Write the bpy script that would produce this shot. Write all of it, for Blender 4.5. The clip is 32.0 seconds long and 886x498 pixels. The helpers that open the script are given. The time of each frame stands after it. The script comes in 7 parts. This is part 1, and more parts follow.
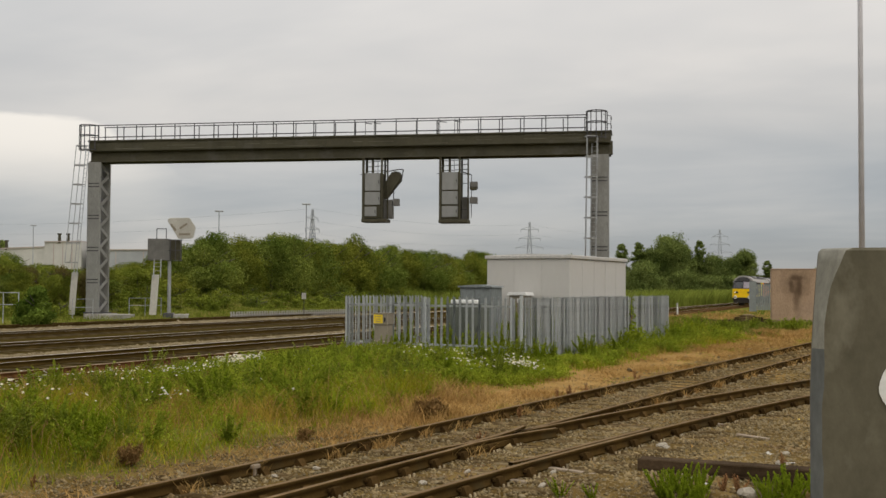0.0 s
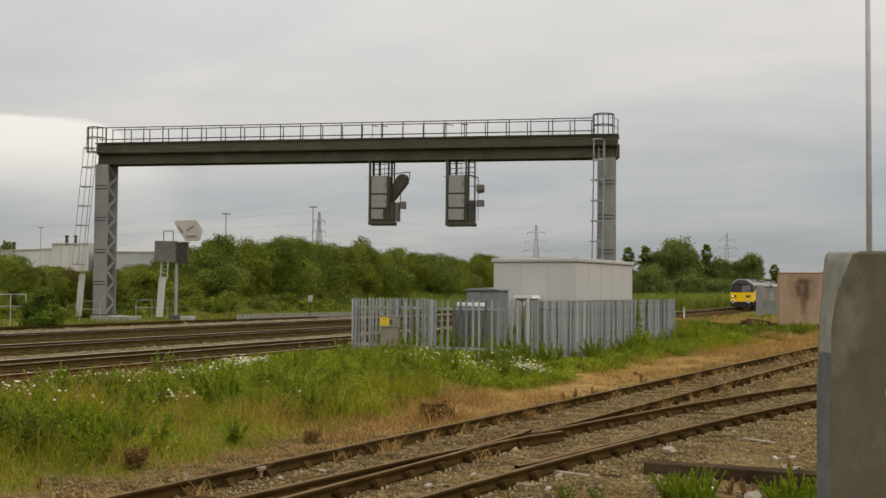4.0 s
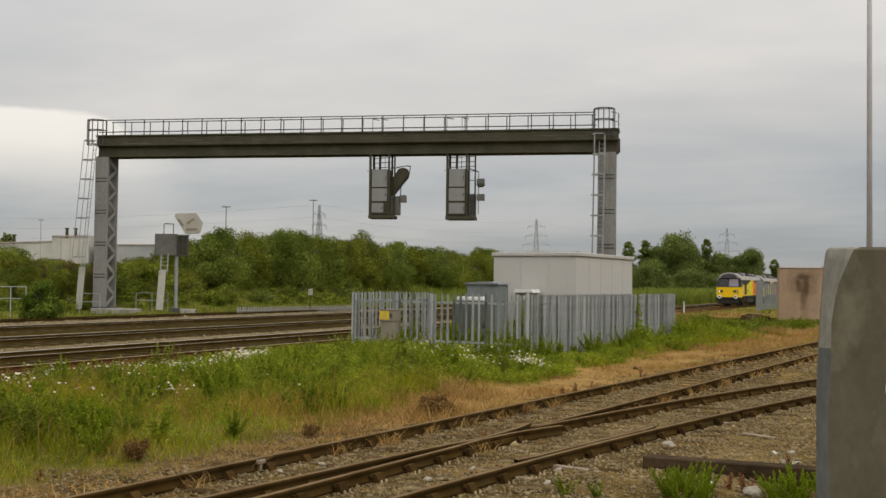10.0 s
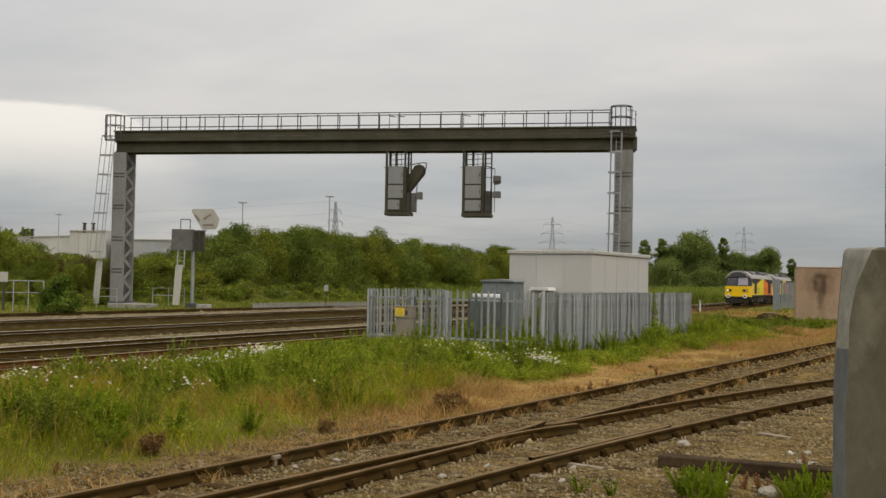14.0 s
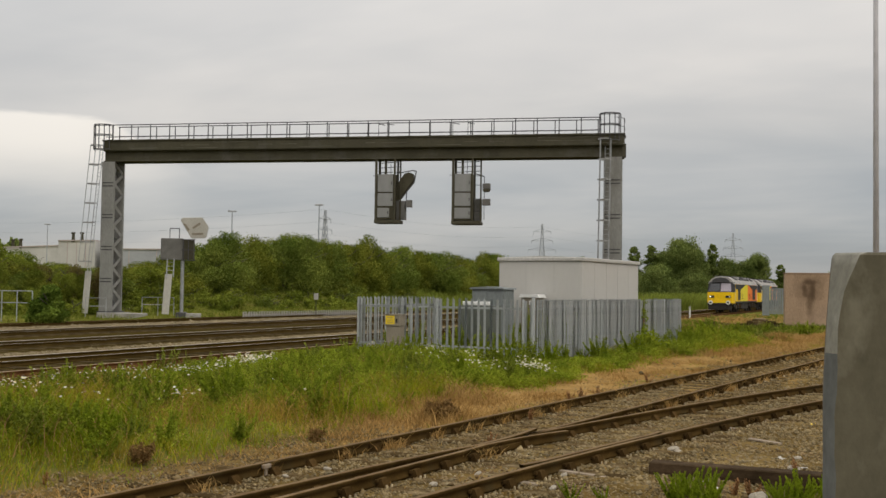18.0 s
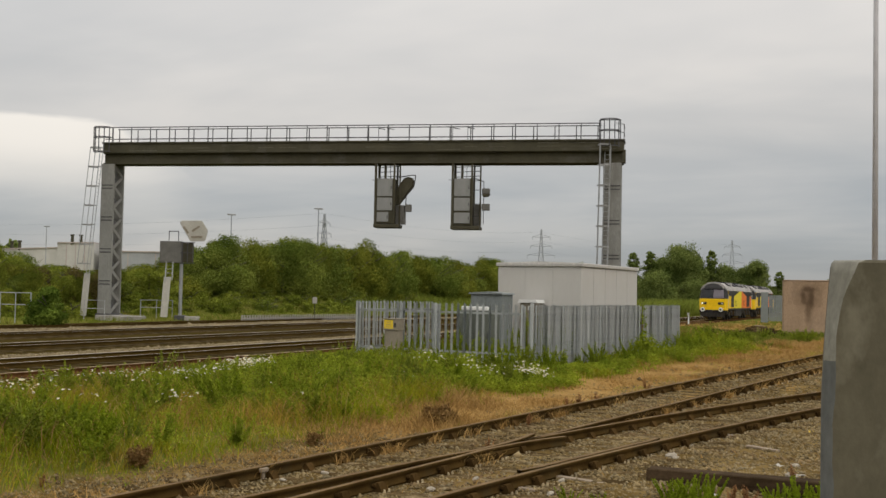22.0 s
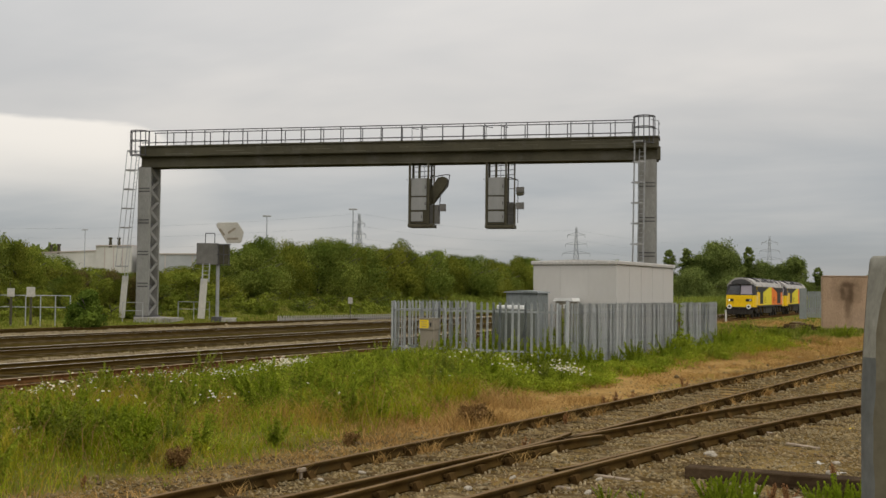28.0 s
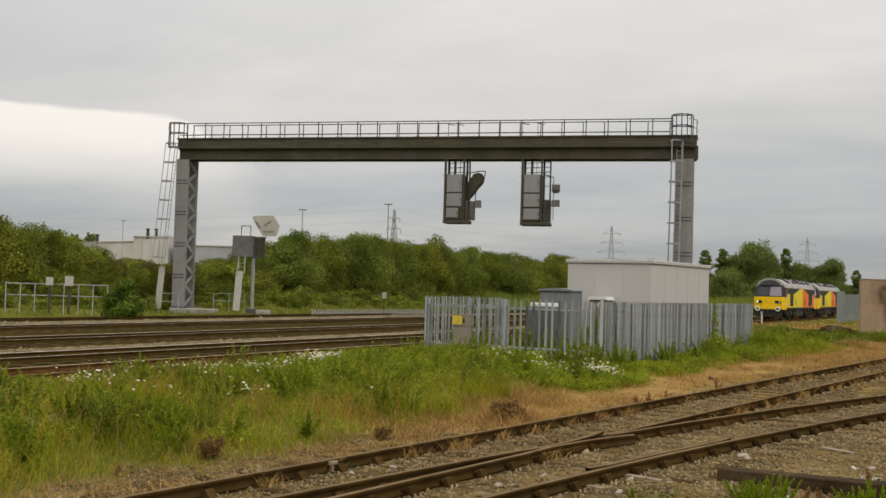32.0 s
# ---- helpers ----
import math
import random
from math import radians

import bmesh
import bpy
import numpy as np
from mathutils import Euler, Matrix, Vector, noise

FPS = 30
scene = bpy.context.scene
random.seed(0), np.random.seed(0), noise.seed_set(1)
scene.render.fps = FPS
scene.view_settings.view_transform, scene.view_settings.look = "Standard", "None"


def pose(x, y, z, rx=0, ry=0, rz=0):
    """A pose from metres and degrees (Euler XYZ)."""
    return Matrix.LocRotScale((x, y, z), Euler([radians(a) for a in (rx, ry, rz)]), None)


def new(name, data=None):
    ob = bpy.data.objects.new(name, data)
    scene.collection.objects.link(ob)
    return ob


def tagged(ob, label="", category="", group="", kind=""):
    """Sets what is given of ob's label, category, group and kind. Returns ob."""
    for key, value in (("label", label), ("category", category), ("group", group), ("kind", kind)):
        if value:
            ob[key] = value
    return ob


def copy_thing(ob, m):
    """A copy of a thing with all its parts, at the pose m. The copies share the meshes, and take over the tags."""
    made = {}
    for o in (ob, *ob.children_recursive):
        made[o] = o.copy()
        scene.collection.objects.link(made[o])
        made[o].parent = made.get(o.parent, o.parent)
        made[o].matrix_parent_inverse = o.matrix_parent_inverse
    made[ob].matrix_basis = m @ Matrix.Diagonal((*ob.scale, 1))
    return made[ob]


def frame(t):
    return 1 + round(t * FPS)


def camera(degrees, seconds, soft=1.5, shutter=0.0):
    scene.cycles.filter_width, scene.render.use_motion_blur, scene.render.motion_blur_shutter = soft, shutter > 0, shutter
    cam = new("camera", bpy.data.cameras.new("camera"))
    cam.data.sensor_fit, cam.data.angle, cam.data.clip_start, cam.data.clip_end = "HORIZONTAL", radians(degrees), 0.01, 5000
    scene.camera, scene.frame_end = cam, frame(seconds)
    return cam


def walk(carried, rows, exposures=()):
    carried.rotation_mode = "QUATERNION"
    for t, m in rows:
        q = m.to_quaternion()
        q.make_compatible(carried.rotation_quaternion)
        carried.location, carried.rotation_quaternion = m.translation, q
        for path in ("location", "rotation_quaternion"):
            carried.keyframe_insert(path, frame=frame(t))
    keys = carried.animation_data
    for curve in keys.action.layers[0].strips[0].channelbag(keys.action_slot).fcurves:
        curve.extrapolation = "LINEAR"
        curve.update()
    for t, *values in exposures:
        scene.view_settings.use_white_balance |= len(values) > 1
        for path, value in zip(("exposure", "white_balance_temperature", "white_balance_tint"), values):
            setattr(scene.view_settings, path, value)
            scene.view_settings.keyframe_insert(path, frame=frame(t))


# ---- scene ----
cam = camera(43.55, 32.0, soft=1.5)
walk(cam, [
    (0, pose(-0.025, -0.001, 2.227, 91.994, -0.307, 28.707)),
    (0.5, pose(-0.025, -0.001, 2.226, 92.107, -0.204, 28.666)),
    (1, pose(-0.025, -0.001, 2.227, 92.197, -0.367, 28.612)),
    (1.5, pose(-0.025, -0.001, 2.227, 92.230, -0.341, 28.544)),
    (2, pose(-0.024, -0.001, 2.227, 92.333, -0.323, 28.590)),
    (2.5, pose(-0.024, -0.001, 2.227, 92.284, -0.334, 28.606)),
    (3, pose(-0.025, -0.001, 2.227, 92.387, -0.434, 28.612)),
    (3.5, pose(-0.024, -0.001, 2.226, 92.181, -0.351, 29.015)),
    (5.5, pose(-0.026, -0.001, 2.227, 92.076, -0.720, 28.866)),
    (6, pose(-0.025, -0.001, 2.227, 92.152, -0.643, 28.919)),
    (6.5, pose(-0.024, -0.001, 2.227, 92.239, -0.612, 28.785)),
    (7, pose(-0.025, -0.001, 2.228, 91.793, -0.930, 28.803)),
    (7.5, pose(-0.024, -0.001, 2.226, 91.657, -0.461, 29.307)),
    (8, pose(-0.026, -0.001, 2.227, 91.782, -0.922, 29.018)),
    (8.5, pose(-0.027, -0.001, 2.227, 91.792, -0.964, 29.106)),
    (9, pose(-0.024, -0.001, 2.226, 92.110, -0.610, 29.066)),
    (9.5, pose(-0.025, -0.001, 2.227, 91.956, -0.678, 29.005)),
    (10, pose(-0.025, -0.001, 2.227, 91.824, -0.669, 29.038)),
    (10.5, pose(-0.026, -0.001, 2.227, 91.775, -0.780, 29.306)),
    (11, pose(-0.025, -0.001, 2.226, 91.819, -0.885, 29.236)),
    (11.5, pose(-0.025, -0.001, 2.227, 91.757, -0.857, 29.306)),
    (12, pose(-0.026, -0.001, 2.228, 91.541, -1.254, 29.743)),
    (12.5, pose(-0.027, -0.001, 2.227, 91.672, -1.361, 29.426)),
    (13, pose(-0.027, -0.001, 2.228, 91.736, -1.558, 29.474)),
    (13.5, pose(-0.026, -0.001, 2.227, 91.796, -1.131, 29.606)),
    (14, pose(-0.026, -0.001, 2.228, 91.659, -1.055, 29.841)),
    (14.5, pose(-0.026, -0.001, 2.228, 91.620, -1.099, 29.793)),
    (16.5, pose(-0.026, -0.001, 2.227, 91.912, -1.165, 29.472)),
    (17, pose(-0.026, -0.001, 2.227, 91.933, -1.139, 29.440)),
    (17.5, pose(-0.025, -0.001, 2.227, 91.952, -0.532, 29.577)),
    (18, pose(-0.025, -0.001, 2.227, 92.068, -0.743, 29.329)),
    (18.5, pose(-0.026, -0.001, 2.227, 92.108, -1.324, 29.465)),
    (19, pose(-0.024, -0.001, 2.227, 92.304, -0.804, 29.599)),
    (19.5, pose(-0.025, -0.001, 2.227, 92.178, -0.854, 29.804)),
    (20, pose(-0.024, -0.001, 2.227, 92.079, -0.891, 29.890)),
    (20.5, pose(-0.024, -0.001, 2.227, 92.203, -0.947, 29.725)),
    (21, pose(-0.024, -0.001, 2.227, 92.330, -0.762, 29.422)),
    (21.5, pose(-0.024, -0.001, 2.227, 92.402, -0.885, 29.369)),
    (22, pose(-0.025, -0.001, 2.227, 92.313, -1.141, 29.266)),
    (22.5, pose(-0.026, -0.001, 2.228, 92.524, -1.135, 29.198)),
    (23, pose(-0.026, -0.001, 2.228, 92.522, -1.147, 29.196)),
    (23.5, pose(-0.025, -0.001, 2.228, 92.551, -1.076, 29.456)),
    (24, pose(-0.025, -0.001, 2.227, 92.383, -1.162, 29.534)),
    (24.5, pose(-0.026, -0.001, 2.228, 92.400, -1.206, 29.307)),
    (25, pose(-0.026, -0.001, 2.228, 92.407, -1.074, 29.409)),
    (25.5, pose(-0.024, -0.001, 2.227, 92.431, -0.971, 29.453)),
    (27.5, pose(-0.024, -0.001, 2.227, 92.358, -0.837, 31.109)),
    (28, pose(-0.024, -0.001, 2.228, 92.247, -0.608, 31.080)),
    (28.5, pose(-0.025, -0.001, 2.228, 91.607, -1.087, 31.687)),
    (29, pose(-0.025, -0.001, 2.227, 91.617, -0.356, 32.075)),
    (29.5, pose(-0.025, -0.001, 2.228, 91.050, -0.660, 33.349)),
    (30, pose(-0.025, -0.001, 2.227, 91.314, -0.879, 33.544)),
    (30.5, pose(-0.024, -0.001, 2.227, 91.406, -1.105, 33.439)),
    (31, pose(-0.024, -0.001, 2.227, 91.635, -1.315, 33.249)),
    (31.5, pose(-0.025, -0.001, 2.227, 91.962, -1.596, 32.804)),
    (32, pose(-0.024, -0.001, 2.227, 92.013, -1.627, 32.826)),
], exposures=[(0, -0.02), (28, -0.03), (29.0, -0.05), (29.9, 0.07), (32, 0.06)])

# ---- sky and sun: an overcast afternoon ----


def build_world():
    w = bpy.data.worlds.new("overcast_sky")
    scene.world = w
    w.use_nodes = True
    n, l = w.node_tree.nodes, w.node_tree.links
    n.clear()
    out = n.new("ShaderNodeOutputWorld")
    bg = n.new("ShaderNodeBackground")
    sky = n.new("ShaderNodeTexSky")
    sky.sky_type, sky.sun_disc = "NISHITA", False
    sky.sun_elevation, sky.sun_rotation = radians(42), radians(122)
    tc = n.new("ShaderNodeTexCoord")
    sep = n.new("ShaderNodeSeparateXYZ")
    l.new(tc.outputs["Generated"], sep.inputs[0])
    # cloud layer seen in perspective: direction divided by its height
    add = n.new("ShaderNodeMath"); add.operation = "ADD"; add.inputs[1].default_value = 0.12
    l.new(sep.outputs["Z"], add.inputs[0])
    mx = n.new("ShaderNodeMath"); mx.operation = "MAXIMUM"; mx.inputs[1].default_value = 0.05
    l.new(add.outputs[0], mx.inputs[0])
    comb = n.new("ShaderNodeCombineXYZ")
    for i, ax in enumerate("XY"):
        dv = n.new("ShaderNodeMath"); dv.operation = "DIVIDE"
        l.new(sep.outputs[ax], dv.inputs[0]); l.new(mx.outputs[0], dv.inputs[1])
        l.new(dv.outputs[0], comb.inputs[i])

    def cloud(scale, detail, rough, lo, hi, c0, c1, shift, squeeze=(1, 1, 1), dist=0.0):
        mp = n.new("ShaderNodeMapping"); mp.inputs["Location"].default_value = shift
        mp.inputs["Rotation"].default_value = (0, 0, radians(-30))
        mp.inputs["Scale"].default_value = squeeze
        l.new(comb.outputs[0], mp.inputs[0])
        t = n.new("ShaderNodeTexNoise"); t.inputs["Scale"].default_value = scale
        t.inputs["Detail"].default_value = detail; t.inputs["Roughness"].default_value = rough
        t.inputs["Distortion"].default_value = dist
        l.new(mp.outputs[0], t.inputs["Vector"])
        r = n.new("ShaderNodeValToRGB")
        r.color_ramp.interpolation = "EASE"
        r.color_ramp.elements[0].position, r.color_ramp.elements[1].position = lo, hi
        r.color_ramp.elements[0].color, r.color_ramp.elements[1].color = (*c0, 1), (*c1, 1)
        l.new(t.outputs["Fac"], r.inputs[0])
        return r

    def mix(kind, a, b, f):
        m = n.new("ShaderNodeMix"); m.data_type, m.blend_type = "RGBA", kind
        if isinstance(f, float):
            m.inputs["Factor"].default_value = f
        else:
            l.new(f, m.inputs["Factor"])
        l.new(a, m.inputs["A"]); l.new(b, m.inputs["B"])
        return m.outputs["Result"]

    big = cloud(0.42, 5, 0.55, 0.32, 0.68, (0.42, 0.42, 0.425), (0.76, 0.70, 0.645), (3.1, 1.4, 0), (0.7, 1.15, 1), 0.4)
    small = cloud(1.3, 4, 0.5, 0.35, 0.7, (0.86, 0.865, 0.87), (1.06, 1.045, 1.02), (7.7, 2.2, 0), (0.8, 1.1, 1), 0.5)
    c = mix("MULTIPLY", big.outputs[0], small.outputs[0], 1.0)
    # towards the skyline the cloud base turns bluish grey
    hz = n.new("ShaderNodeValToRGB")
    hz.color_ramp.interpolation = "EASE"
    e = hz.color_ramp.elements
    e[0].position, e[0].color = 0.0, (0.40, 0.41, 0.405, 1)
    e[1].position, e[1].color = 0.5, (0.63, 0.605, 0.565, 1)
    m1 = e.new(0.075); m1.color = (0.300, 0.345, 0.385, 1)
    m2 = e.new(0.16); m2.color = (0.55, 0.535, 0.51, 1)
    l.new(sep.outputs["Z"], hz.inputs[0])
    c = mix("MIX", c, hz.outputs[0], 0.55)
    # a paler billow low in the west, with a crisp upper edge that droops to one side
    dot = n.new("ShaderNodeVectorMath"); dot.operation = "DOT_PRODUCT"
    dot.inputs[1].default_value = (math.cos(radians(50)), math.sin(radians(50)), 0)
    l.new(tc.outputs["Generated"], dot.inputs[0])

    def mapr(src, a, b, lo, hi):
        q = n.new("ShaderNodeMapRange"); q.interpolation_type = "SMOOTHSTEP"
        for k, v in zip(("From Min", "From Max", "To Min", "To Max"), (a, b, lo, hi)):
            q.inputs[k].default_value = v
        l.new(src, q.inputs["Value"])
        return q.outputs["Result"]

    def maths(op, a, b):
        q = n.new("ShaderNodeMath"); q.operation = op
        for i, v in enumerate((a, b)):
            if isinstance(v, float):
                q.inputs[i].default_value = v
            else:
                l.new(v, q.inputs[i])
        return q.outputs[0]

    wob = cloud(2.2, 4, 0.55, 0.0, 1.0, (0, 0, 0), (1, 1, 1), (1.0, 5.0, 0))
    bw = n.new("ShaderNodeRGBToBW"); l.new(wob.outputs[0], bw.inputs[0])
    droop = mapr(dot.outputs["Value"], 0.05, 0.17, 0.0, 0.055)
    edge = maths("SUBTRACT", maths("ADD", 0.139, maths("MULTIPLY", bw.outputs[0], 0.012)), droop)
    under = maths("SUBTRACT", edge, sep.outputs["Z"])
    m_a = mapr(under, 0.0, 0.005, 0.0, 1.0)
    m_b = mapr(under, 0.015, 0.095, 1.0, 0.0)
    m_c = mapr(dot.outputs["Value"], 0.03, 0.155, 1.0, 0.0)
    fac = maths("MULTIPLY", maths("MULTIPLY", m_a, m_b), m_c)
    pale = n.new("ShaderNodeRGB"); pale.outputs[0].default_value = (0.86, 0.80, 0.72, 1)
    c = mix("MIX", c, pale.outputs[0], maths("MULTIPLY", fac, 0.85))
    sk = n.new("ShaderNodeMix"); sk.data_type, sk.blend_type = "RGBA", "MIX"
    mul = n.new("ShaderNodeMix"); mul.data_type, mul.blend_type = "RGBA", "MULTIPLY"
    mul.inputs["Factor"].default_value = 1.0
    mul.inputs["B"].default_value = (0.1, 0.1, 0.1, 1)
    l.new(sky.outputs[0], mul.inputs["A"])
    c = mix("MIX", mul.outputs["Result"], c, 0.93)
    # an overcast dome is brightest overhead
    zp = maths("MAXIMUM", sep.outputs["Z"], 0.0)
    gain = maths("DIVIDE", maths("ADD", maths("MULTIPLY", zp, 2.0), 1.0), 1.28)
    l.new(maths("MULTIPLY", gain, 1.16), bg.inputs["Strength"])
    l.new(c, bg.inputs["Color"])
    l.new(bg.outputs[0], out.inputs[0])


build_world()
sun_data = bpy.data.lights.new("sun", "SUN")
sun_data.energy, sun_data.angle, sun_data.color = 0.78, radians(40), (1.0, 0.92, 0.80)
sun = new("sun", sun_data)
sun.matrix_world = pose(0, 0, 60, 48, 0, 58)

# ---- materials ----
def mat(name, c1, c2, rough=0.85, metal=0.0, scale=3.0, fine=40.0, bump=0.15, stain=None, stain_scale=0.6, stain_at=(0.52, 0.68),
        streak=1.0, grain=0.8, per_object=0.0, per_island=0.0, coords="Object", spec=0.4, bump_dist=0.01):
    """A surface with grain at two scales, an optional stain colour, and small changes from piece to piece."""
    m = bpy.data.materials.new(name)
    m.use_nodes = True
    n, l = m.node_tree.nodes, m.node_tree.links
    b = n["Principled BSDF"]
    tc = n.new("ShaderNodeTexCoord")
    mp = n.new("ShaderNodeMapping"); mp.inputs["Scale"].default_value = (1, 1, 1 / streak)
    l.new(tc.outputs[coords], mp.inputs[0])

    def noise_tex(s, d, r=0.6):
        t = n.new("ShaderNodeTexNoise")
        t.inputs["Scale"].default_value, t.inputs["Detail"].default_value, t.inputs["Roughness"].default_value = s, d, r
        l.new(mp.outputs[0], t.inputs["Vector"])
        return t

    def ramp(src, lo, hi, a, z):
        r = n.new("ShaderNodeValToRGB")
        r.color_ramp.elements[0].position, r.color_ramp.elements[1].position = lo, hi
        r.color_ramp.elements[0].color, r.color_ramp.elements[1].color = a, z
        l.new(src, r.inputs[0])
        return r.outputs[0]

    def mixc(kind, a, z, f):
        x = n.new("ShaderNodeMix"); x.data_type, x.blend_type = "RGBA", kind
        for sock, v in (("Factor", f), ("A", a), ("B", z)):
            if isinstance(v, (float, tuple)):
                x.inputs[sock].default_value = v
            else:
                l.new(v, x.inputs[sock])
        return x.outputs["Result"]

    big, small = noise_tex(scale, 5), noise_tex(fine, 4, 0.7)
    col = ramp(big.outputs["Fac"], 0.33, 0.67, (*c1, 1), (*c2, 1))
    g = ramp(small.outputs["Fac"], 0.3, 0.72, (0.72, 0.72, 0.72, 1), (1.18, 1.18, 1.18, 1))
    col = mixc("MULTIPLY", col, g, grain)
    if stain:
        s = noise_tex(stain_scale, 6, 0.65)
        f = ramp(s.outputs["Fac"], *stain_at, (0, 0, 0, 1), (1, 1, 1, 1))
        col = mixc("MIX", col, (*stain, 1), f)
    for amount, source in ((per_object, "object"), (per_island, "island")):
        if amount:
            if source == "object":
                src = n.new("ShaderNodeObjectInfo").outputs["Random"]
            else:
                src = n.new("ShaderNodeNewGeometry").outputs["Random Per Island"]
            v = ramp(src, 0.0, 1.0, (1 - amount,) * 3 + (1,), (1 + amount,) * 3 + (1,))
            col = mixc("MULTIPLY", col, v, 1.0)
    l.new(col, b.inputs["Base Color"])
    b.inputs["Roughness"].default_value, b.inputs["Metallic"].default_value = rough, metal
    b.inputs["Specular IOR Level"].default_value = spec
    if bump:
        bp = n.new("ShaderNodeBump")
        bp.inputs["Strength"].default_value, bp.inputs["Distance"].default_value = bump, bump_dist
        l.new(small.outputs["Fac"], bp.inputs["Height"])
        l.new(bp.outputs[0], b.inputs["Normal"])
    return m


def leaf_mat(name, dark, light, dry=None, dry_at=(0.6, 0.75), scale=0.5, seep=0.25, tone=0.85):
    """Foliage: colour from leaf to leaf and from patch to patch, some light coming through."""
    dark, light, dry = (tuple(tone * v for v in c) if c else None for c in (dark, light, dry))
    m = mat(name, dark, light, rough=0.7, scale=scale, fine=scale * 9, bump=0, stain=dry, stain_scale=scale * 0.8, stain_at=dry_at,
            per_island=0.35, spec=0.0)
    n, l = m.node_tree.nodes, m.node_tree.links
    b = n["Principled BSDF"]
    src = b.inputs["Base Color"].links[0].from_socket
    t = n.new("ShaderNodeBsdfTranslucent")
    l.new(src, t.inputs["Color"])
    x = n.new("ShaderNodeMixShader"); x.inputs[0].default_value = seep
    l.new(b.outputs[0], x.inputs[1]); l.new(t.outputs[0], x.inputs[2])
    l.new(x.outputs[0], n["Material Output"].inputs["Surface"])
    return m


M = {}
M["rust"] = mat("rusty_rail_steel", (0.046, 0.028, 0.009), (0.088, 0.054, 0.018), 0.9, 0.0, 2.5, 60, 0.3, stain=(0.055, 0.040, 0.018), stain_scale=1.5, spec=0.0)
M["rust_bright"] = mat("orange_rust", (0.085, 0.042, 0.015), (0.16, 0.08, 0.03), 0.9, 0.0, 2.5, 60, 0.3, spec=0.03)
M["rail_top_pale"] = mat("pale_rusty_rail_head", (0.30, 0.22, 0.13), (0.42, 0.33, 0.22), 0.7, 0.0, 2.5, 60, 0.1, spec=0.2)
M["rail_top"] = mat("worn_rail_head", (0.13, 0.082, 0.036), (0.21, 0.14, 0.068), 0.75, 0.0, 2.5, 60, 0.1, stain=(0.12, 0.070, 0.030), stain_scale=0.9, spec=0.1)
M["shiny_top"] = mat("polished_rail_head", (0.50, 0.45, 0.36), (0.62, 0.56, 0.45), 0.38, 0.5, 2.0, 30, 0.05)
M["main_rail"] = mat("dark_rail_side", (0.052, 0.034, 0.010), (0.090, 0.060, 0.018), 0.9, 0.0, 0.7, 20, 0.2, spec=0.0)
M["chair"] = mat("rusty_cast_iron_chair", (0.036, 0.022, 0.008), (0.080, 0.048, 0.018), 0.95, 0.0, 6, 60, 0.4, per_object=0.25, spec=0.0)
M["ferrule"] = mat("pale_worn_ferrule", (0.36, 0.29, 0.17), (0.48, 0.40, 0.26), 0.8, 0, 20, 60, 0.1, per_object=0.3)
M["sleeper"] = mat("weathered_sleeper_wood", (0.047, 0.031, 0.013), (0.105, 0.072, 0.034), 0.9, 0, 3, 45, 0.6, spec=0.0, stain=(0.225, 0.172, 0.098), stain_scale=2.0, per_object=0.25)
M["ballast"] = mat("ballast_stone", (0.138, 0.100, 0.046), (0.265, 0.205, 0.108), 0.95, 0, 1.2, 30, 0.3, spec=0.1, stain=(0.14, 0.09, 0.045), stain_scale=0.7, per_island=0.4)
M["pale_ballast"] = mat("pale_ballast_stone", (0.175, 0.140, 0.080), (0.275, 0.225, 0.135), 0.95, 0, 1.2, 30, 0.3, spec=0.1, per_island=0.3)
M["white_stone"] = mat("pale_stone", (0.27, 0.24, 0.185), (0.40, 0.36, 0.29), 0.9, 0, 5, 40, 0.4)
M["gantry"] = mat("dirty_dark_olive_paint", (0.048, 0.044, 0.026), (0.075, 0.068, 0.042), 0.85, 0.0, 0.6, 12, 0.15, stain=(0.10, 0.095, 0.08), stain_scale=0.5, stain_at=(0.55, 0.75))
M["worn_olive"] = mat("worn_olive_paint", (0.10, 0.092, 0.065), (0.15, 0.14, 0.105), 0.85, 0, 3, 20, 0.1)
M["steel_dark"] = mat("dark_painted_steel", (0.05, 0.05, 0.055), (0.08, 0.078, 0.08), 0.6, 0.2, 2, 20, 0.1)
M["galv"] = mat("galvanised_steel", (0.30, 0.31, 0.32), (0.42, 0.43, 0.44), 0.55, 0.35, 1.2, 25, 0.12, stain=(0.24, 0.23, 0.21), stain_scale=0.8, per_object=0.10)
M["mast_grey"] = mat("pale_lilac_grey_column", (0.46, 0.45, 0.48), (0.56, 0.55, 0.58), 0.7, 0.1, 1.2, 25, 0.08)
M["leg_grey"] = mat("grey_painted_column", (0.21, 0.21, 0.20), (0.29, 0.29, 0.275), 0.7, 0.1, 0.8, 15, 0.15, stain=(0.15, 0.145, 0.13), stain_scale=0.6, streak=4)
M["pale"] = mat("galvanised_palisade", (0.35, 0.37, 0.372), (0.45, 0.465, 0.465), 0.6, 0.1, 1.5, 30, 0.1, stain=(0.24, 0.245, 0.245), stain_scale=1.2, streak=3, per_object=0.08)
M["white_wall"] = mat("off_white_cladding", (0.470, 0.458, 0.432), (0.495, 0.482, 0.455), 0.75, 0, 0.35, 8, 0.05, stain=(0.46, 0.44, 0.415), stain_scale=0.3, streak=3, grain=0.12)
M["roof_trim"] = mat("grey_white_roof_edge", (0.43, 0.415, 0.39), (0.48, 0.465, 0.44), 0.7, 0, 0.8, 12, 0.05)
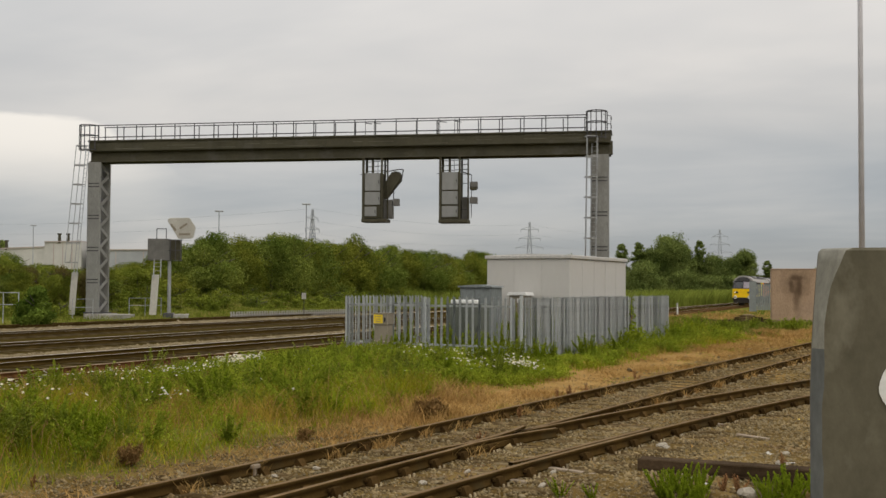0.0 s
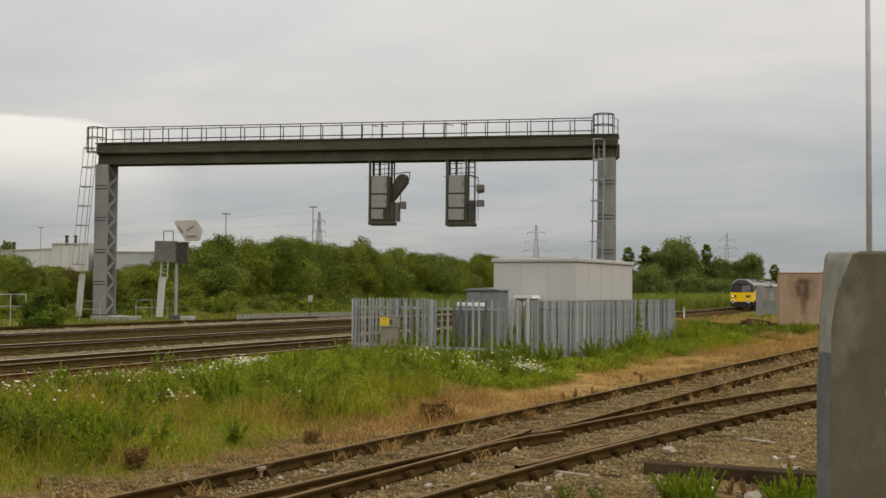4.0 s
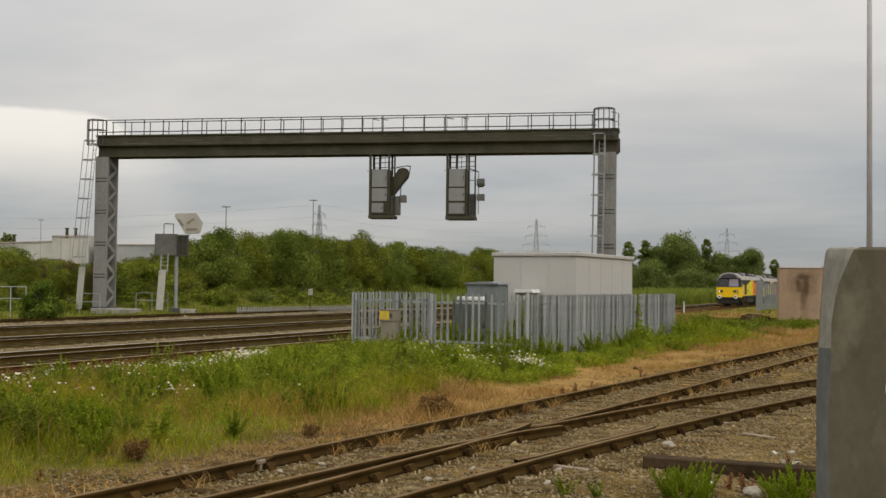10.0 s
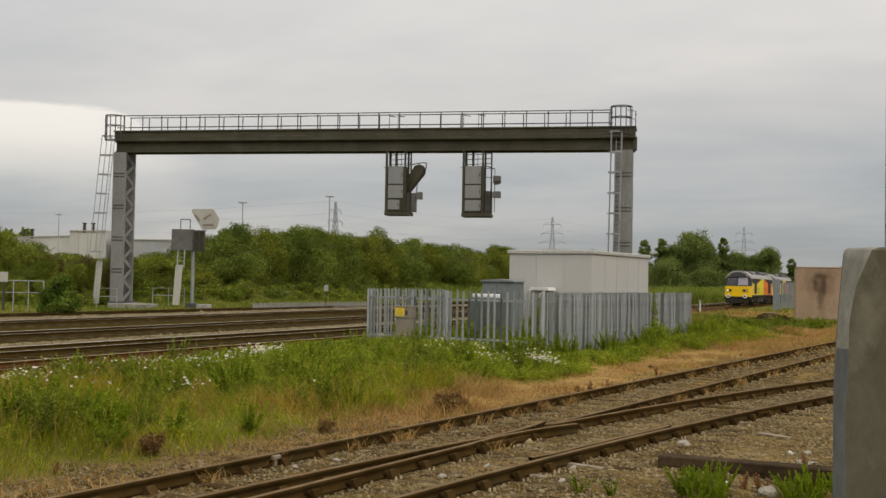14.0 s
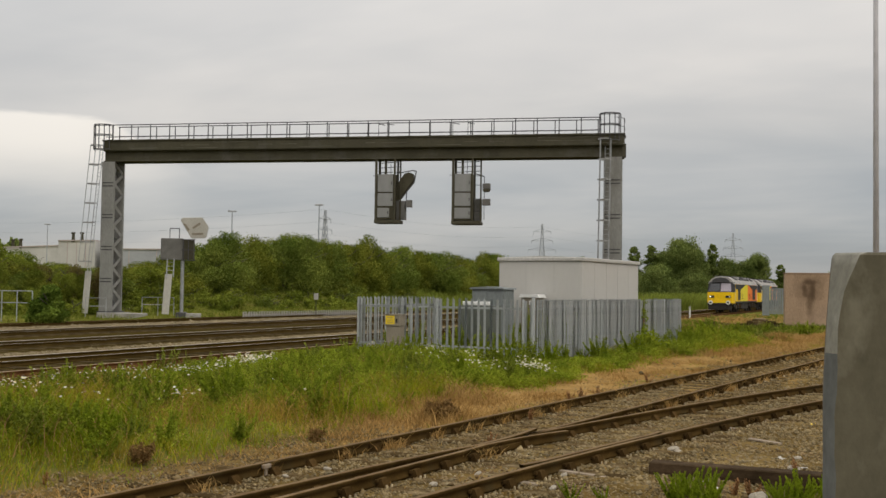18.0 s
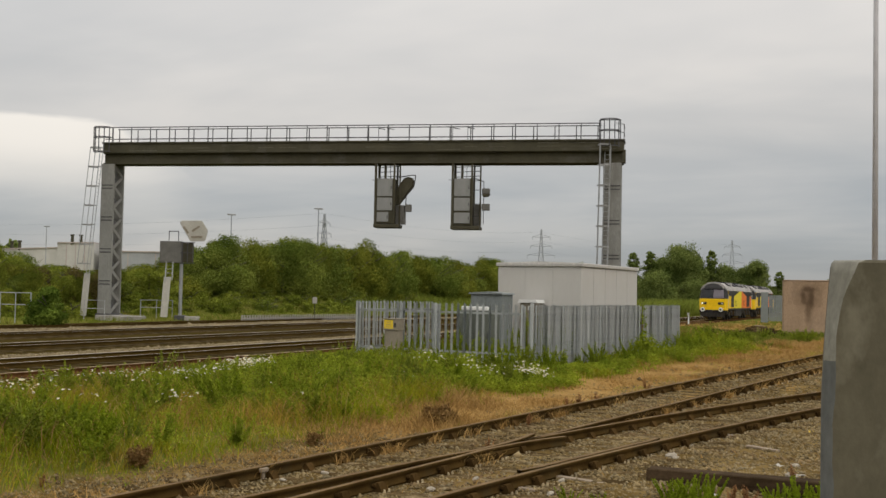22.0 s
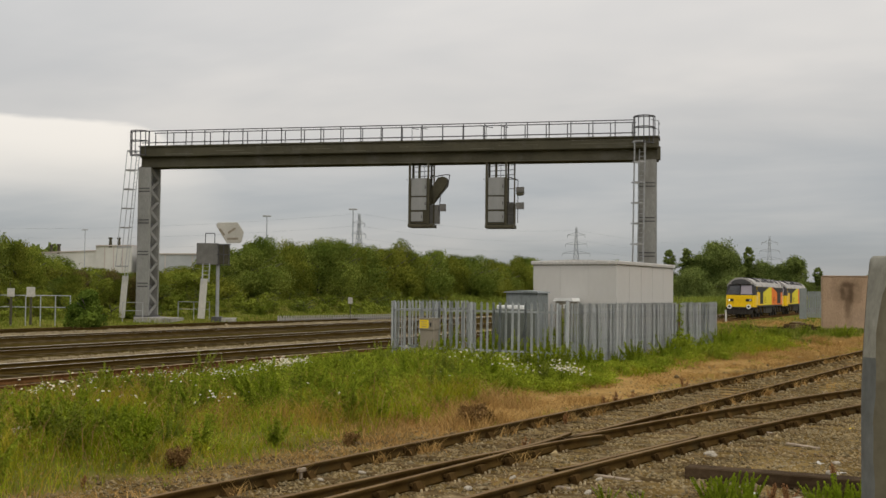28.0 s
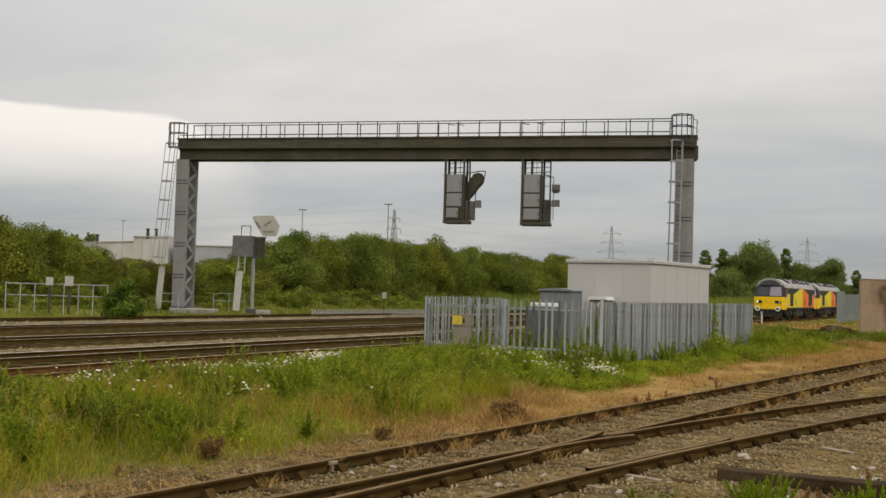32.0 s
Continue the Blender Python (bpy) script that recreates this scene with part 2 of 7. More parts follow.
M["cab_grey"] = mat("grey_cabinet_paint", (0.165, 0.185, 0.185), (0.225, 0.245, 0.245), 0.6, 0.1, 0.8, 15, 0.08, stain=(0.17, 0.18, 0.17), streak=3)
M["case_dark"] = mat("dark_grey_case", (0.10, 0.098, 0.09), (0.15, 0.145, 0.135), 0.7, 0.0, 1.5, 20, 0.1)
M["door_grey"] = mat("dull_grey_door_paint", (0.215, 0.22, 0.215), (0.255, 0.26, 0.255), 0.7, 0.0, 0.8, 15, 0.04, stain=(0.19, 0.195, 0.185), streak=3, grain=0.25)
M["cab_olive"] = mat("dull_olive_grey_paint", (0.085, 0.095, 0.080), (0.125, 0.135, 0.115), 0.7, 0.0, 1.0, 15, 0.08, stain=(0.075, 0.075, 0.055), streak=3)
M["cab_brown"] = mat("brownish_grey_box_paint", (0.22, 0.19, 0.145), (0.28, 0.245, 0.19), 0.7, 0.0, 1.5, 20, 0.1)
M["yellow"] = mat("yellow_warning_enamel", (0.72, 0.50, 0.02), (0.80, 0.58, 0.03), 0.5, 0, 2, 20, 0.03)
M["black"] = mat("black_enamel", (0.015, 0.015, 0.016), (0.03, 0.03, 0.03), 0.6, 0, 3, 20, 0.05)
M["white"] = mat("white_paint", (0.68, 0.68, 0.66), (0.78, 0.78, 0.76), 0.6, 0, 2, 20, 0.05)
M["soft_white"] = mat("dull_white_plate", (0.40, 0.385, 0.34), (0.48, 0.465, 0.42), 0.75, 0, 1.5, 20, 0.08, stain=(0.35, 0.33, 0.29), streak=3)
M["concrete"] = mat("weathered_concrete", (0.28, 0.27, 0.245), (0.40, 0.385, 0.355), 0.9, 0, 1.2, 30, 0.3, stain=(0.2, 0.19, 0.165), stain_scale=0.7)
M["pink_concrete"] = mat("pinkish_brown_concrete", (0.32, 0.225, 0.15), (0.40, 0.285, 0.195), 0.95, 0, 0.7, 14, 0.3, stain=(0.26, 0.19, 0.14), stain_scale=0.5, streak=2)
M["soot"] = mat("dark_soot_stain", (0.09, 0.07, 0.055), (0.2, 0.155, 0.12), 0.95, 0, 1.5, 14, 0.2)
M["wood_old"] = mat("old_dark_timber", (0.036, 0.024, 0.013), (0.08, 0.054, 0.031), 0.95, 0, 4, 40, 0.6, spec=0.05)
M["plank"] = mat("bleached_plank", (0.20, 0.155, 0.105), (0.31, 0.25, 0.18), 0.9, 0, 5, 40, 0.4)
M["grass"] = leaf_mat("meadow_grass", (0.180, 0.196, 0.009), (0.345, 0.348, 0.020), dry=(0.40, 0.26, 0.055), dry_at=(0.46, 0.66), scale=0.6, seep=0.45, tone=1.0)
M["fresh"] = leaf_mat("fresh_green_grass", (0.14, 0.20, 0.010), (0.285, 0.350, 0.024), scale=0.9, seep=0.45, tone=1.0)
M["field"] = leaf_mat("field_grass_blades", (0.17, 0.215, 0.035), (0.27, 0.315, 0.06), scale=0.2, seep=0.5, tone=1.0)
M["bank"] = leaf_mat("bank_grass_blades", (0.10, 0.135, 0.016), (0.20, 0.235, 0.034), dry=(0.26, 0.20, 0.06), dry_at=(0.52, 0.70), scale=0.45, seep=0.35, tone=1.0)
M["sorrel"] = leaf_mat("reddish_seed_stalks", (0.22, 0.105, 0.045), (0.34, 0.19, 0.085), scale=1.5, seep=0.2, tone=1.0)
M["straw"] = leaf_mat("dry_straw", (0.40, 0.235, 0.075), (0.56, 0.37, 0.14), scale=0.8)
M["weed"] = leaf_mat("weed_leaves", (0.125, 0.178, 0.015), (0.345, 0.395, 0.038), scale=1.5, seep=0.45, tone=1.0)
M["dead"] = leaf_mat("dead_brown_stems", (0.14, 0.080, 0.030), (0.30, 0.185, 0.072), scale=2.0, seep=0.1)
M["bush"] = leaf_mat("bush_leaves", (0.085, 0.130, 0.020), (0.315, 0.360, 0.070), scale=0.3, seep=0.3)
M["bush_olive"] = leaf_mat("olive_bush_leaves", (0.098, 0.130, 0.018), (0.345, 0.355, 0.052), dry=(0.27, 0.225, 0.055), dry_at=(0.64, 0.80), scale=0.28, seep=0.3)
M["bush_light"] = leaf_mat("bright_bush_leaves", (0.15, 0.190, 0.025), (0.33, 0.37, 0.056), dry=(0.33, 0.28, 0.07), scale=0.4)
M["tree"] = leaf_mat("tree_leaves", (0.105, 0.145, 0.036), (0.240, 0.285, 0.080), scale=0.2, seep=0.3, tone=1.0)
M["shrub"] = leaf_mat("dark_shrub_leaves", (0.055, 0.095, 0.014), (0.19, 0.255, 0.040), scale=0.8, seep=0.3, tone=1.0)
M["bramble"] = leaf_mat("brown_bramble", (0.085, 0.070, 0.024), (0.18, 0.145, 0.050), scale=0.8, seep=0.2, tone=1.0)
M["bark"] = mat("bark", (0.06, 0.048, 0.036), (0.11, 0.09, 0.07), 0.95, 0, 2, 20, 0.5)
M["petal"] = mat("daisy_petals", (0.46, 0.44, 0.36), (0.60, 0.58, 0.48), 0.7, 0, 5, 40, 0.0)
M["loco_yellow"] = mat("loco_warning_yellow", (0.80, 0.50, 0.008), (0.85, 0.56, 0.012), 0.55, 0, 0.8, 12, 0.03, spec=0.15)
M["loco_lime"] = mat("loco_lemon_yellow", (0.70, 0.58, 0.02), (0.76, 0.64, 0.03), 0.55, 0, 0.8, 12, 0.03, spec=0.15)
M["loco_orange"] = mat("loco_orange", (0.75, 0.17, 0.02), (0.82, 0.215, 0.03), 0.55, 0, 0.8, 12, 0.03, spec=0.15)
M["loco_black"] = mat("loco_black", (0.010, 0.009, 0.011), (0.018, 0.016, 0.019), 0.7, 0, 0.8, 12, 0.05)
M["loco_roof"] = mat("dusty_grey_roof", (0.30, 0.285, 0.27), (0.40, 0.385, 0.365), 0.75, 0.0, 0.6, 9, 0.08, stain=(0.13, 0.125, 0.12), stain_scale=0.8)
M["under"] = mat("sooty_underframe", (0.028, 0.025, 0.022), (0.055, 0.048, 0.04), 0.85, 0.1, 2, 20, 0.2)


def glass_mat():
    m = bpy.data.materials.new("cab_window_glass")
    m.use_nodes = True
    b = m.node_tree.nodes["Principled BSDF"]
    b.inputs["Base Color"].default_value = (0.02, 0.022, 0.026, 1)
    b.inputs["Roughness"].default_value = 0.08
    b.inputs["Specular IOR Level"].default_value = 0.9
    return m


def lit_mat():
    m = bpy.data.materials.new("lit_headlamp")
    m.use_nodes = True
    b = m.node_tree.nodes["Principled BSDF"]
    b.inputs["Base Color"].default_value = (0.9, 0.85, 0.7, 1)
    b.inputs["Emission Color"].default_value = (1.0, 0.85, 0.55, 1)
    b.inputs["Emission Strength"].default_value = 1.6
    return m


M["glass"], M["lit"] = glass_mat(), lit_mat()
# pale lilac base colour stands in for sky reflected in the glass
M["sky_sheen_glass"] = mat("windscreen_with_painted_reflection", (0.35, 0.31, 0.36), (0.42, 0.375, 0.43), 0.4, 0, 2, 20, 0.0, spec=0.8)


# ---- mesh helpers ----
def mesh_of(name, bm, material, smooth=False):
    me = bpy.data.meshes.new(name)
    bm.to_mesh(me)
    bm.free()
    for x in (material if isinstance(material, (list, tuple)) else [material]):
        me.materials.append(x)
    if smooth:
        me.polygons.foreach_set("use_smooth", [True] * len(me.polygons))
    return me


def part(name, bm, material, parent=None, label="", m=None, smooth=False):
    """Links a bmesh (or a mesh made before) as one mesh object under a thing or under a part."""
    me = bm if isinstance(bm, bpy.types.Mesh) else mesh_of(name, bm, material, smooth)
    ob = new(name, me)
    if parent is not None:
        ob.parent = parent
    if m is not None:
        ob.matrix_basis = m
    if label:
        ob["label"] = label
    return ob


def thing(name, m, label, category, group="", kind=""):
    ob = new(name)
    ob.empty_display_size = 0.2
    ob.matrix_basis = m
    return tagged(ob, label, category, group, kind)


def box(bm, x0, x1, y0, y1, z0, z1, bevel=0.0, m=None):
    """A block between two corners, edges rounded by bevel."""
    r = bmesh.ops.create_cube(bm, size=1.0)
    vs = r["verts"]
    for v in vs:
        v.co = Vector(((x0 + x1) / 2 + v.co.x * (x1 - x0), (y0 + y1) / 2 + v.co.y * (y1 - y0), (z0 + z1) / 2 + v.co.z * (z1 - z0)))
    if bevel:
        es = list({e for v in vs for e in v.link_edges})
        r = bmesh.ops.bevel(bm, geom=es, offset=bevel, segments=1, affect="EDGES")
        vs = list({v for f in r["faces"] for v in f.verts} | {v for v in vs if v.is_valid})
    if m is not None:
        bmesh.ops.transform(bm, matrix=m, verts=vs)
    return bm


def tube(bm, a, b, r, r2=None, seg=8):
    """A round bar from a to b."""
    a, b = Vector(a), Vector(b)
    d = b - a
    r2 = r if r2 is None else r2
    m = Matrix.Translation((a + b) / 2) @ d.to_track_quat("Z", "Y").to_matrix().to_4x4()
    bmesh.ops.create_cone(bm, cap_ends=True, segments=seg, radius1=r, radius2=r2, depth=d.length, matrix=m)
    return bm


def bar(bm, a, b, w, h):
    """A flat or square bar from a to b; w across, h upright."""
    a, b = Vector(a), Vector(b)
    d = b - a
    m = Matrix.Translation((a + b) / 2) @ d.to_track_quat("X", "Z").to_matrix().to_4x4()
    r = bmesh.ops.create_cube(bm, size=1.0, matrix=m @ Matrix.Diagonal((d.length, w, h, 1)))
    return bm


def hoop_strip(bm, pts, w, h):
    """A flat bar bent along level points, closed where the ends meet: one piece."""
    p = [Vector(q) for q in pts]
    closed = (p[0] - p[-1]).length < 1e-6
    if closed:
        p = p[:-1]
    n = len(p)
    rings = []
    for i, q in enumerate(p):
        a = p[i - 1] if i or closed else q
        b = p[(i + 1) % n] if i < n - 1 or closed else q
        d = (b - a).normalized()
        s = Vector((-d.y, d.x, 0)) * w / 2
        rings.append([bm.verts.new(q + s * u + Vector((0, 0, h / 2 * v))) for u, v in ((-1, -1), (1, -1), (1, 1), (-1, 1))])
    for i in range(n if closed else n - 1):
        r, t = rings[i], rings[(i + 1) % n]
        for k in range(4):
            bm.faces.new((r[k], r[(k + 1) % 4], t[(k + 1) % 4], t[k]))
    if not closed:
        bm.faces.new(rings[0][::-1])
        bm.faces.new(rings[-1])
    bmesh.ops.recalc_face_normals(bm, faces=bm.faces)
    return bm


def B():
    return bmesh.new()


def prism(bm, outline, y0, y1):
    """An outline of (x, z) drawn out from y0 to y1."""
    f = [bm.verts.new((x, y0, z)) for x, z in outline]
    g = [bm.verts.new((x, y1, z)) for x, z in outline]
    bm.faces.new(f)
    bm.faces.new(g[::-1])
    k = len(f)
    for i in range(k):
        bm.faces.new((f[(i + 1) % k], f[i], g[i], g[(i + 1) % k]))
    bmesh.ops.recalc_face_normals(bm, faces=bm.faces)
    return bm


def raw_mesh(name, verts, faces, materials, ids=None):
    """A mesh from numpy arrays: verts n x 3, faces m x 3 or m x 4."""
    me = bpy.data.meshes.new(name)
    verts, faces = np.asarray(verts, np.float32), np.asarray(faces, np.int32)
    k = faces.shape[1]
    me.vertices.add(len(verts))
    me.vertices.foreach_set("co", verts.ravel())
    me.loops.add(faces.size)
    me.loops.foreach_set("vertex_index", faces.ravel())
    me.polygons.add(len(faces))
    me.polygons.foreach_set("loop_start", np.arange(len(faces), dtype=np.int32) * k)
    for x in materials:
        me.materials.append(x)
    if ids is not None:
        me.polygons.foreach_set("material_index", np.asarray(ids, np.int32))
    me.update(calc_edges=True)
    me.validate()
    return me

# ---- plan: x across the tracks (siding rails at -8.3 to -4), y along them, z up; rail tops at 0.16 ----
RAIL_TOP = 0.16


MAIN_SLOPE = -0.09
MAIN_Y = np.arange(-60.0, 420.0, 1.0)
MAIN_X = -25.7 - 0.09 * (MAIN_Y - 25) - 0.02 * np.maximum(0, MAIN_Y - 50)
_slope = np.cumsum(-0.062 - 0.085 / (1 + np.exp(-(45 - MAIN_Y) / 8)))
FOOT_X = np.minimum(_slope - np.interp(19.5, MAIN_Y, _slope), 3.0 - 0.147 * (MAIN_Y - 19.5)) - 54.1
_t = np.clip((MAIN_Y - 45) / 50, 0, 1)
NEAR_X = np.where(MAIN_Y < 75, MAIN_X + 4.05, -20.4 - 0.147 * (MAIN_Y - 19.5) + 2.9 * _t * _t * (3 - 2 * _t) + 0.03 * np.maximum(0, MAIN_Y - 100))
NEAR_X = np.convolve(np.pad(NEAR_X, 8, "edge"), np.ones(17) / 17, "valid")


def main_x(y, offset=0.0):
    """The nearest main line's centre, or a line offset to its left."""
    return float(np.interp(y, MAIN_Y, MAIN_X)) - offset


def near_x(y):
    """The near line: beside the grass first, then easing away from the main lines; the locomotives stand on it."""
    return float(np.interp(y, MAIN_Y, NEAR_X))


def smooth01(a, b, x):
    t = np.clip((x - a) / (b - a), 0, 1)
    return t * t * (3 - 2 * t)


def turn_x(y):
    """The outer rail of the diverging siding."""
    t = y - 9.3
    if t < 0:
        return -5.66 + 0.045 * t
    if t < 16:
        return -5.66 + 0.045 * t + 0.005 * t * t
    return -5.66 + 0.045 * 16 + 0.005 * 256 + 0.205 * (t - 16)


def foot_x(y):
    """Where the planted bank begins to rise beyond the far line."""
    return np.interp(y, MAIN_Y, FOOT_X)


def ground_z(x, y):
    """Height of the ground."""
    x, y = np.asarray(x, float), np.asarray(y, float)
    mx = np.interp(y, MAIN_Y, MAIN_X)
    z = 0.17 * smooth01(-8.9, -11.5, x) * smooth01(mx + 4.6, mx + 7.5, x)
    z = z + 0.14 * np.exp(-(((x + 22.5) / 3.2) ** 2)) * smooth01(55, 72, y) * smooth01(112, 96, y)
    z = z + 0.06 * smooth01(-22, -12, x) * smooth01(-8.9, -12, x) * np.sin(x * 1.3 + y * 0.4) * np.cos(y * 0.7)
    off = mx - x
    z = z + 0.18 * (smooth01(0.95, 1.4, off) * smooth01(3.0, 2.2, off) + smooth01(14.5, 15.0, off) * smooth01(18.0, 17.2, off))
    far = foot_x(y)
    z = z - 0.07 * smooth01(mx + 4.6, mx + 3.6, x) * smooth01(mx - 22.5, mx - 21.5, x) - 0.10 * smooth01(-3.9, -2.0, x)
    foot = np.exp(-(((y - 54.2) / 3.6) ** 2)) * smooth01(-60.5, -58.5, x)
    z = z + 0.30 * smooth01(far + 8, far - 1, x) * (1 - 0.9 * foot) - 0.10 * foot * smooth01(far + 8, far + 3, x) + 1.55 * smooth01(far - 1.0, far - 8.5, x)
    return z


def ground_material():
    m = mat("ground_soil_ballast_grass", (0.088, 0.056, 0.018), (0.155, 0.105, 0.038), 0.95, 0, 0.7, 18, 0.5, spec=0.0, stain=(0.205, 0.145, 0.058), stain_scale=0.9,
            stain_at=(0.48, 0.62), bump_dist=0.03)
    n, l = m.node_tree.nodes, m.node_tree.links
    b = n["Principled BSDF"]
    base = b.inputs["Base Color"].links[0].from_socket
    at = n.new("ShaderNodeAttribute"); at.attribute_name = "cover"
    sep = n.new("ShaderNodeSeparateColor")
    l.new(at.outputs["Color"], sep.inputs[0])
    tc = n.new("ShaderNodeTexCoord")
    t = n.new("ShaderNodeTexNoise"); t.inputs["Scale"].default_value = 0.6; t.inputs["Detail"].default_value = 8; t.inputs["Roughness"].default_value = 0.7
    l.new(tc.outputs["Object"], t.inputs["Vector"])
    r = n.new("ShaderNodeValToRGB")
    r.color_ramp.elements[0].position, r.color_ramp.elements[1].position = 0.35, 0.65
    r.color_ramp.elements[0].color, r.color_ramp.elements[1].color = (0.085, 0.095, 0.018, 1), (0.17, 0.165, 0.036, 1)
    l.new(t.outputs["Fac"], r.inputs[0])
    s = n.new("ShaderNodeValToRGB")
    s.color_ramp.elements[0].position, s.color_ramp.elements[1].position = 0.3, 0.7
    s.color_ramp.elements[0].color, s.color_ramp.elements[1].color = (0.20, 0.118, 0.038, 1), (0.39, 0.255, 0.098, 1)
    l.new(t.outputs["Fac"], s.inputs[0])
    last = base
    o = n.new("ShaderNodeValToRGB")
    o.color_ramp.elements[0].color, o.color_ramp.elements[1].color = (0.036, 0.026, 0.008, 1), (0.075, 0.055, 0.017, 1)
    l.new(t.outputs["Fac"], o.inputs[0])
    for chan, colour in (("Blue", o), ("Red", r), ("Green", s)):
        x = n.new("ShaderNodeMix"); x.data_type = "RGBA"
        if chan == "Green":
            # the straw lies in patches with bare stony soil between
            ad = n.new("ShaderNodeMath"); ad.operation = "MULTIPLY_ADD"; ad.inputs[1].default_value = 1.1
            t2 = n.new("ShaderNodeTexNoise"); t2.inputs["Scale"].default_value = 1.7; t2.inputs["Detail"].default_value = 7; t2.inputs["Roughness"].default_value = 0.68
            l.new(tc.outputs["Object"], t2.inputs["Vector"])
            l.new(t2.outputs["Fac"], ad.inputs[0]); l.new(sep.outputs[chan], ad.inputs[2])
            q = n.new("ShaderNodeValToRGB")
            q.color_ramp.elements[0].position, q.color_ramp.elements[1].position = 0.88, 1.0
            sc = n.new("ShaderNodeMath"); sc.operation = "MULTIPLY"; sc.inputs[1].default_value = 0.72
            l.new(ad.outputs[0], sc.inputs[0]); l.new(sc.outputs[0], q.inputs[0])
            l.new(q.outputs[0], x.inputs["Factor"])
        else:
            l.new(sep.outputs[chan], x.inputs["Factor"])
        l.new(last, x.inputs["A"]); l.new(colour.outputs[0], x.inputs["B"])
        last = x.outputs["Result"]
    ga = n.new("ShaderNodeAttribute"); ga.attribute_name = "gravel"
    x = n.new("ShaderNodeMix"); x.data_type = "RGBA"
    gr = n.new("ShaderNodeValToRGB")
    gr.color_ramp.elements[0].position, gr.color_ramp.elements[1].position = 0.3, 0.7
    gr.color_ramp.elements[0].color, gr.color_ramp.elements[1].color = (0.135, 0.105, 0.058, 1), (0.235, 0.188, 0.110, 1)
    l.new(t.outputs["Fac"], gr.inputs[0])
    l.new(ga.outputs["Fac"], x.inputs["Factor"]); l.new(last, x.inputs["A"]); l.new(gr.outputs[0], x.inputs["B"])
    last = x.outputs["Result"]
    ra = n.new("ShaderNodeAttribute"); ra.attribute_name = "rusty"
    x = n.new("ShaderNodeMix"); x.data_type = "RGBA"
    l.new(ra.outputs["Fac"], x.inputs["Factor"])
    l.new(last, x.inputs["A"]); x.inputs["B"].default_value = (0.17, 0.080, 0.028, 1)
    l.new(x.outputs["Result"], b.inputs["Base Color"])
    return m


EDGE_Y = [6.9, 8, 8.9, 9.5, 12, 13.6, 15.3, 17.3, 20, 24, 28, 34, 46, 60]
EDGE_X = [-9.5, -9.9, -10.1, -9.75, -9.6, -9.85, -10.05, -10.3, -10.35, -10.25, -10.5, -10.75, -10.9, -11.2]


def cover_at(x, y):
    """How much green grass and how much dry straw covers the ground."""
    mx, nx = np.interp(y, MAIN_Y, MAIN_X), np.interp(y, MAIN_Y, NEAR_X)
    wob = 0.5 * np.sin(y * 0.9) + 0.35 * np.sin(y * 2.3 + 1) + 0.25 * np.sin(y * 5.1 + x)
    edge = np.interp(y, EDGE_Y, EDGE_X) + wob * 0.25
    green = smooth01(edge + 0.35, edge - 0.45, x) * smooth01(nx + 0.9, nx + 2.4, x)
    green = np.maximum(green, smooth01(mx - 20.2, mx - 23.0, x))
    green = np.maximum(green, smooth01(-2.6, -1.6, x) * 0.5)
    near = np.interp(y, [8, 13, 16, 24, 34, 46], [0.18, 0.40, 1.0, 1.0, 0.9, 0.85])
    straw = smooth01(edge + 2.3, edge + 0.9, x) * smooth01(edge - 1.2, edge - 0.3, x) * near
    straw = np.maximum(straw, 0.7 * smooth01(-8.4, -8.7, x) * smooth01(edge - 0.2, edge + 0.2, x) * near)
    straw = np.maximum(straw, (x > -8.3) * (x < -5.5) * smooth01(14, 24, y) * np.clip(0.35 + 0.5 * np.sin(y * 0.9 + x * 2.0), 0, 0.7))
    straw = np.maximum(straw, 0.95 * np.exp(-(((x + 20) / 3.4) ** 2 + ((y - 74) / 13) ** 2)))
    return green, straw


def oily_at(x, y):
    """Dark oily bed under the main lines; the wide way between the first two lines stays pale."""
    off = np.interp(y, MAIN_Y, MAIN_X) - x
    o = smooth01(-5.2, -4.6, off) * smooth01(22.6, 22.0, off)
    o = np.maximum(o, (y > 45) * smooth01(2.2, 1.6, np.abs(np.interp(y, MAIN_Y, NEAR_X) - x)))
    pale = smooth01(1.1, 1.4, off) * smooth01(2.5, 2.0, off) + 0.9 * smooth01(14.7, 15.1, off) * smooth01(17.4, 16.9, off)
    rust = 0.6 * smooth01(-4.6, -4.0, off) * smooth01(-1.0, -1.4, off)
    return np.clip(o - pale - rust, 0, 1)


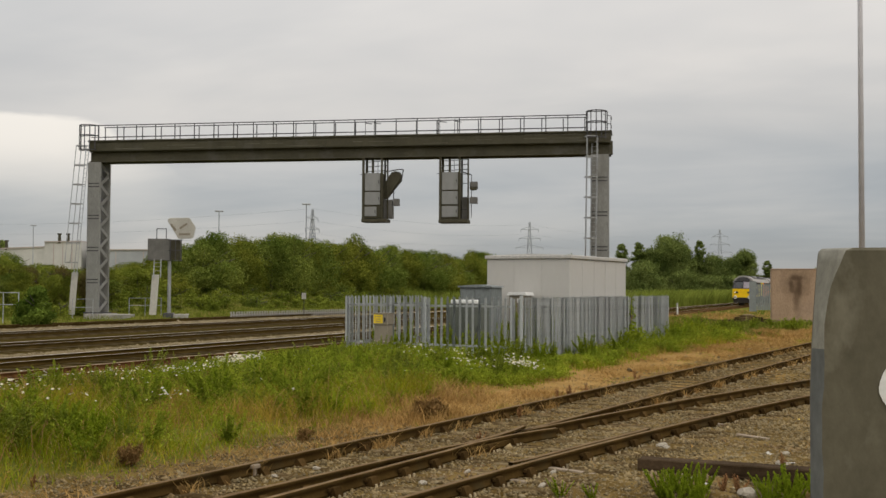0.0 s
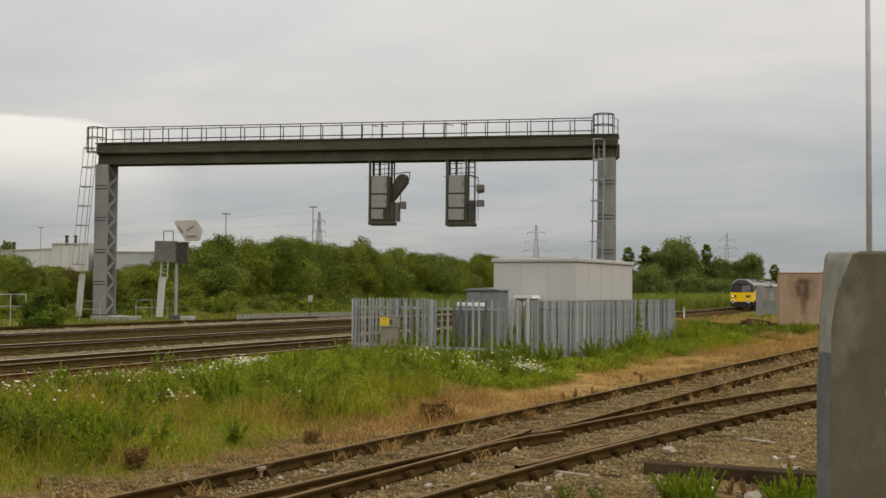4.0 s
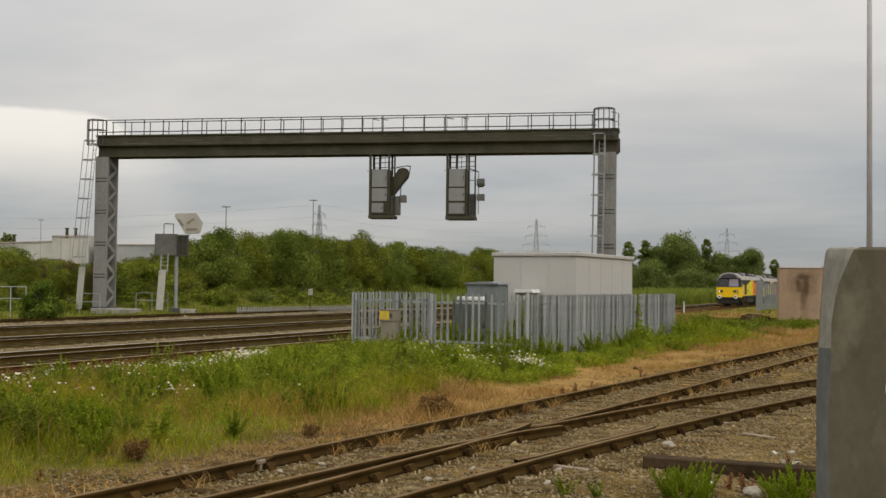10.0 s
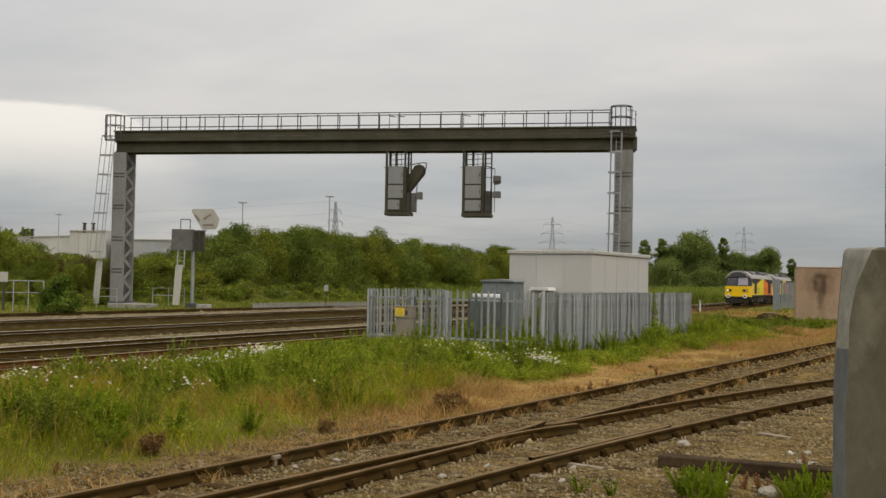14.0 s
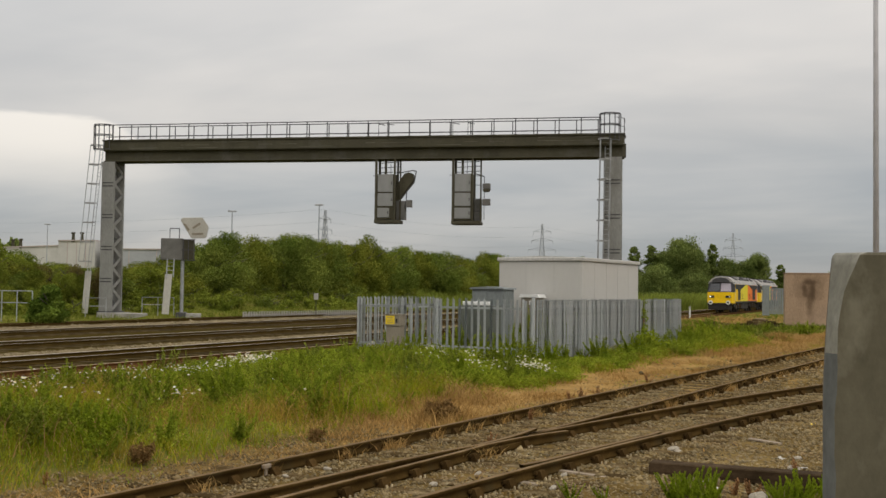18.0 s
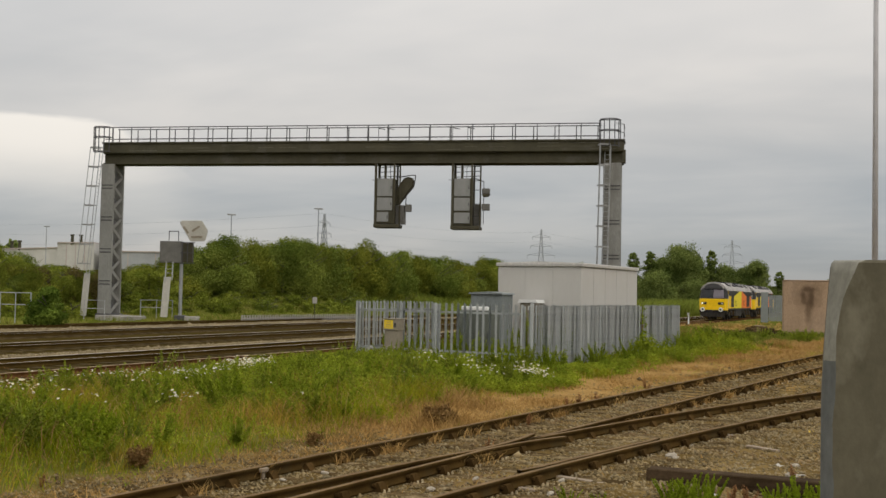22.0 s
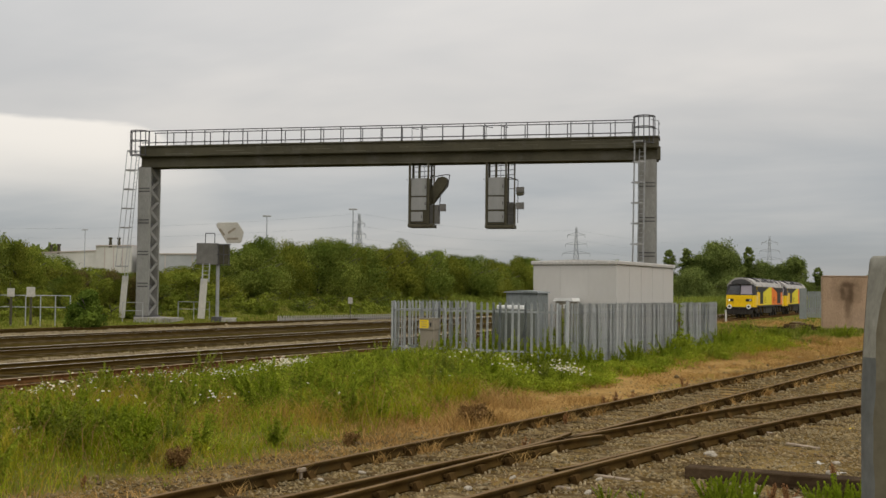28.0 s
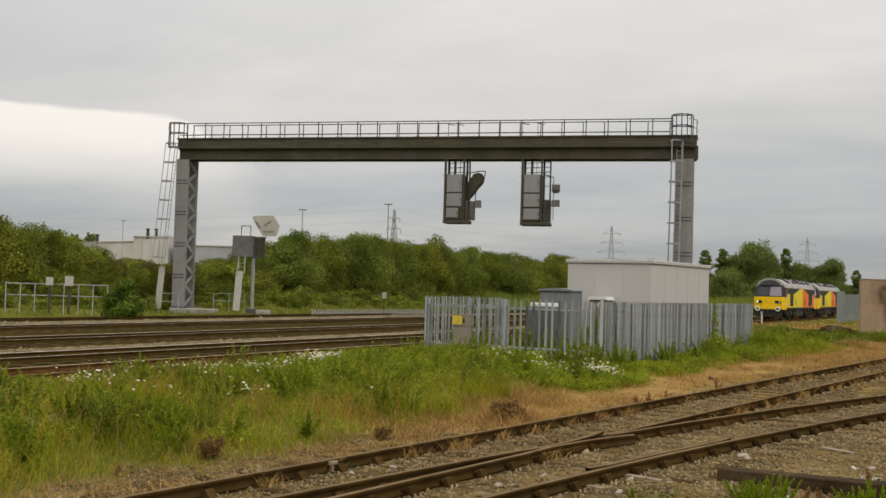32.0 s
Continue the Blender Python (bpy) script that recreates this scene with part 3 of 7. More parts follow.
def build_ground():
    xs = np.concatenate([[-2500, -1500, -900, -600, -400, -280, -200, -150, -120], np.arange(-105, -50, 2.5), np.arange(-50, -24, 0.4),
                         np.arange(-24, 2, 0.25), np.arange(2, 10, 1.0), [14, 22, 40, 80, 200, 600, 1500, 2500]])
    ys = np.concatenate([[-2500, -1200, -500, -200, -100, -60, -30, -15, -5], np.arange(0, 45, 0.25), np.arange(45, 120, 1.5), np.arange(120, 260, 6),
                         [260, 320, 400, 600, 1000, 1600, 2600]])
    X, Y = np.meshgrid(xs, ys)
    Z = ground_z(X, Y)
    near = (X > -24) & (X < 2) & (Y > 0) & (Y < 60)
    rng = np.random.RandomState(4)
    Z = Z + near * rng.uniform(-0.012, 0.012, Z.shape)
    nx, ny = len(xs), len(ys)
    idx = np.arange(nx * ny).reshape(ny, nx)
    f = np.stack([idx[:-1, :-1], idx[:-1, 1:], idx[1:, 1:], idx[1:, :-1]], -1).reshape(-1, 4)
    me = raw_mesh("ground", np.stack([X, Y, Z], -1).reshape(-1, 3), f, [ground_material()])
    g, s = cover_at(X.ravel(), Y.ravel())
    a = me.attributes.new("cover", "FLOAT_COLOR", "POINT")
    a.data.foreach_set("color", np.stack([g, s, oily_at(X.ravel(), Y.ravel()), 0 * g + 1], -1).astype(np.float32).ravel())
    off = np.interp(Y.ravel(), MAIN_Y, MAIN_X) - X.ravel()
    a = me.attributes.new("rusty", "FLOAT", "POINT")
    a.data.foreach_set("value", (0.75 * smooth01(-5.2, -4.4, off) * smooth01(-1.2, -2.4, off) * (0.6 + 0.4 * np.sin(Y.ravel() * 0.8 + X.ravel())) * smooth01(72, 50, Y.ravel())).astype(np.float32))
    a = me.attributes.new("gravel", "FLOAT", "POINT")
    a.data.foreach_set("value", np.clip(smooth01(1.0, 1.3, off) * smooth01(2.5, 2.0, off) + smooth01(14.7, 15.0, off) * smooth01(17.4, 16.9, off), 0, 1).astype(np.float32))
    me.polygons.foreach_set("use_smooth", [True] * len(me.polygons))
    tagged(new("ground", me), "level railway ground of soil, ballast, dry straw and rough grass", "ground", kind="structure")


build_ground()

# ---- rails ----
HEAD = [(-0.035, 0.0), (-0.035, -0.035), (-0.010, -0.05), (-0.010, -0.105), (-0.032, -0.118), (-0.032, -0.145),
        (0.032, -0.145), (0.032, -0.118), (0.010, -0.105), (0.010, -0.05), (0.035, -0.035), (0.035, -0.008), (0.035, 0.0)]


def rail_mesh(name, line, sides, top, gauge=False):
    """A rail profile swept along a line of (x, y)."""
    p = np.array(line, float)
    d = np.gradient(p, axis=0)
    d /= np.linalg.norm(d, axis=1)[:, None]
    k = len(HEAD)
    v = []
    for (x, y), (dx, dy) in zip(p, d):
        for a, z in HEAD:
            v.append((x + dy * a, y - dx * a, RAIL_TOP + z))
    f, ids = [], []
    for i in range(len(p) - 1):
        for j in range(k):
            q = (j + 1) % k
            f.append((i * k + j, i * k + q, (i + 1) * k + q, (i + 1) * k + j))
            ids.append(1 if j == k - 1 or (gauge and j == k - 2) else 0)
    return raw_mesh(name, v, f, [sides, top], ids)


def chair_mesh():
    """A cast chair: base plate, two jaws and a wooden key; the rail runs along y."""
    bm = B()
    box(bm, -0.19, 0.19, -0.085, 0.085, -0.185, -0.15, 0.008)
    prism(bm, [(-0.15, -0.15), (-0.035, -0.15), (-0.035, -0.07), (-0.07, -0.06)], -0.06, 0.06)
    prism(bm, [(0.035, -0.15), (0.15, -0.15), (0.105, -0.05), (0.06, -0.045)], -0.07, 0.07)
    box(bm, 0.034, 0.075, -0.10, 0.10, -0.10, -0.055, 0.006)
    for x, y in ((0.168, -0.05), (0.168, 0.05)):
        tube(bm, (x, y, -0.152), (x, y, -0.115), 0.016, 0.012, 6)
    for f in bm.faces:
        if all(v.co.x > 0.151 and v.co.z > -0.1525 for v in f.verts) and f.calc_center_median().z > -0.149:
            f.material_index = 1
    return mesh_of("chair", bm, [M["chair"], M["ferrule"]])


def sleeper_mesh(length=2.6, seed=0):
    bm = B()
    box(bm, -length / 2, length / 2, -0.125, 0.125, -0.13, 0.0, 0.012)
    rng = random.Random(seed)
    for v in bm.verts:
        v.co += Vector((rng.uniform(-0.02, 0.02), rng.uniform(-0.008, 0.008), rng.uniform(-0.006, 0.006)))
    return mesh_of("sleeper", bm, M["sleeper"])


CHAIR, SLEEPERS = chair_mesh(), [sleeper_mesh(2.6, i) for i in range(4)]
LONG_SLEEPERS = [sleeper_mesh(4.5, 10 + i) for i in range(3)]


def build_siding():
    ys = np.concatenate([np.arange(-12, 30, 0.5), np.arange(30, 120, 3)])
    one = thing("railway_track", pose(0, 0, 0), "rusty bullhead siding track on weathered wooden sleepers", "railway track", "siding tracks")
    two = thing("railway_track", pose(0, 0, 0), "rusty diverging siding track with crossing and cast chairs", "railway track", "siding tracks")
    lines = {"A": (one, lambda y: -8.28), "B": (one, lambda y: -6.775), "C": (two, lambda y: turn_x(y) - 1.505), "D": (two, turn_x)}
    cross, nose = 12.9, 14.55
    for key, (root, f) in lines.items():
        if key in "AD":
            part("rail", rail_mesh("rail", [(f(y), y) for y in ys], M["rust"], M["rail_top"]), None, root)
            continue
        # each inner rail stops at the crossing: it bends into a wing rail, and starts again behind the nose
        g = lines["C" if key == "B" else "B"][1]
        s = 1 if key == "B" else -1
        before = [(f(y), y) for y in ys if y < cross] + [(g(y) + s * 0.10, y) for y in (13.25, 13.7, 14.2)] + [(g(14.8) + s * 0.15, 14.8), (g(15.3) + s * 0.23, 15.3)]
        part("rail", rail_mesh("rail", before, M["rust"], M["rail_top"]), None, root)
        part("rail", rail_mesh("rail", [(f(nose), nose)] + [(f(y), y) for y in ys if y > nose], M["rust"], M["rail_top"]), None, root)
    # crossing: wing rails, check rails and the nose block
    for x0 in (lambda y: turn_x(y) - 0.115, ):
        part("check_rail", rail_mesh("check_rail", [(x0(y) - (0.05 if y in (12.0, 16.0) else 0), y) for y in (12.0, 12.4, 13, 14, 15, 15.6, 16.0)], M["rust"], M["rail_top"]), None, two)
    for root, x, y, a in ((one, -8.28, 12.9, 0), (two, turn_x(19.2), 19.2, -8), (one, -6.775, 19.8, 0)):
        for s in (-1, 1):
            bm = B()
            box(bm, s * 0.03 - 0.012, s * 0.03 + 0.012, -0.24, 0.24, -0.11, -0.045, 0.004)
            for k in (-0.17, -0.06, 0.06, 0.17):
                tube(bm, (s * 0.03, k, -0.078), (s * 0.065, k, -0.078), 0.016, seg=6)
            part("fishplate", bm, M["chair"], root, m=pose(x, y, RAIL_TOP, 0, 0, a))
    bm = B()
    box(bm, -6.87, -6.70, 13.0, 14.9, 0.03, 0.11, 0.01)
    part("crossing_block", bm, M["rust"], two)
    rng = random.Random(3)
    y = 0.3
    i = 0
    while y < 60:
        z = 0.012 + rng.uniform(-0.006, 0.006)
        if 6 < y < 19:
            xm = (-8.28 + turn_x(y)) / 2
            part("sleeper", LONG_SLEEPERS[i % 3], None, one, m=pose(xm, y, z, 0, 0, rng.uniform(-1, 1)))
        else:
            part("sleeper", SLEEPERS[i % 4], None, one, m=pose(-7.53, y, z, 0, 0, rng.uniform(-1, 1)))
            part("sleeper", SLEEPERS[(i + 1) % 4], None, two, m=pose(turn_x(y) - 0.75, y + 0.1, z, 0, 0, -math.degrees(math.atan((turn_x(y + 1) - turn_x(y))))))
        if y < 45:
            for key, (root, f) in lines.items():
                if key in "BC" and 11.8 < y < 15.2 and key == "C":
                    continue
                a = -math.degrees(math.atan(f(y + 0.5) - f(y - 0.5)))
                part("chair", CHAIR, None, root, m=pose(f(y), y, RAIL_TOP, 0, 0, a + (180 if key in "AC" else 0)))
        y += 0.73 + rng.uniform(-0.03, 0.03)
        i += 1


def build_mains():
    ys = np.concatenate([np.arange(-20, 140, 2.0), np.arange(140, 400, 10)])
    rng = random.Random(8)
    conc = mat("dirty_main_line_sleeper", (0.05, 0.036, 0.015), (0.09, 0.066, 0.03), 0.95, 0, 2, 30, 0.3, spec=0.05, per_object=0.2)
    bm = B()
    box(bm, -1.25, 1.25, -0.12, 0.12, -0.16, 0.0, 0.015)
    sl = mesh_of("sleeper", bm, conc)
    for off, top, label in ((-3.7, M["rail_top_pale"], "dull rusty running line beside the grass"), (0.0, M["shiny_top"], "main line track with polished rail heads"),
                            (6.45, M["shiny_top"], "main line track with polished rail heads"), (13.6, M["shiny_top"], "main line track with polished rail heads"),
                            (20.3, M["rail_top"], "far running line with dull rails")):
        root = thing("railway_track", pose(0, 0, 0), label, "railway track", "main line tracks")
        for g in (-0.7525, 0.7525):
            part("rail", rail_mesh("rail", [((main_x(y, off) if off > -1 else near_x(y)) + g, y) for y in ys], M["main_rail"] if off > -1 else M["rust_bright"], top if g < 0 or off > -1 else M["rail_top"], g < 0), None, root)
        y = 8.0
        n = 0
        while y < 90 and n < 70:
            part("sleeper", sl, None, root, m=pose(main_x(y, off) if off > -1 else near_x(y), y, -0.035, 0, 0, -math.degrees(math.atan(MAIN_SLOPE)) + 180))
            y += 0.9 if y < 60 else 1.4
            n += 1


build_siding()
build_mains()

# ---- signal gantry ----
def ladder(parent, x, y, z0, z1, lean, hoops, material, across=(1, 0), name="ladder", hoop_from=2.4):
    """A caged ladder: stiles, rungs and cage hoops. across: its width direction; lean: how far the foot stands out."""
    root = part(name, stiles_mesh(x, y, z0, z1, lean, across, material), material, parent)
    ux, uy = across
    nx, ny = uy, -ux
    n = int((z1 - z0) / 0.3)
    bm = B()
    tube(bm, (-0.22, 0, 0), (0.22, 0, 0), 0.014, seg=6)
    rung = mesh_of("rung", bm, material)
    turn = math.degrees(math.atan2(uy, ux))
    for i in range(1, n):
        t = i / n
        d = lean * (1 - t)
        part("rung", rung, None, root, m=pose(x + nx * d, y + ny * d, z0 + (z1 - z0) * t, 0, 0, turn))
    if hoops:
        bm = B()
        pts = [(-0.24, 0.0), (-0.38, 0.28), (-0.32, 0.62), (0, 0.82), (0.32, 0.62), (0.38, 0.28), (0.24, 0.0)]
        hoop_strip(bm, [(a[0], -a[1], 0) for a in pts], 0.02, 0.075)
        hoop = mesh_of("cage_hoop", bm, material)
        for i in range(hoops):
            t = (hoop_from + (z1 - z0 - hoop_from) * i / max(1, hoops - 1)) / (z1 - z0)
            d = lean * (1 - t)
            part("cage_hoop", hoop, None, root, m=pose(x + nx * d, y + ny * d, z0 + (z1 - z0) * t, 0, 0, turn))
        for px, py in ((-0.38, 0.28), (0, 0.82), (0.38, 0.28)):
            bm = B()
            t = hoop_from / (z1 - z0)
            d0 = lean * (1 - t)
            ax, ay = x + ux * px + nx * (py + d0), y + uy * px + ny * (py + d0)
            bx, by = x + ux * px + nx * py, y + uy * px + ny * py
            bar(bm, (ax, ay, z0 + hoop_from), (bx, by, z1), 0.06, 0.03)
            part("cage_strap", bm, material, root)
    return root


def stiles_mesh(x, y, z0, z1, lean, across, material):
    ux, uy = across
    nx, ny = uy, -ux
    bm = B()
    for s in (-0.23, 0.23):
        bar(bm, (x + ux * s + nx * lean, y + uy * s + ny * lean, z0), (x + ux * s, y + uy * s, z1), 0.07, 0.02)
    return mesh_of("stiles", bm, material)


def column(root, x0, x1, depth, top, lacing):
    """A built-up column: two plated faces joined by zigzag lacing on the sides."""
    col = thing_part("column", root)
    for y0 in (0.0, depth - 0.14):
        bm = B()
        box(bm, x0, x1, y0, y0 + 0.14, 0.34, top, 0.012)
        part("plate_girder", bm, M["leg_grey"], col)
    for x in (x0 + 0.06, x1 - 0.06):
        for k in range(lacing):
            za, zb = 0.5 + (top - 0.6) * k / lacing, 0.5 + (top - 0.6) * (k + 1) / lacing
            zm = (za + zb) / 2
            bm = B()
            bar(bm, (x, 0.14, za), (x, depth - 0.14, zm), 0.03, 0.24)
            bar(bm, (x, depth - 0.14, zm), (x, 0.14, zb), 0.03, 0.24)
            part("lacing", bm, M["leg_grey"], col)
            bm = B()
            prism(bm, [(0, 0), (0.62, 0.42), (0, 0.84)], -0.012, 0.012)
            part("gusset_plate", bm, M["steel_dark"], col, m=pose(x - 0.02, 0.14, za - 0.1 if k else za, 0, 0, 90))
    for z in (2.4, 4.6, 6.8, 9.0):
        bm = B()
        for dz in (0, 0.22):
            box(bm, x0 + 0.08, x1 - 0.08, -0.02, 0.0, z + dz, z + dz + 0.07)
        part("splice_plate", bm, M["steel_dark"], col)
    bm = B()
    box(bm, x0 - 0.1, x1 + 0.1, -0.1, depth + 0.1, 0.33, 0.41, 0.01)
    part("base_plate", bm, M["steel_dark"], col)
    return col


def thing_part(name, root):
    ob = new(name)
    ob.empty_display_size = 0.2
    ob.parent = root
    return ob


GANTRY = pose(-57.47, 55.17, 0.0, 0, 0, 18.5)
G_LEN, G_DEEP, G_LOW, G_MID, G_DECK, G_RAIL = 33.72, 1.5, 10.72, 11.46, 12.2, 13.22


def build_gantry():
    root = thing("signal_gantry", GANTRY, "long dark steel railway signal gantry on grey lattice columns", "signal gantry")
    for y0, y1 in ((0.0, 0.5), (G_DEEP - 0.5, G_DEEP)):
        bm = B()
        box(bm, -0.50, 34.98, y0, y1, G_LOW, G_LOW + 0.06, 0.006)
        box(bm, -0.50, 34.98, y0 + 0.2, y0 + 0.26, G_LOW + 0.06, G_MID - 0.05)
        box(bm, -0.50, 34.98, y0, y1, G_MID - 0.06, G_MID, 0.006)
        part("girder", bm, M["gantry"], root)
    bm = B()
    box(bm, -0.50, 34.98, -0.12, G_DEEP + 0.12, G_MID, G_DECK - 0.10, 0.01)
    part("walkway_fascia", bm, M["gantry"], root, "dark olive walkway side with worn paint")
    bm = B()
    box(bm, -0.55, 35.05, -0.2, G_DEEP + 0.2, G_DECK - 0.10, G_DECK, 0.01)
    part("walkway_deck", bm, M["gantry"], root)
    rng = random.Random(5)
    for i in range(30):
        bm = B()
        w = rng.uniform(0.3, 2.4)
        z = rng.choice((G_DECK - 0.22, G_MID + 0.30, G_MID + 0.12))
        box(bm, 0, w, -0.128, -0.12, z, z + rng.uniform(0.02, 0.045))
        part("paint_patch", bm, M["worn_olive"], root, m=pose(rng.uniform(0.5, 33), 0, 0))
    # handrails on both sides
    for y in (-0.16, G_DEEP + 0.16):
        back = y > 0
        for z, r in ((G_RAIL if not back else G_RAIL + 0.12, 0.032), (G_DECK + (0.48 if back else 0.20), 0.028)):
            bm = B()
            tube(bm, (-0.30, y, z), (33.5, y, z), r, seg=6)
            part("handrail", bm, M["steel_dark"], root)
        bm = B()
        zt = (G_RAIL if not back else G_RAIL + 0.12) - G_DECK
        tube(bm, (0, 0, 0), (0, 0, zt), 0.034, seg=6)
        box(bm, -0.05, 0.05, -0.05, 0.05, 0, 0.02)
        post = mesh_of("handrail_post", bm, M["steel_dark"])
        n = 25
        for i in range(n):
            x = 0.21 + i * 1.395 - (0.42 if back else 0)
            if x < 33.4:
                part("handrail_post", post, None, root, m=pose(x, y, G_DECK))
    for x in (18.9, 19.5, 23.9, 24.9):
        bm = B()
        tube(bm, (x, 0.5, G_DECK), (x, 0.5, G_RAIL + 0.02), 0.02, seg=6)
        bar(bm, (x, 0.5, G_RAIL - 0.12), (x + 0.45, 0.5, G_RAIL - 0.2), 0.03, 0.05)
        part("davit_arm", bm, M["steel_dark"], root)
    column(root, -0.62, 0.34, G_DEEP, G_LOW, 7)
    column(root, 33.72, 34.85, G_DEEP, G_LOW, 7)
    for x0, x1 in ((-0.95, 0.5), (33.5, 35.1)):
        bm = B()
        box(bm, x0 + 0.45, x0 + 1.75, -0.5, G_DEEP + 0.4, -0.4, 0.32, 0.03)
        part("concrete_plinth", bm, M["concrete"], root)
        bm = B()
        box(bm, x0 + 1.8, x1 + 1.6, -0.5, G_DEEP + 0.4, -0.4, 0.27, 0.03)
        part("concrete_plinth", bm, M["concrete"], root)
    # access cages at both ends of the walkway
    for x, dz in ((-0.55, -0.2), (34.1, 0.0)):
        cage = thing_part("access_cage", root)
        for z in (G_DECK - 0.45 + dz, G_DECK + 0.55 + dz, G_RAIL + 0.22 + dz):
            bm = B()
            r = 0.66
            pts = [(x + r * math.cos(a), 0.1 - 0.75 * abs(math.sin(a)) * (1 if math.sin(a) > 0 else 0.2), z) for a in np.linspace(0, 2 * math.pi, 13)]
            hoop_strip(bm, pts, 0.03, 0.06)
            part("hoop", bm, M["steel_dark"], cage)
        for a in np.linspace(0, math.pi, 7):
            bm = B()
            px, py = x + 0.66 * math.cos(a), 0.1 - 0.75 * abs(math.sin(a))
            tube(bm, (px, py, G_DECK - 0.45 + dz), (px, py, G_RAIL + 0.22 + dz), 0.034, seg=6)
            part("upright", bm, M["steel_dark"], cage)
    bm = B()
    for z in (G_DECK, G_DECK + 0.5, G_RAIL):
        tube(bm, (34.5, -0.16, z), (35.0, -0.16, z - 0.1), 0.02, seg=6)
        tube(bm, (35.0, -0.16, z - 0.1), (35.0, G_DEEP, z - 0.1), 0.02, seg=6)
    tube(bm, (35.0, -0.16, G_DECK - 0.2), (35.0, -0.16, G_RAIL - 0.1), 0.024, seg=6)
    part("end_rail", bm, M["steel_dark"], root)
    bm = B()
    box(bm, 34.86, 35.1, 0.1, 0.6, G_LOW, G_MID + 0.1, 0.01)
    part("end_box", bm, M["gantry"], root)
    ladder(root, -0.62, -0.05, 2.9, G_DECK - 0.4, 0.75, 7, M["galv"], (0.8, -0.6), hoop_from=0.9)
    ladder(root, 34.0, -0.10, 0.4, G_DECK - 0.4, 0.25, 8, M["galv"], (0.82, -0.57))
    # locked climbing guard at the foot of the far ladder
    bm = B()
    box(bm, -0.24, 0.24, -0.03, 0.03, 0, 2.9, 0.01)
    part("climbing_guard", bm, M["soft_white"], root, "dull white anti-climb plate", m=pose(-1.32, -0.62, 0.25, -4, 2, -6))


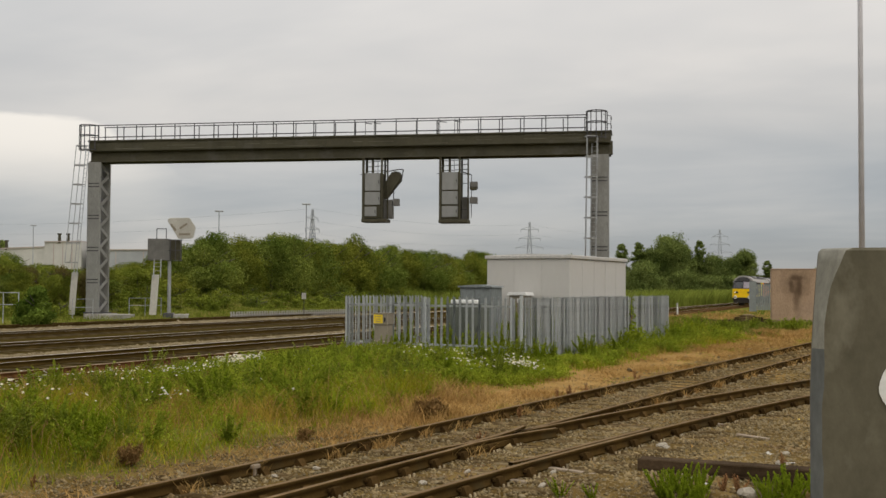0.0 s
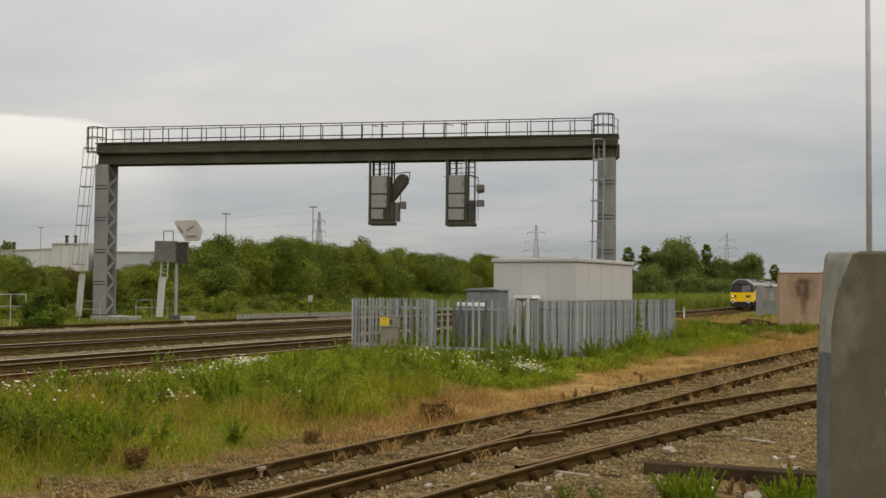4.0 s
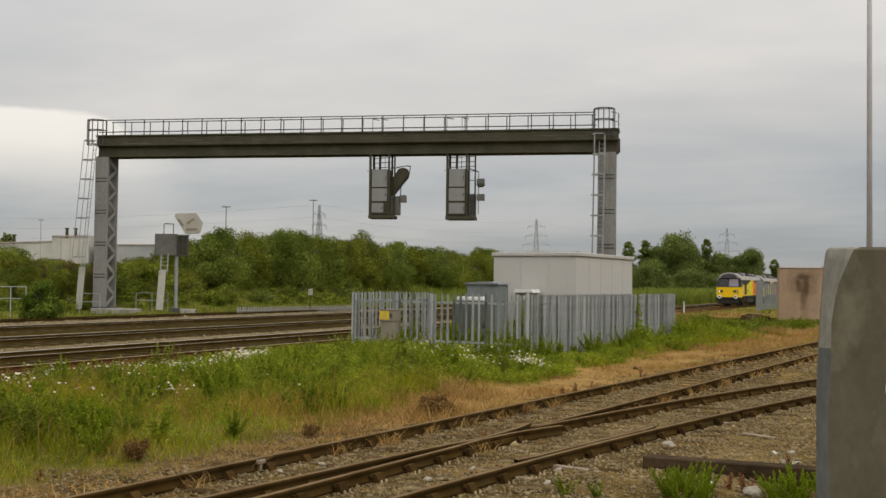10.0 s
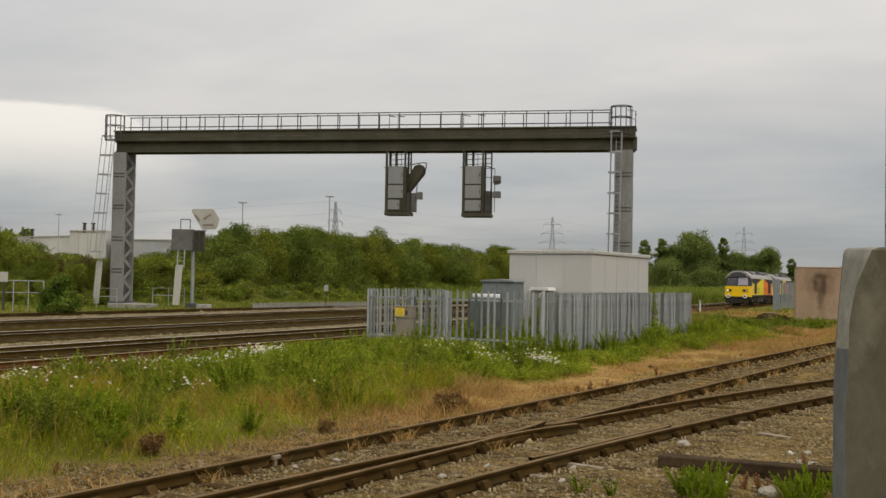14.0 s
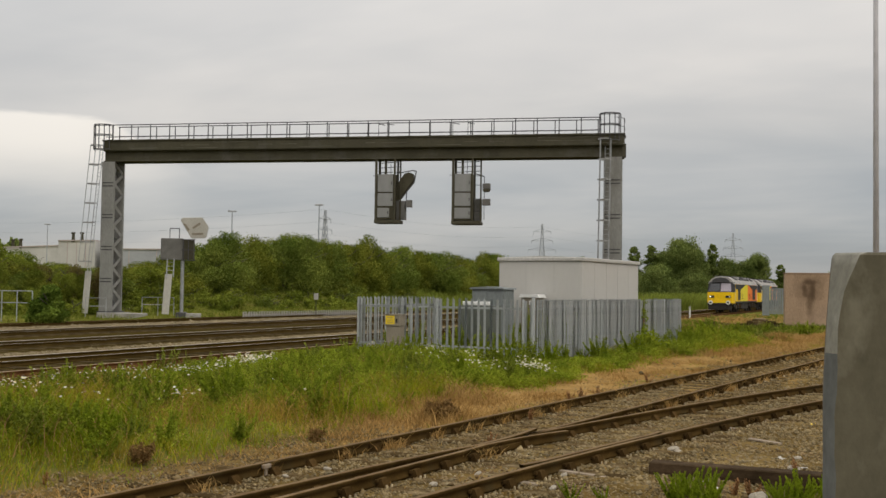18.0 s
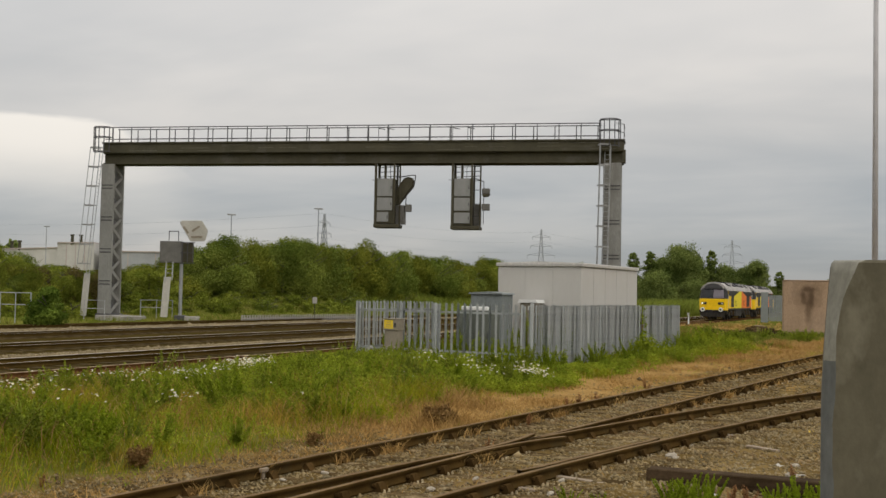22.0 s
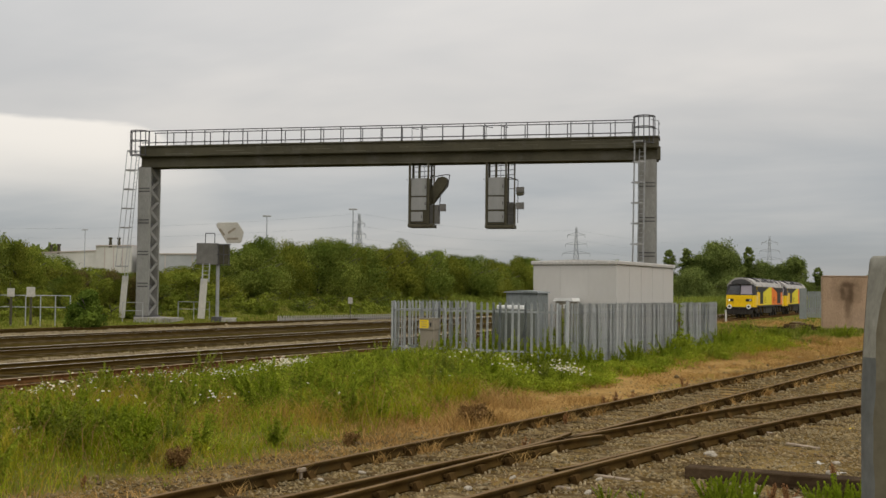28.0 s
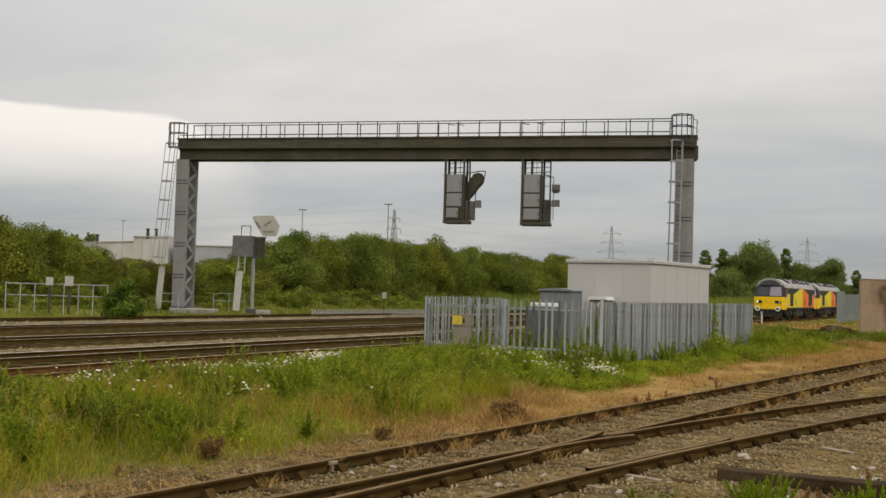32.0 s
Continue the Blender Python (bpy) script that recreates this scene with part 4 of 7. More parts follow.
def signal_unit(x, z_low, w, right, kind):
    """The hanging service box of a signal: frame, door panels, platform and head, seen from behind."""
    root = thing("signal_unit", GANTRY @ pose(x, 0, 0), "grey steel signal service box hung under the gantry", "railway signal", "gantry signals")
    top = G_LOW
    z1 = 9.72
    for px, py, hw in ((0.03, 0, 0.07), (w, 0, 0.055), (0.03, 0.95, 0.07), (w, 0.95, 0.055), (right, 0.4, 0.045)):
        bm = B()
        box(bm, px - hw, px + hw, py - hw, py + hw, z_low + 0.1, top, 0.006)
        part("hanger", bm, M["gantry"], root)
    for px in (0.45, 0.8):
        bm = B()
        tube(bm, (px, 0.9, z1), (px, 0.9, top), 0.02, seg=6)
        part("rod", bm, M["steel_dark"], root)
    bm = B()
    box(bm, 0.52, 0.66, 0.3, 0.44, z1, top, 0.01)
    part("conduit", bm, M["gantry"], root)
    for z in (z1 + 0.18, z1 + 0.5, z1 + 0.82):
        bm = B()
        tube(bm, (0.1, 0.9, z), (right, 0.5, z + 0.03), 0.024, seg=6)
        part("rung", bm, M["steel_dark"], root)
    bm = B()
    box(bm, 0, w, 0.02, 0.95, z_low + 0.3, z1, 0.015)
    part("service_box", bm, M["gantry"], root)
    for za, zb, xe in ((8.55, 9.70, w - 0.12), (7.62, 8.46, w - 0.12), (z_low + 0.42, 7.5, w - 0.35 if kind == 1 else w - 0.12)):
        bm = B()
        box(bm, 0.14, xe, -0.03, 0.02, za, zb, 0.012)
        d = part("door_panel", bm, M["door_grey"], root, "pale grey door panel")
        bm = B()
        box(bm, xe - 0.1, xe - 0.05, -0.06, -0.03, (za + zb) / 2 - 0.1, (za + zb) / 2 + 0.1, 0.006)
        part("handle", bm, M["steel_dark"], d)
    bm = B()
    box(bm, -0.06, right + 0.03, -0.12, 1.15, z_low + 0.04, z_low + 0.26, 0.02)
    part("platform", bm, M["gantry"], root)
    bm = B()
    box(bm, -0.2, 0.02, -0.02, 0.02, 9.6, 9.63)
    part("bracket", bm, M["steel_dark"], root)
    bm = B()
    if kind == 1:
        box(bm, w, w + 0.6, 0.5, 1.0, z_low + 0.3, 8.0, 0.02)
    else:
        box(bm, w + 0.02, w + 0.5, 0.7, 1.0, z_low + 0.3, 8.1, 0.02)
    part("lower_case", bm, M["case_dark"], root)
    if kind == 1:
        # sloping hood of the signal head, with its guard rail
        bm = B()
        out = [(1.25, 8.95), (1.25, 8.05), (1.45, 8.10), (1.80, 8.55), (2.32, 9.30), (2.40, 9.62), (2.30, 9.82), (2.1, 9.88), (1.80, 9.80), (1.5, 9.35)]
        prism(bm, out, 0.55, 1.15)
        part("signal_hood", bm, M["gantry"], root)
        pts = [(w, 9.8), (2.35, 9.98), (2.62, 9.95), (2.5, 9.2), (2.0, 8.6), (1.95, 7.6)]
        for a, b in zip(pts, pts[1:]):
            bm = B()
            tube(bm, (a[0], 0.45, a[1]), (b[0], 0.45, b[1]), 0.032, seg=6)
            part("guard_rail", bm, M["steel_dark"], root)
        bm = B()
        box(bm, 1.95, 2.32, 0.4, 0.8, 7.58, 8.05, 0.02)
        part("lamp_case", bm, M["case_dark"], root)
    else:
        for z in (7.3, 8.1, 9.0, 9.6):
            bm = B()
            tube(bm, (w, 0.4, z), (right + 0.05, 0.4, z), 0.022, seg=6)
            part("rail", bm, M["steel_dark"], root)
        bm = B()
        tube(bm, (right + 0.22, 0.4, z_low + 0.4), (right + 0.22, 0.4, 9.55), 0.024, seg=6)
        tube(bm, (right + 0.22, 0.4, 9.55), (w, 0.4, 9.8), 0.034, seg=6)
        part("guard_rail", bm, M["steel_dark"], root)
        for za, zb in ((8.75, 9.1), (7.68, 8.1)):
            bm = B()
            box(bm, right + 0.12, right + 0.6, 0.25, 0.65, za, zb, 0.02)
            part("lamp_case", bm, M["case_dark"], root)
        bm = B()
        prism(bm, [(right + 0.1, 8.72), (right + 0.62, 8.72), (right + 0.5, 8.58), (right + 0.2, 8.55)], 0.2, 0.7)
        part("visor", bm, M["gantry"], root)


build_gantry()
signal_unit(18.88, 6.45, 1.28, 1.58, 1)
signal_unit(24.02, 6.38, 1.30, 1.80, 2)

# ---- fenced compound with the relay building ----
FX, FY, F_LEFT, F_RUN, F_BASE = -12.9, 28.17, 5.85, 13.4, 0.20


def pale_mesh():
    """A palisade pale: ridged strip with a pointed triple top."""
    bm = B()
    w, h = 0.038, 1.8
    prof = [(-w, 0.0), (-w * 0.45, -0.018), (0, -0.005), (w * 0.45, -0.018), (w, 0.0)]
    lo = [bm.verts.new((x, y, 0)) for x, y in prof]
    hi = [bm.verts.new((x, y, h - 0.10)) for x, y in prof]
    tip = [bm.verts.new((x * 1.25, y - 0.01, z)) for (x, y), z in zip(prof, (h - 0.03, h - 0.07, h, h - 0.07, h - 0.03))]
    for a in (lo, hi):
        b = hi if a is lo else tip
        for i in range(4):
            bm.faces.new((a[i], a[i + 1], b[i + 1], b[i]))
    bmesh.ops.solidify(bm, geom=bm.faces[:], thickness=0.003)
    return mesh_of("pale", bm, M["pale"])


PALE = pale_mesh()


def fence_run(a, b, label, posts, step=0.152, gate=False):
    """A palisade run from a to b (x, y), pales on the side to the right of its direction."""
    a, b = Vector((*a, 0)), Vector((*b, 0))
    d = b - a
    n = max(2, int(d.length / step))
    ang = math.degrees(math.atan2(d.y, d.x))
    root = thing("palisade_fence", pose(a.x, a.y, F_BASE, 0, 0, ang), label, "fence", "compound fence")
    rng = random.Random(int(d.length * 100))
    for i in range(n + 1):
        part("pale", PALE, None, root, m=pose(i * d.length / n, -0.03, rng.uniform(-0.012, 0.012), 0, rng.uniform(-0.5, 0.5), rng.uniform(-3, 3)))
    for z in (0.35, 1.48):
        bm = B()
        box(bm, 0, d.length, 0.007, 0.045, z + 0.042, z + 0.048)
        box(bm, 0, d.length, 0.0, 0.006, z - 0.01, z + 0.05)
        part("rail", bm, M["pale"], root)
    for t in posts:
        bm = B()
        box(bm, -0.03, 0.03, -0.075, -0.065, -0.3, 1.76)
        box(bm, -0.022, 0.022, 0.045, 0.055, -0.3, 1.72)
        box(bm, -0.022, 0.022, 0.135, 0.145, -0.3, 1.72)
        box(bm, -0.004, 0.004, 0.055, 0.135, -0.3, 1.72)
        part("post", bm, M["pale"], root, m=pose(t * d.length, 0, 0))
    return root


def build_fence():
    fence_run((FX - F_LEFT, FY), (FX - 0.34, FY), "grey galvanised palisade fence, front run in tall weeds", (0.0, 0.5, 1.0), 0.198)
    fence_run((FX, FY), (FX, FY + 8.55), "grey galvanised palisade fence along the compound side", (0.0, 0.22, 0.41, 0.63, 0.82, 1.0), 0.115)
    fence_run((FX + 0.05, FY + 9.0), (FX + 0.05, FY + 12.95), "weathered palisade fence end panel beside creeper", (0.0, 0.5, 1.0), 0.115)
    fence_run((FX - F_LEFT, FY + 4.6), (FX - F_LEFT, FY + 0.1), "grey palisade fence run towards the main lines", (0.0, 0.5), 0.198)
    # square corner post, a little taller than the pales
    bm = B()
    box(bm, -0.04, 0.04, -0.04, 0.04, -0.3, 1.82, 0.006)
    corner = thing("fence_post", pose(FX - 0.02, FY - 0.08, F_BASE), "stout galvanised corner post of the palisade fence", "fence post", "compound fence")
    part("shaft", bm, M["pale"], corner)
    bm = B()
    box(bm, -0.048, 0.048, -0.048, 0.048, 1.82, 1.84, 0.006)
    part("cap", bm, M["galv"], corner)


def build_relay_room():
    x1, y0, w, l, h = -14.12, 34.58, 3.1, 5.55, 3.22
    root = thing("relay_building", pose(x1, y0, 0.1), "plain off-white clad relay building with flat roof", "building")
    bm = B()
    box(bm, -w, 0, 0, l, 0, h - 0.1, 0.02)
    part("wall", bm, M["white_wall"], root)
    bm = B()
    box(bm, -w - 0.06, 0.06, -0.06, l + 0.06, h - 0.1, h + 0.03, 0.02)
    part("roof_edge", bm, M["roof_trim"], root)
    bm = B()
    prism(bm, [(-w - 0.02, h + 0.03), (0.02, h + 0.03), (-w / 2, h + 0.08)], 0, l)
    part("roof", bm, M["roof_trim"], root)
    for i in range(1, 5):
        bm = B()
        box(bm, 0.0, 0.006, l * i / 5 - 0.006, l * i / 5 + 0.006, 0, h - 0.1)
        part("panel_joint", bm, M["roof_trim"], root)
    for i in range(1, 3):
        bm = B()
        box(bm, -w * i / 3 - 0.006, -w * i / 3 + 0.006, -0.006, 0.0, 0, h - 0.1)
        part("panel_joint", bm, M["roof_trim"], root)
    bm = B()
    box(bm, -w, 0.0, -0.02, l, -0.2, 0.12, 0.01)
    part("plinth", bm, M["concrete"], root)


def cabinet(x, y, rot, w, d, h, label, material, roof=True, doors=2):
    root = thing("equipment_cabinet", pose(x, y, 0.12, 0, 0, rot), label, "cabinet", "trackside cabinets")
    bm = B()
    box(bm, 0, w, 0, d, 0.08, h, 0.02)
    part("body", bm, material, root)
    bm = B()
    box(bm, -0.03, w + 0.03, -0.03, d + 0.03, -0.15, 0.08, 0.01)
    part("plinth", bm, M["concrete"], root)
    for i in range(doors):
        bm = B()
        box(bm, w * i / doors + 0.03, w * (i + 1) / doors - 0.03, -0.018, 0.0, 0.16, h - 0.08, 0.006)
        dd = part("door", bm, material, root)
        bm = B()
        box(bm, w * (i + 1) / doors - 0.12, w * (i + 1) / doors - 0.08, -0.04, -0.018, h * 0.5, h * 0.5 + 0.14, 0.004)
        part("handle", bm, M["steel_dark"], dd)
    if roof:
        bm = B()
        prism(bm, [(-0.06, h), (w + 0.06, h), (w + 0.02, h + 0.05), (w / 2, h + 0.09), (-0.02, h + 0.05)], -0.08, d + 0.06)
        part("roof", bm, M["cab_grey"], root)
    return root


def build_compound():
    cabinet(-17.1, 32.35, 0, 1.15, 0.8, 2.12, "grey steel equipment cabinet with overhanging roof inside the fence", M["cab_grey"])
    cabinet(-16.35, 30.0, 0, 1.2, 0.6, 1.62, "low dark olive grey cabinet behind the fence", M["cab_olive"], roof=False)
    white = thing("vent_caps", pose(-16.3, 30.2, 1.74), "row of small white caps on an olive grey cabinet", "vent caps")
    for i in range(5):
        bm = B()
        box(bm, i * 0.2, i * 0.2 + 0.14, 0, 0.2, 0, 0.12, 0.02)
        part("cap", bm, M["white"], white)
    hut = thing("small_kiosk", pose(-16.05, 33.9, 0.12), "small pale kiosk with a white roof", "kiosk")
    bm = B(); box(bm, 0, 0.62, 0, 0.5, 0, 1.86, 0.02); part("body", bm, M["cab_brown"], hut)
    bm = B(); prism(bm, [(-0.06, 1.86), (0.68, 1.86), (0.62, 1.97), (0.0, 1.97)], -0.06, 0.56); part("roof", bm, M["white"], hut)
    bm = B(); box(bm, 0.30, 0.46, -0.012, 0.0, 1.62, 1.76, 0.004); part("label_plate", bm, M["white"], hut)
    # location box with its warning sign, in front of the fence
    lb = thing("location_box", pose(-17.42, 27.58, 0.15, 0, 0, 0), "brownish grey location box with yellow warning sign before the fence", "equipment box")
    bm = B(); box(bm, 0, 0.46, 0, 0.3, 0, 1.02, 0.012); part("lower_case", bm, M["cab_brown"], lb)
    bm = B(); box(bm, -0.02, 0.48, -0.03, 0.32, 0.98, 1.30, 0.015); up = part("upper_case", bm, M["cab_brown"], lb)
    bm = B(); box(bm, -0.035, 0.495, -0.05, 0.34, 1.30, 1.33, 0.006); part("lid", bm, M["cab_brown"], lb)
    bm = B(); box(bm, 0.0, 0.31, -0.036, -0.03, 1.03, 1.28, 0.003); sg = part("warning_sign", bm, M["yellow"], lb, "yellow warning sign with illegible black lines")
    for i, wd in enumerate((0.2, 0.16, 0.18)):
        bm = B(); box(bm, 0.155 - wd / 2, 0.155 + wd / 2, -0.039, -0.036, 1.21 - i * 0.07, 1.225 - i * 0.07); part("text_bar", bm, M["cab_brown"], sg)
    bm = B(); box(bm, 0.36, 0.41, -0.06, -0.03, 1.08, 1.2, 0.006); part("handle", bm, M["black"], lb)


build_fence()
build_relay_room()
build_compound()

# ---- near things ----
def build_near_post():
    """The thick painted concrete post beside the camera; its corner is worn away towards the top."""
    root = thing("concrete_post", pose(-0.408, 2.09, 0, 0, 0, 10.5), "broad grey painted concrete post with worn pale corner", "post")
    bm = B()
    w, d = 0.62, 0.30
    rows = []
    n = 34
    for i in range(n):
        z = -0.3 if i == 0 else 1.6 + 0.7 * (i - 1) / (n - 3)
        k = max(0.0, (z - 2.0) / 0.3)
        edge = -0.016 + 0.017 * k ** 1.6
        # the arris is cut back in a chamfer that widens in an arch under the top
        arch = max(0.0, (z - 2.20) / 0.10)
        worn = 0.018 + 0.007 * k ** 1.5 + 0.020 * arch ** 1.6 + 0.0012 * math.sin(z * 31) + 0.0009 * math.sin(z * 83 + 1)
        if z < 2.118:
            worn += 0.003
        if i == n - 2:
            z = 2.298
        if i == n - 1:
            z, edge = 2.303, edge + 0.003
        edge += 0.014
        back = 0.020 + 0.02 * k
        top = 0.005 if i == n - 1 else 0.0
        rows.append([bm.verts.new(p) for p in ((edge, back + top, z), (edge + worn, top, z), (w, top, z), (w, d, z), (edge, d, z))])
    for p, q in zip(rows, rows[1:]):
        for k in range(5):
            f = bm.faces.new((p[k], p[(k + 1) % 5], q[(k + 1) % 5], q[k]))
            f.material_index = (1 if q[0].co.z > 2.13 else 2) if k == 0 else 0
            f.smooth = k == 0
    bm.faces.new(rows[-1])
    bm.faces.new(rows[0][::-1])
    bmesh.ops.recalc_face_normals(bm, faces=bm.faces)
    paint = mat("worn_grey_green_paint", (0.092, 0.083, 0.056), (0.150, 0.135, 0.096), 0.9, 0, 5.0, 60, 0.10, stain=(0.175, 0.160, 0.118), stain_scale=3.6, stain_at=(0.52, 0.60), streak=1.8, spec=0.2, grain=0.5)
    bare = mat("pale_bare_concrete", (0.225, 0.220, 0.185), (0.325, 0.32, 0.28), 0.95, 0, 14, 80, 0.15, stain=(0.17, 0.16, 0.13), stain_scale=16, stain_at=(0.54, 0.66), streak=2, spec=0.2)
    dull = mat("bluish_grey_worn_paint", (0.115, 0.12, 0.115), (0.165, 0.17, 0.165), 0.9, 0, 9, 70, 0.12, stain=(0.10, 0.09, 0.06), stain_scale=9, streak=3, spec=0.2)
    part("shaft", bm, [paint, bare, dull], root, smooth=False)
    bm = B()
    prism(bm, [(0.122, 2.043), (0.121, 2.052), (0.124, 2.066), (0.130, 2.082), (0.139, 2.095), (0.155, 2.104), (0.175, 2.108), (0.23, 2.10), (0.23, 1.975), (0.17, 1.978), (0.152, 1.988), (0.143, 2.002), (0.137, 2.016), (0.128, 2.03)], -0.003, 0.0)
    part("white_patch", bm, M["white"], root, "patch of white paint", m=Matrix.Translation((-0.007, 0, 0)))


def build_lamp_mast():
    root = thing("lamp_mast", pose(-6.71, 47.5, 0), "very tall slender grey lighting column", "lamp post")
    bm = B(); tube(bm, (0, 0, 0), (0, 0, 24), 0.125, 0.075, 12); part("column", bm, M["mast_grey"], root, smooth=True)
    bm = B(); tube(bm, (0, 0, 0), (0, 0, 1.2), 0.16, 0.16, 12); part("base", bm, M["galv"], root)
    bm = B(); box(bm, -0.9, 0.9, -0.15, 0.15, 24, 24.15, 0.03); part("lamp_head", bm, M["galv"], root)


def sooty_concrete():
    """Pinkish concrete with a smoke stain above an old opening and a drip below it."""
    m = mat("sooty_pinkish_concrete", (0.32, 0.225, 0.15), (0.40, 0.285, 0.195), 0.95, 0, 0.7, 14, 0.3, stain=(0.26, 0.19, 0.14), stain_scale=0.5, streak=2, spec=0.1)
    n, l = m.node_tree.nodes, m.node_tree.links
    b = n["Principled BSDF"]
    last = b.inputs["Base Color"].links[0].from_socket
    tc = n.new("ShaderNodeTexCoord")
    nz = n.new("ShaderNodeTexNoise"); nz.inputs["Scale"].default_value = 2.2; nz.inputs["Detail"].default_value = 6
    l.new(tc.outputs["Object"], nz.inputs["Vector"])
    for cx, cz, rx, rz, strength in ((1.45, 2.6, 1.3, 1.3, 0.55), (1.18, 2.45, 0.22, 0.6, 0.75), (1.66, 2.4, 0.22, 0.65, 0.75), (1.4, 2.95, 0.55, 0.25, 0.75), (1.5, 1.6, 0.35, 1.5, 0.6)):
        mp = n.new("ShaderNodeMapping"); mp.vector_type = "TEXTURE"
        mp.inputs["Location"].default_value, mp.inputs["Scale"].default_value = (cx, 0, cz), (rx, 8, rz)
        l.new(tc.outputs["Object"], mp.inputs[0])
        ln = n.new("ShaderNodeVectorMath"); ln.operation = "LENGTH"
        l.new(mp.outputs[0], ln.inputs[0])
        ad = n.new("ShaderNodeMath"); ad.operation = "MULTIPLY_ADD"; ad.inputs[1].default_value = 1.0
        l.new(nz.outputs["Fac"], ad.inputs[0]); l.new(ln.outputs["Value"], ad.inputs[2])
        r = n.new("ShaderNodeValToRGB")
        r.color_ramp.elements[0].position, r.color_ramp.elements[1].position = 0.55, 1.0
        r.color_ramp.elements[0].color, r.color_ramp.elements[1].color = (strength,) * 3 + (1,), (0, 0, 0, 1)
        hf = n.new("ShaderNodeMath"); hf.operation = "MULTIPLY"; hf.inputs[1].default_value = 0.72
        l.new(ad.outputs[0], hf.inputs[0]); l.new(hf.outputs[0], r.inputs[0])
        x = n.new("ShaderNodeMix"); x.data_type = "RGBA"
        l.new(r.outputs[0], x.inputs["Factor"]); l.new(last, x.inputs["A"]); x.inputs["B"].default_value = (0.085, 0.055, 0.034, 1)
        last = x.outputs["Result"]
    l.new(last, b.inputs["Base Color"])
    return m


def build_block():
    root = thing("concrete_block_house", pose(-15.25, 70.3, 0.0, 0, 0, 13.5), "windowless pinkish brown concrete block with a sooty stain", "building")
    bm = B(); box(bm, 0, 4.4, 0, 2.9, 0, 3.46, 0.04); part("wall", bm, sooty_concrete(), root)
    bm = B(); box(bm, -0.03, 4.43, -0.03, 2.93, 3.46, 3.52, 0.02); part("coping", bm, M["pink_concrete"], root)
    # short palisade panel beside it
    f = thing("palisade_fence", pose(-19.5, 82.5, 0.6, 0, 0, 33), "short grey palisade panel beside the concrete block", "fence")
    bm = B(); box(bm, 0.0, 0.55, -0.03, 0.0, 0, 2.2); part("sheet", bm, M["cab_grey"], f)
    for i in range(6):
        bm = B(); box(bm, 0.60 + i * 0.17, 0.735 + i * 0.17, -0.03, 0.0, 0.1, 2.0); part("pale", bm, M["cab_grey"], f)
    for z in (0.4, 1.7):
        bm = B(); box(bm, 0, 1.6, 0.0, 0.04, z, z + 0.06); part("rail", bm, M["pale"], f)
    t = thing("timber_stack", pose(-17.1, 69.4, float(ground_z(-17.1, 69.4)) - 0.02, 0, 0, 14), "low stack of old timbers on the grass", "timber")
    rng = random.Random(2)
    for name, x, y, z, l, w, h, rot, c in (("timber", -0.1, -0.1, 0, 0.3, 0.5, 0.24, 4, "wood_old"), ("timber", 1.1, -0.1, 0, 0.34, 0.5, 0.24, -6, "wood_old"), ("slab", -0.25, -0.12, 0.24, 1.75, 0.3, 0.11, 1, "sleeper"),
                                           ("slab", -0.15, 0.2, 0.24, 1.6, 0.28, 0.12, -2, "wood_old"), ("slab", 0.1, -0.02, 0.355, 0.95, 0.3, 0.10, 5, "sleeper"), ("timber", -1.7, -0.4, 0, 1.4, 0.2, 0.16, 12, "wood_old"),
                                           ("timber", -1.5, 0.1, 0, 1.1, 0.2, 0.13, -8, "sleeper"), ("timber", -2.6, 0.3, 0, 1.6, 0.22, 0.14, 3, "wood_old"), ("timber", 0.3, -0.75, 0, 1.5, 0.2, 0.12, -14, "wood_old"),
                                           ("timber", -0.3, 0.9, 0, 2.2, 0.24, 0.2, 6, "sleeper"), ("timber", 1.5, -0.5, 0, 1.0, 0.2, 0.13, 20, "sleeper"), ("slab", 0.3, 0.1, 0.455, 0.6, 0.12, 0.05, 24, "plank"), ("slab", -2.2, -0.2, 0.0, 0.5, 0.3, 0.22, 30, "wood_old")):
        bm = B(); box(bm, 0, l, 0, w, 0, h, 0.02)
        part(name, bm, M[c], t, m=pose(x, y, z, 0, 0, rot + rng.uniform(-2, 2)))


build_near_post()
build_lamp_mast()
build_block()

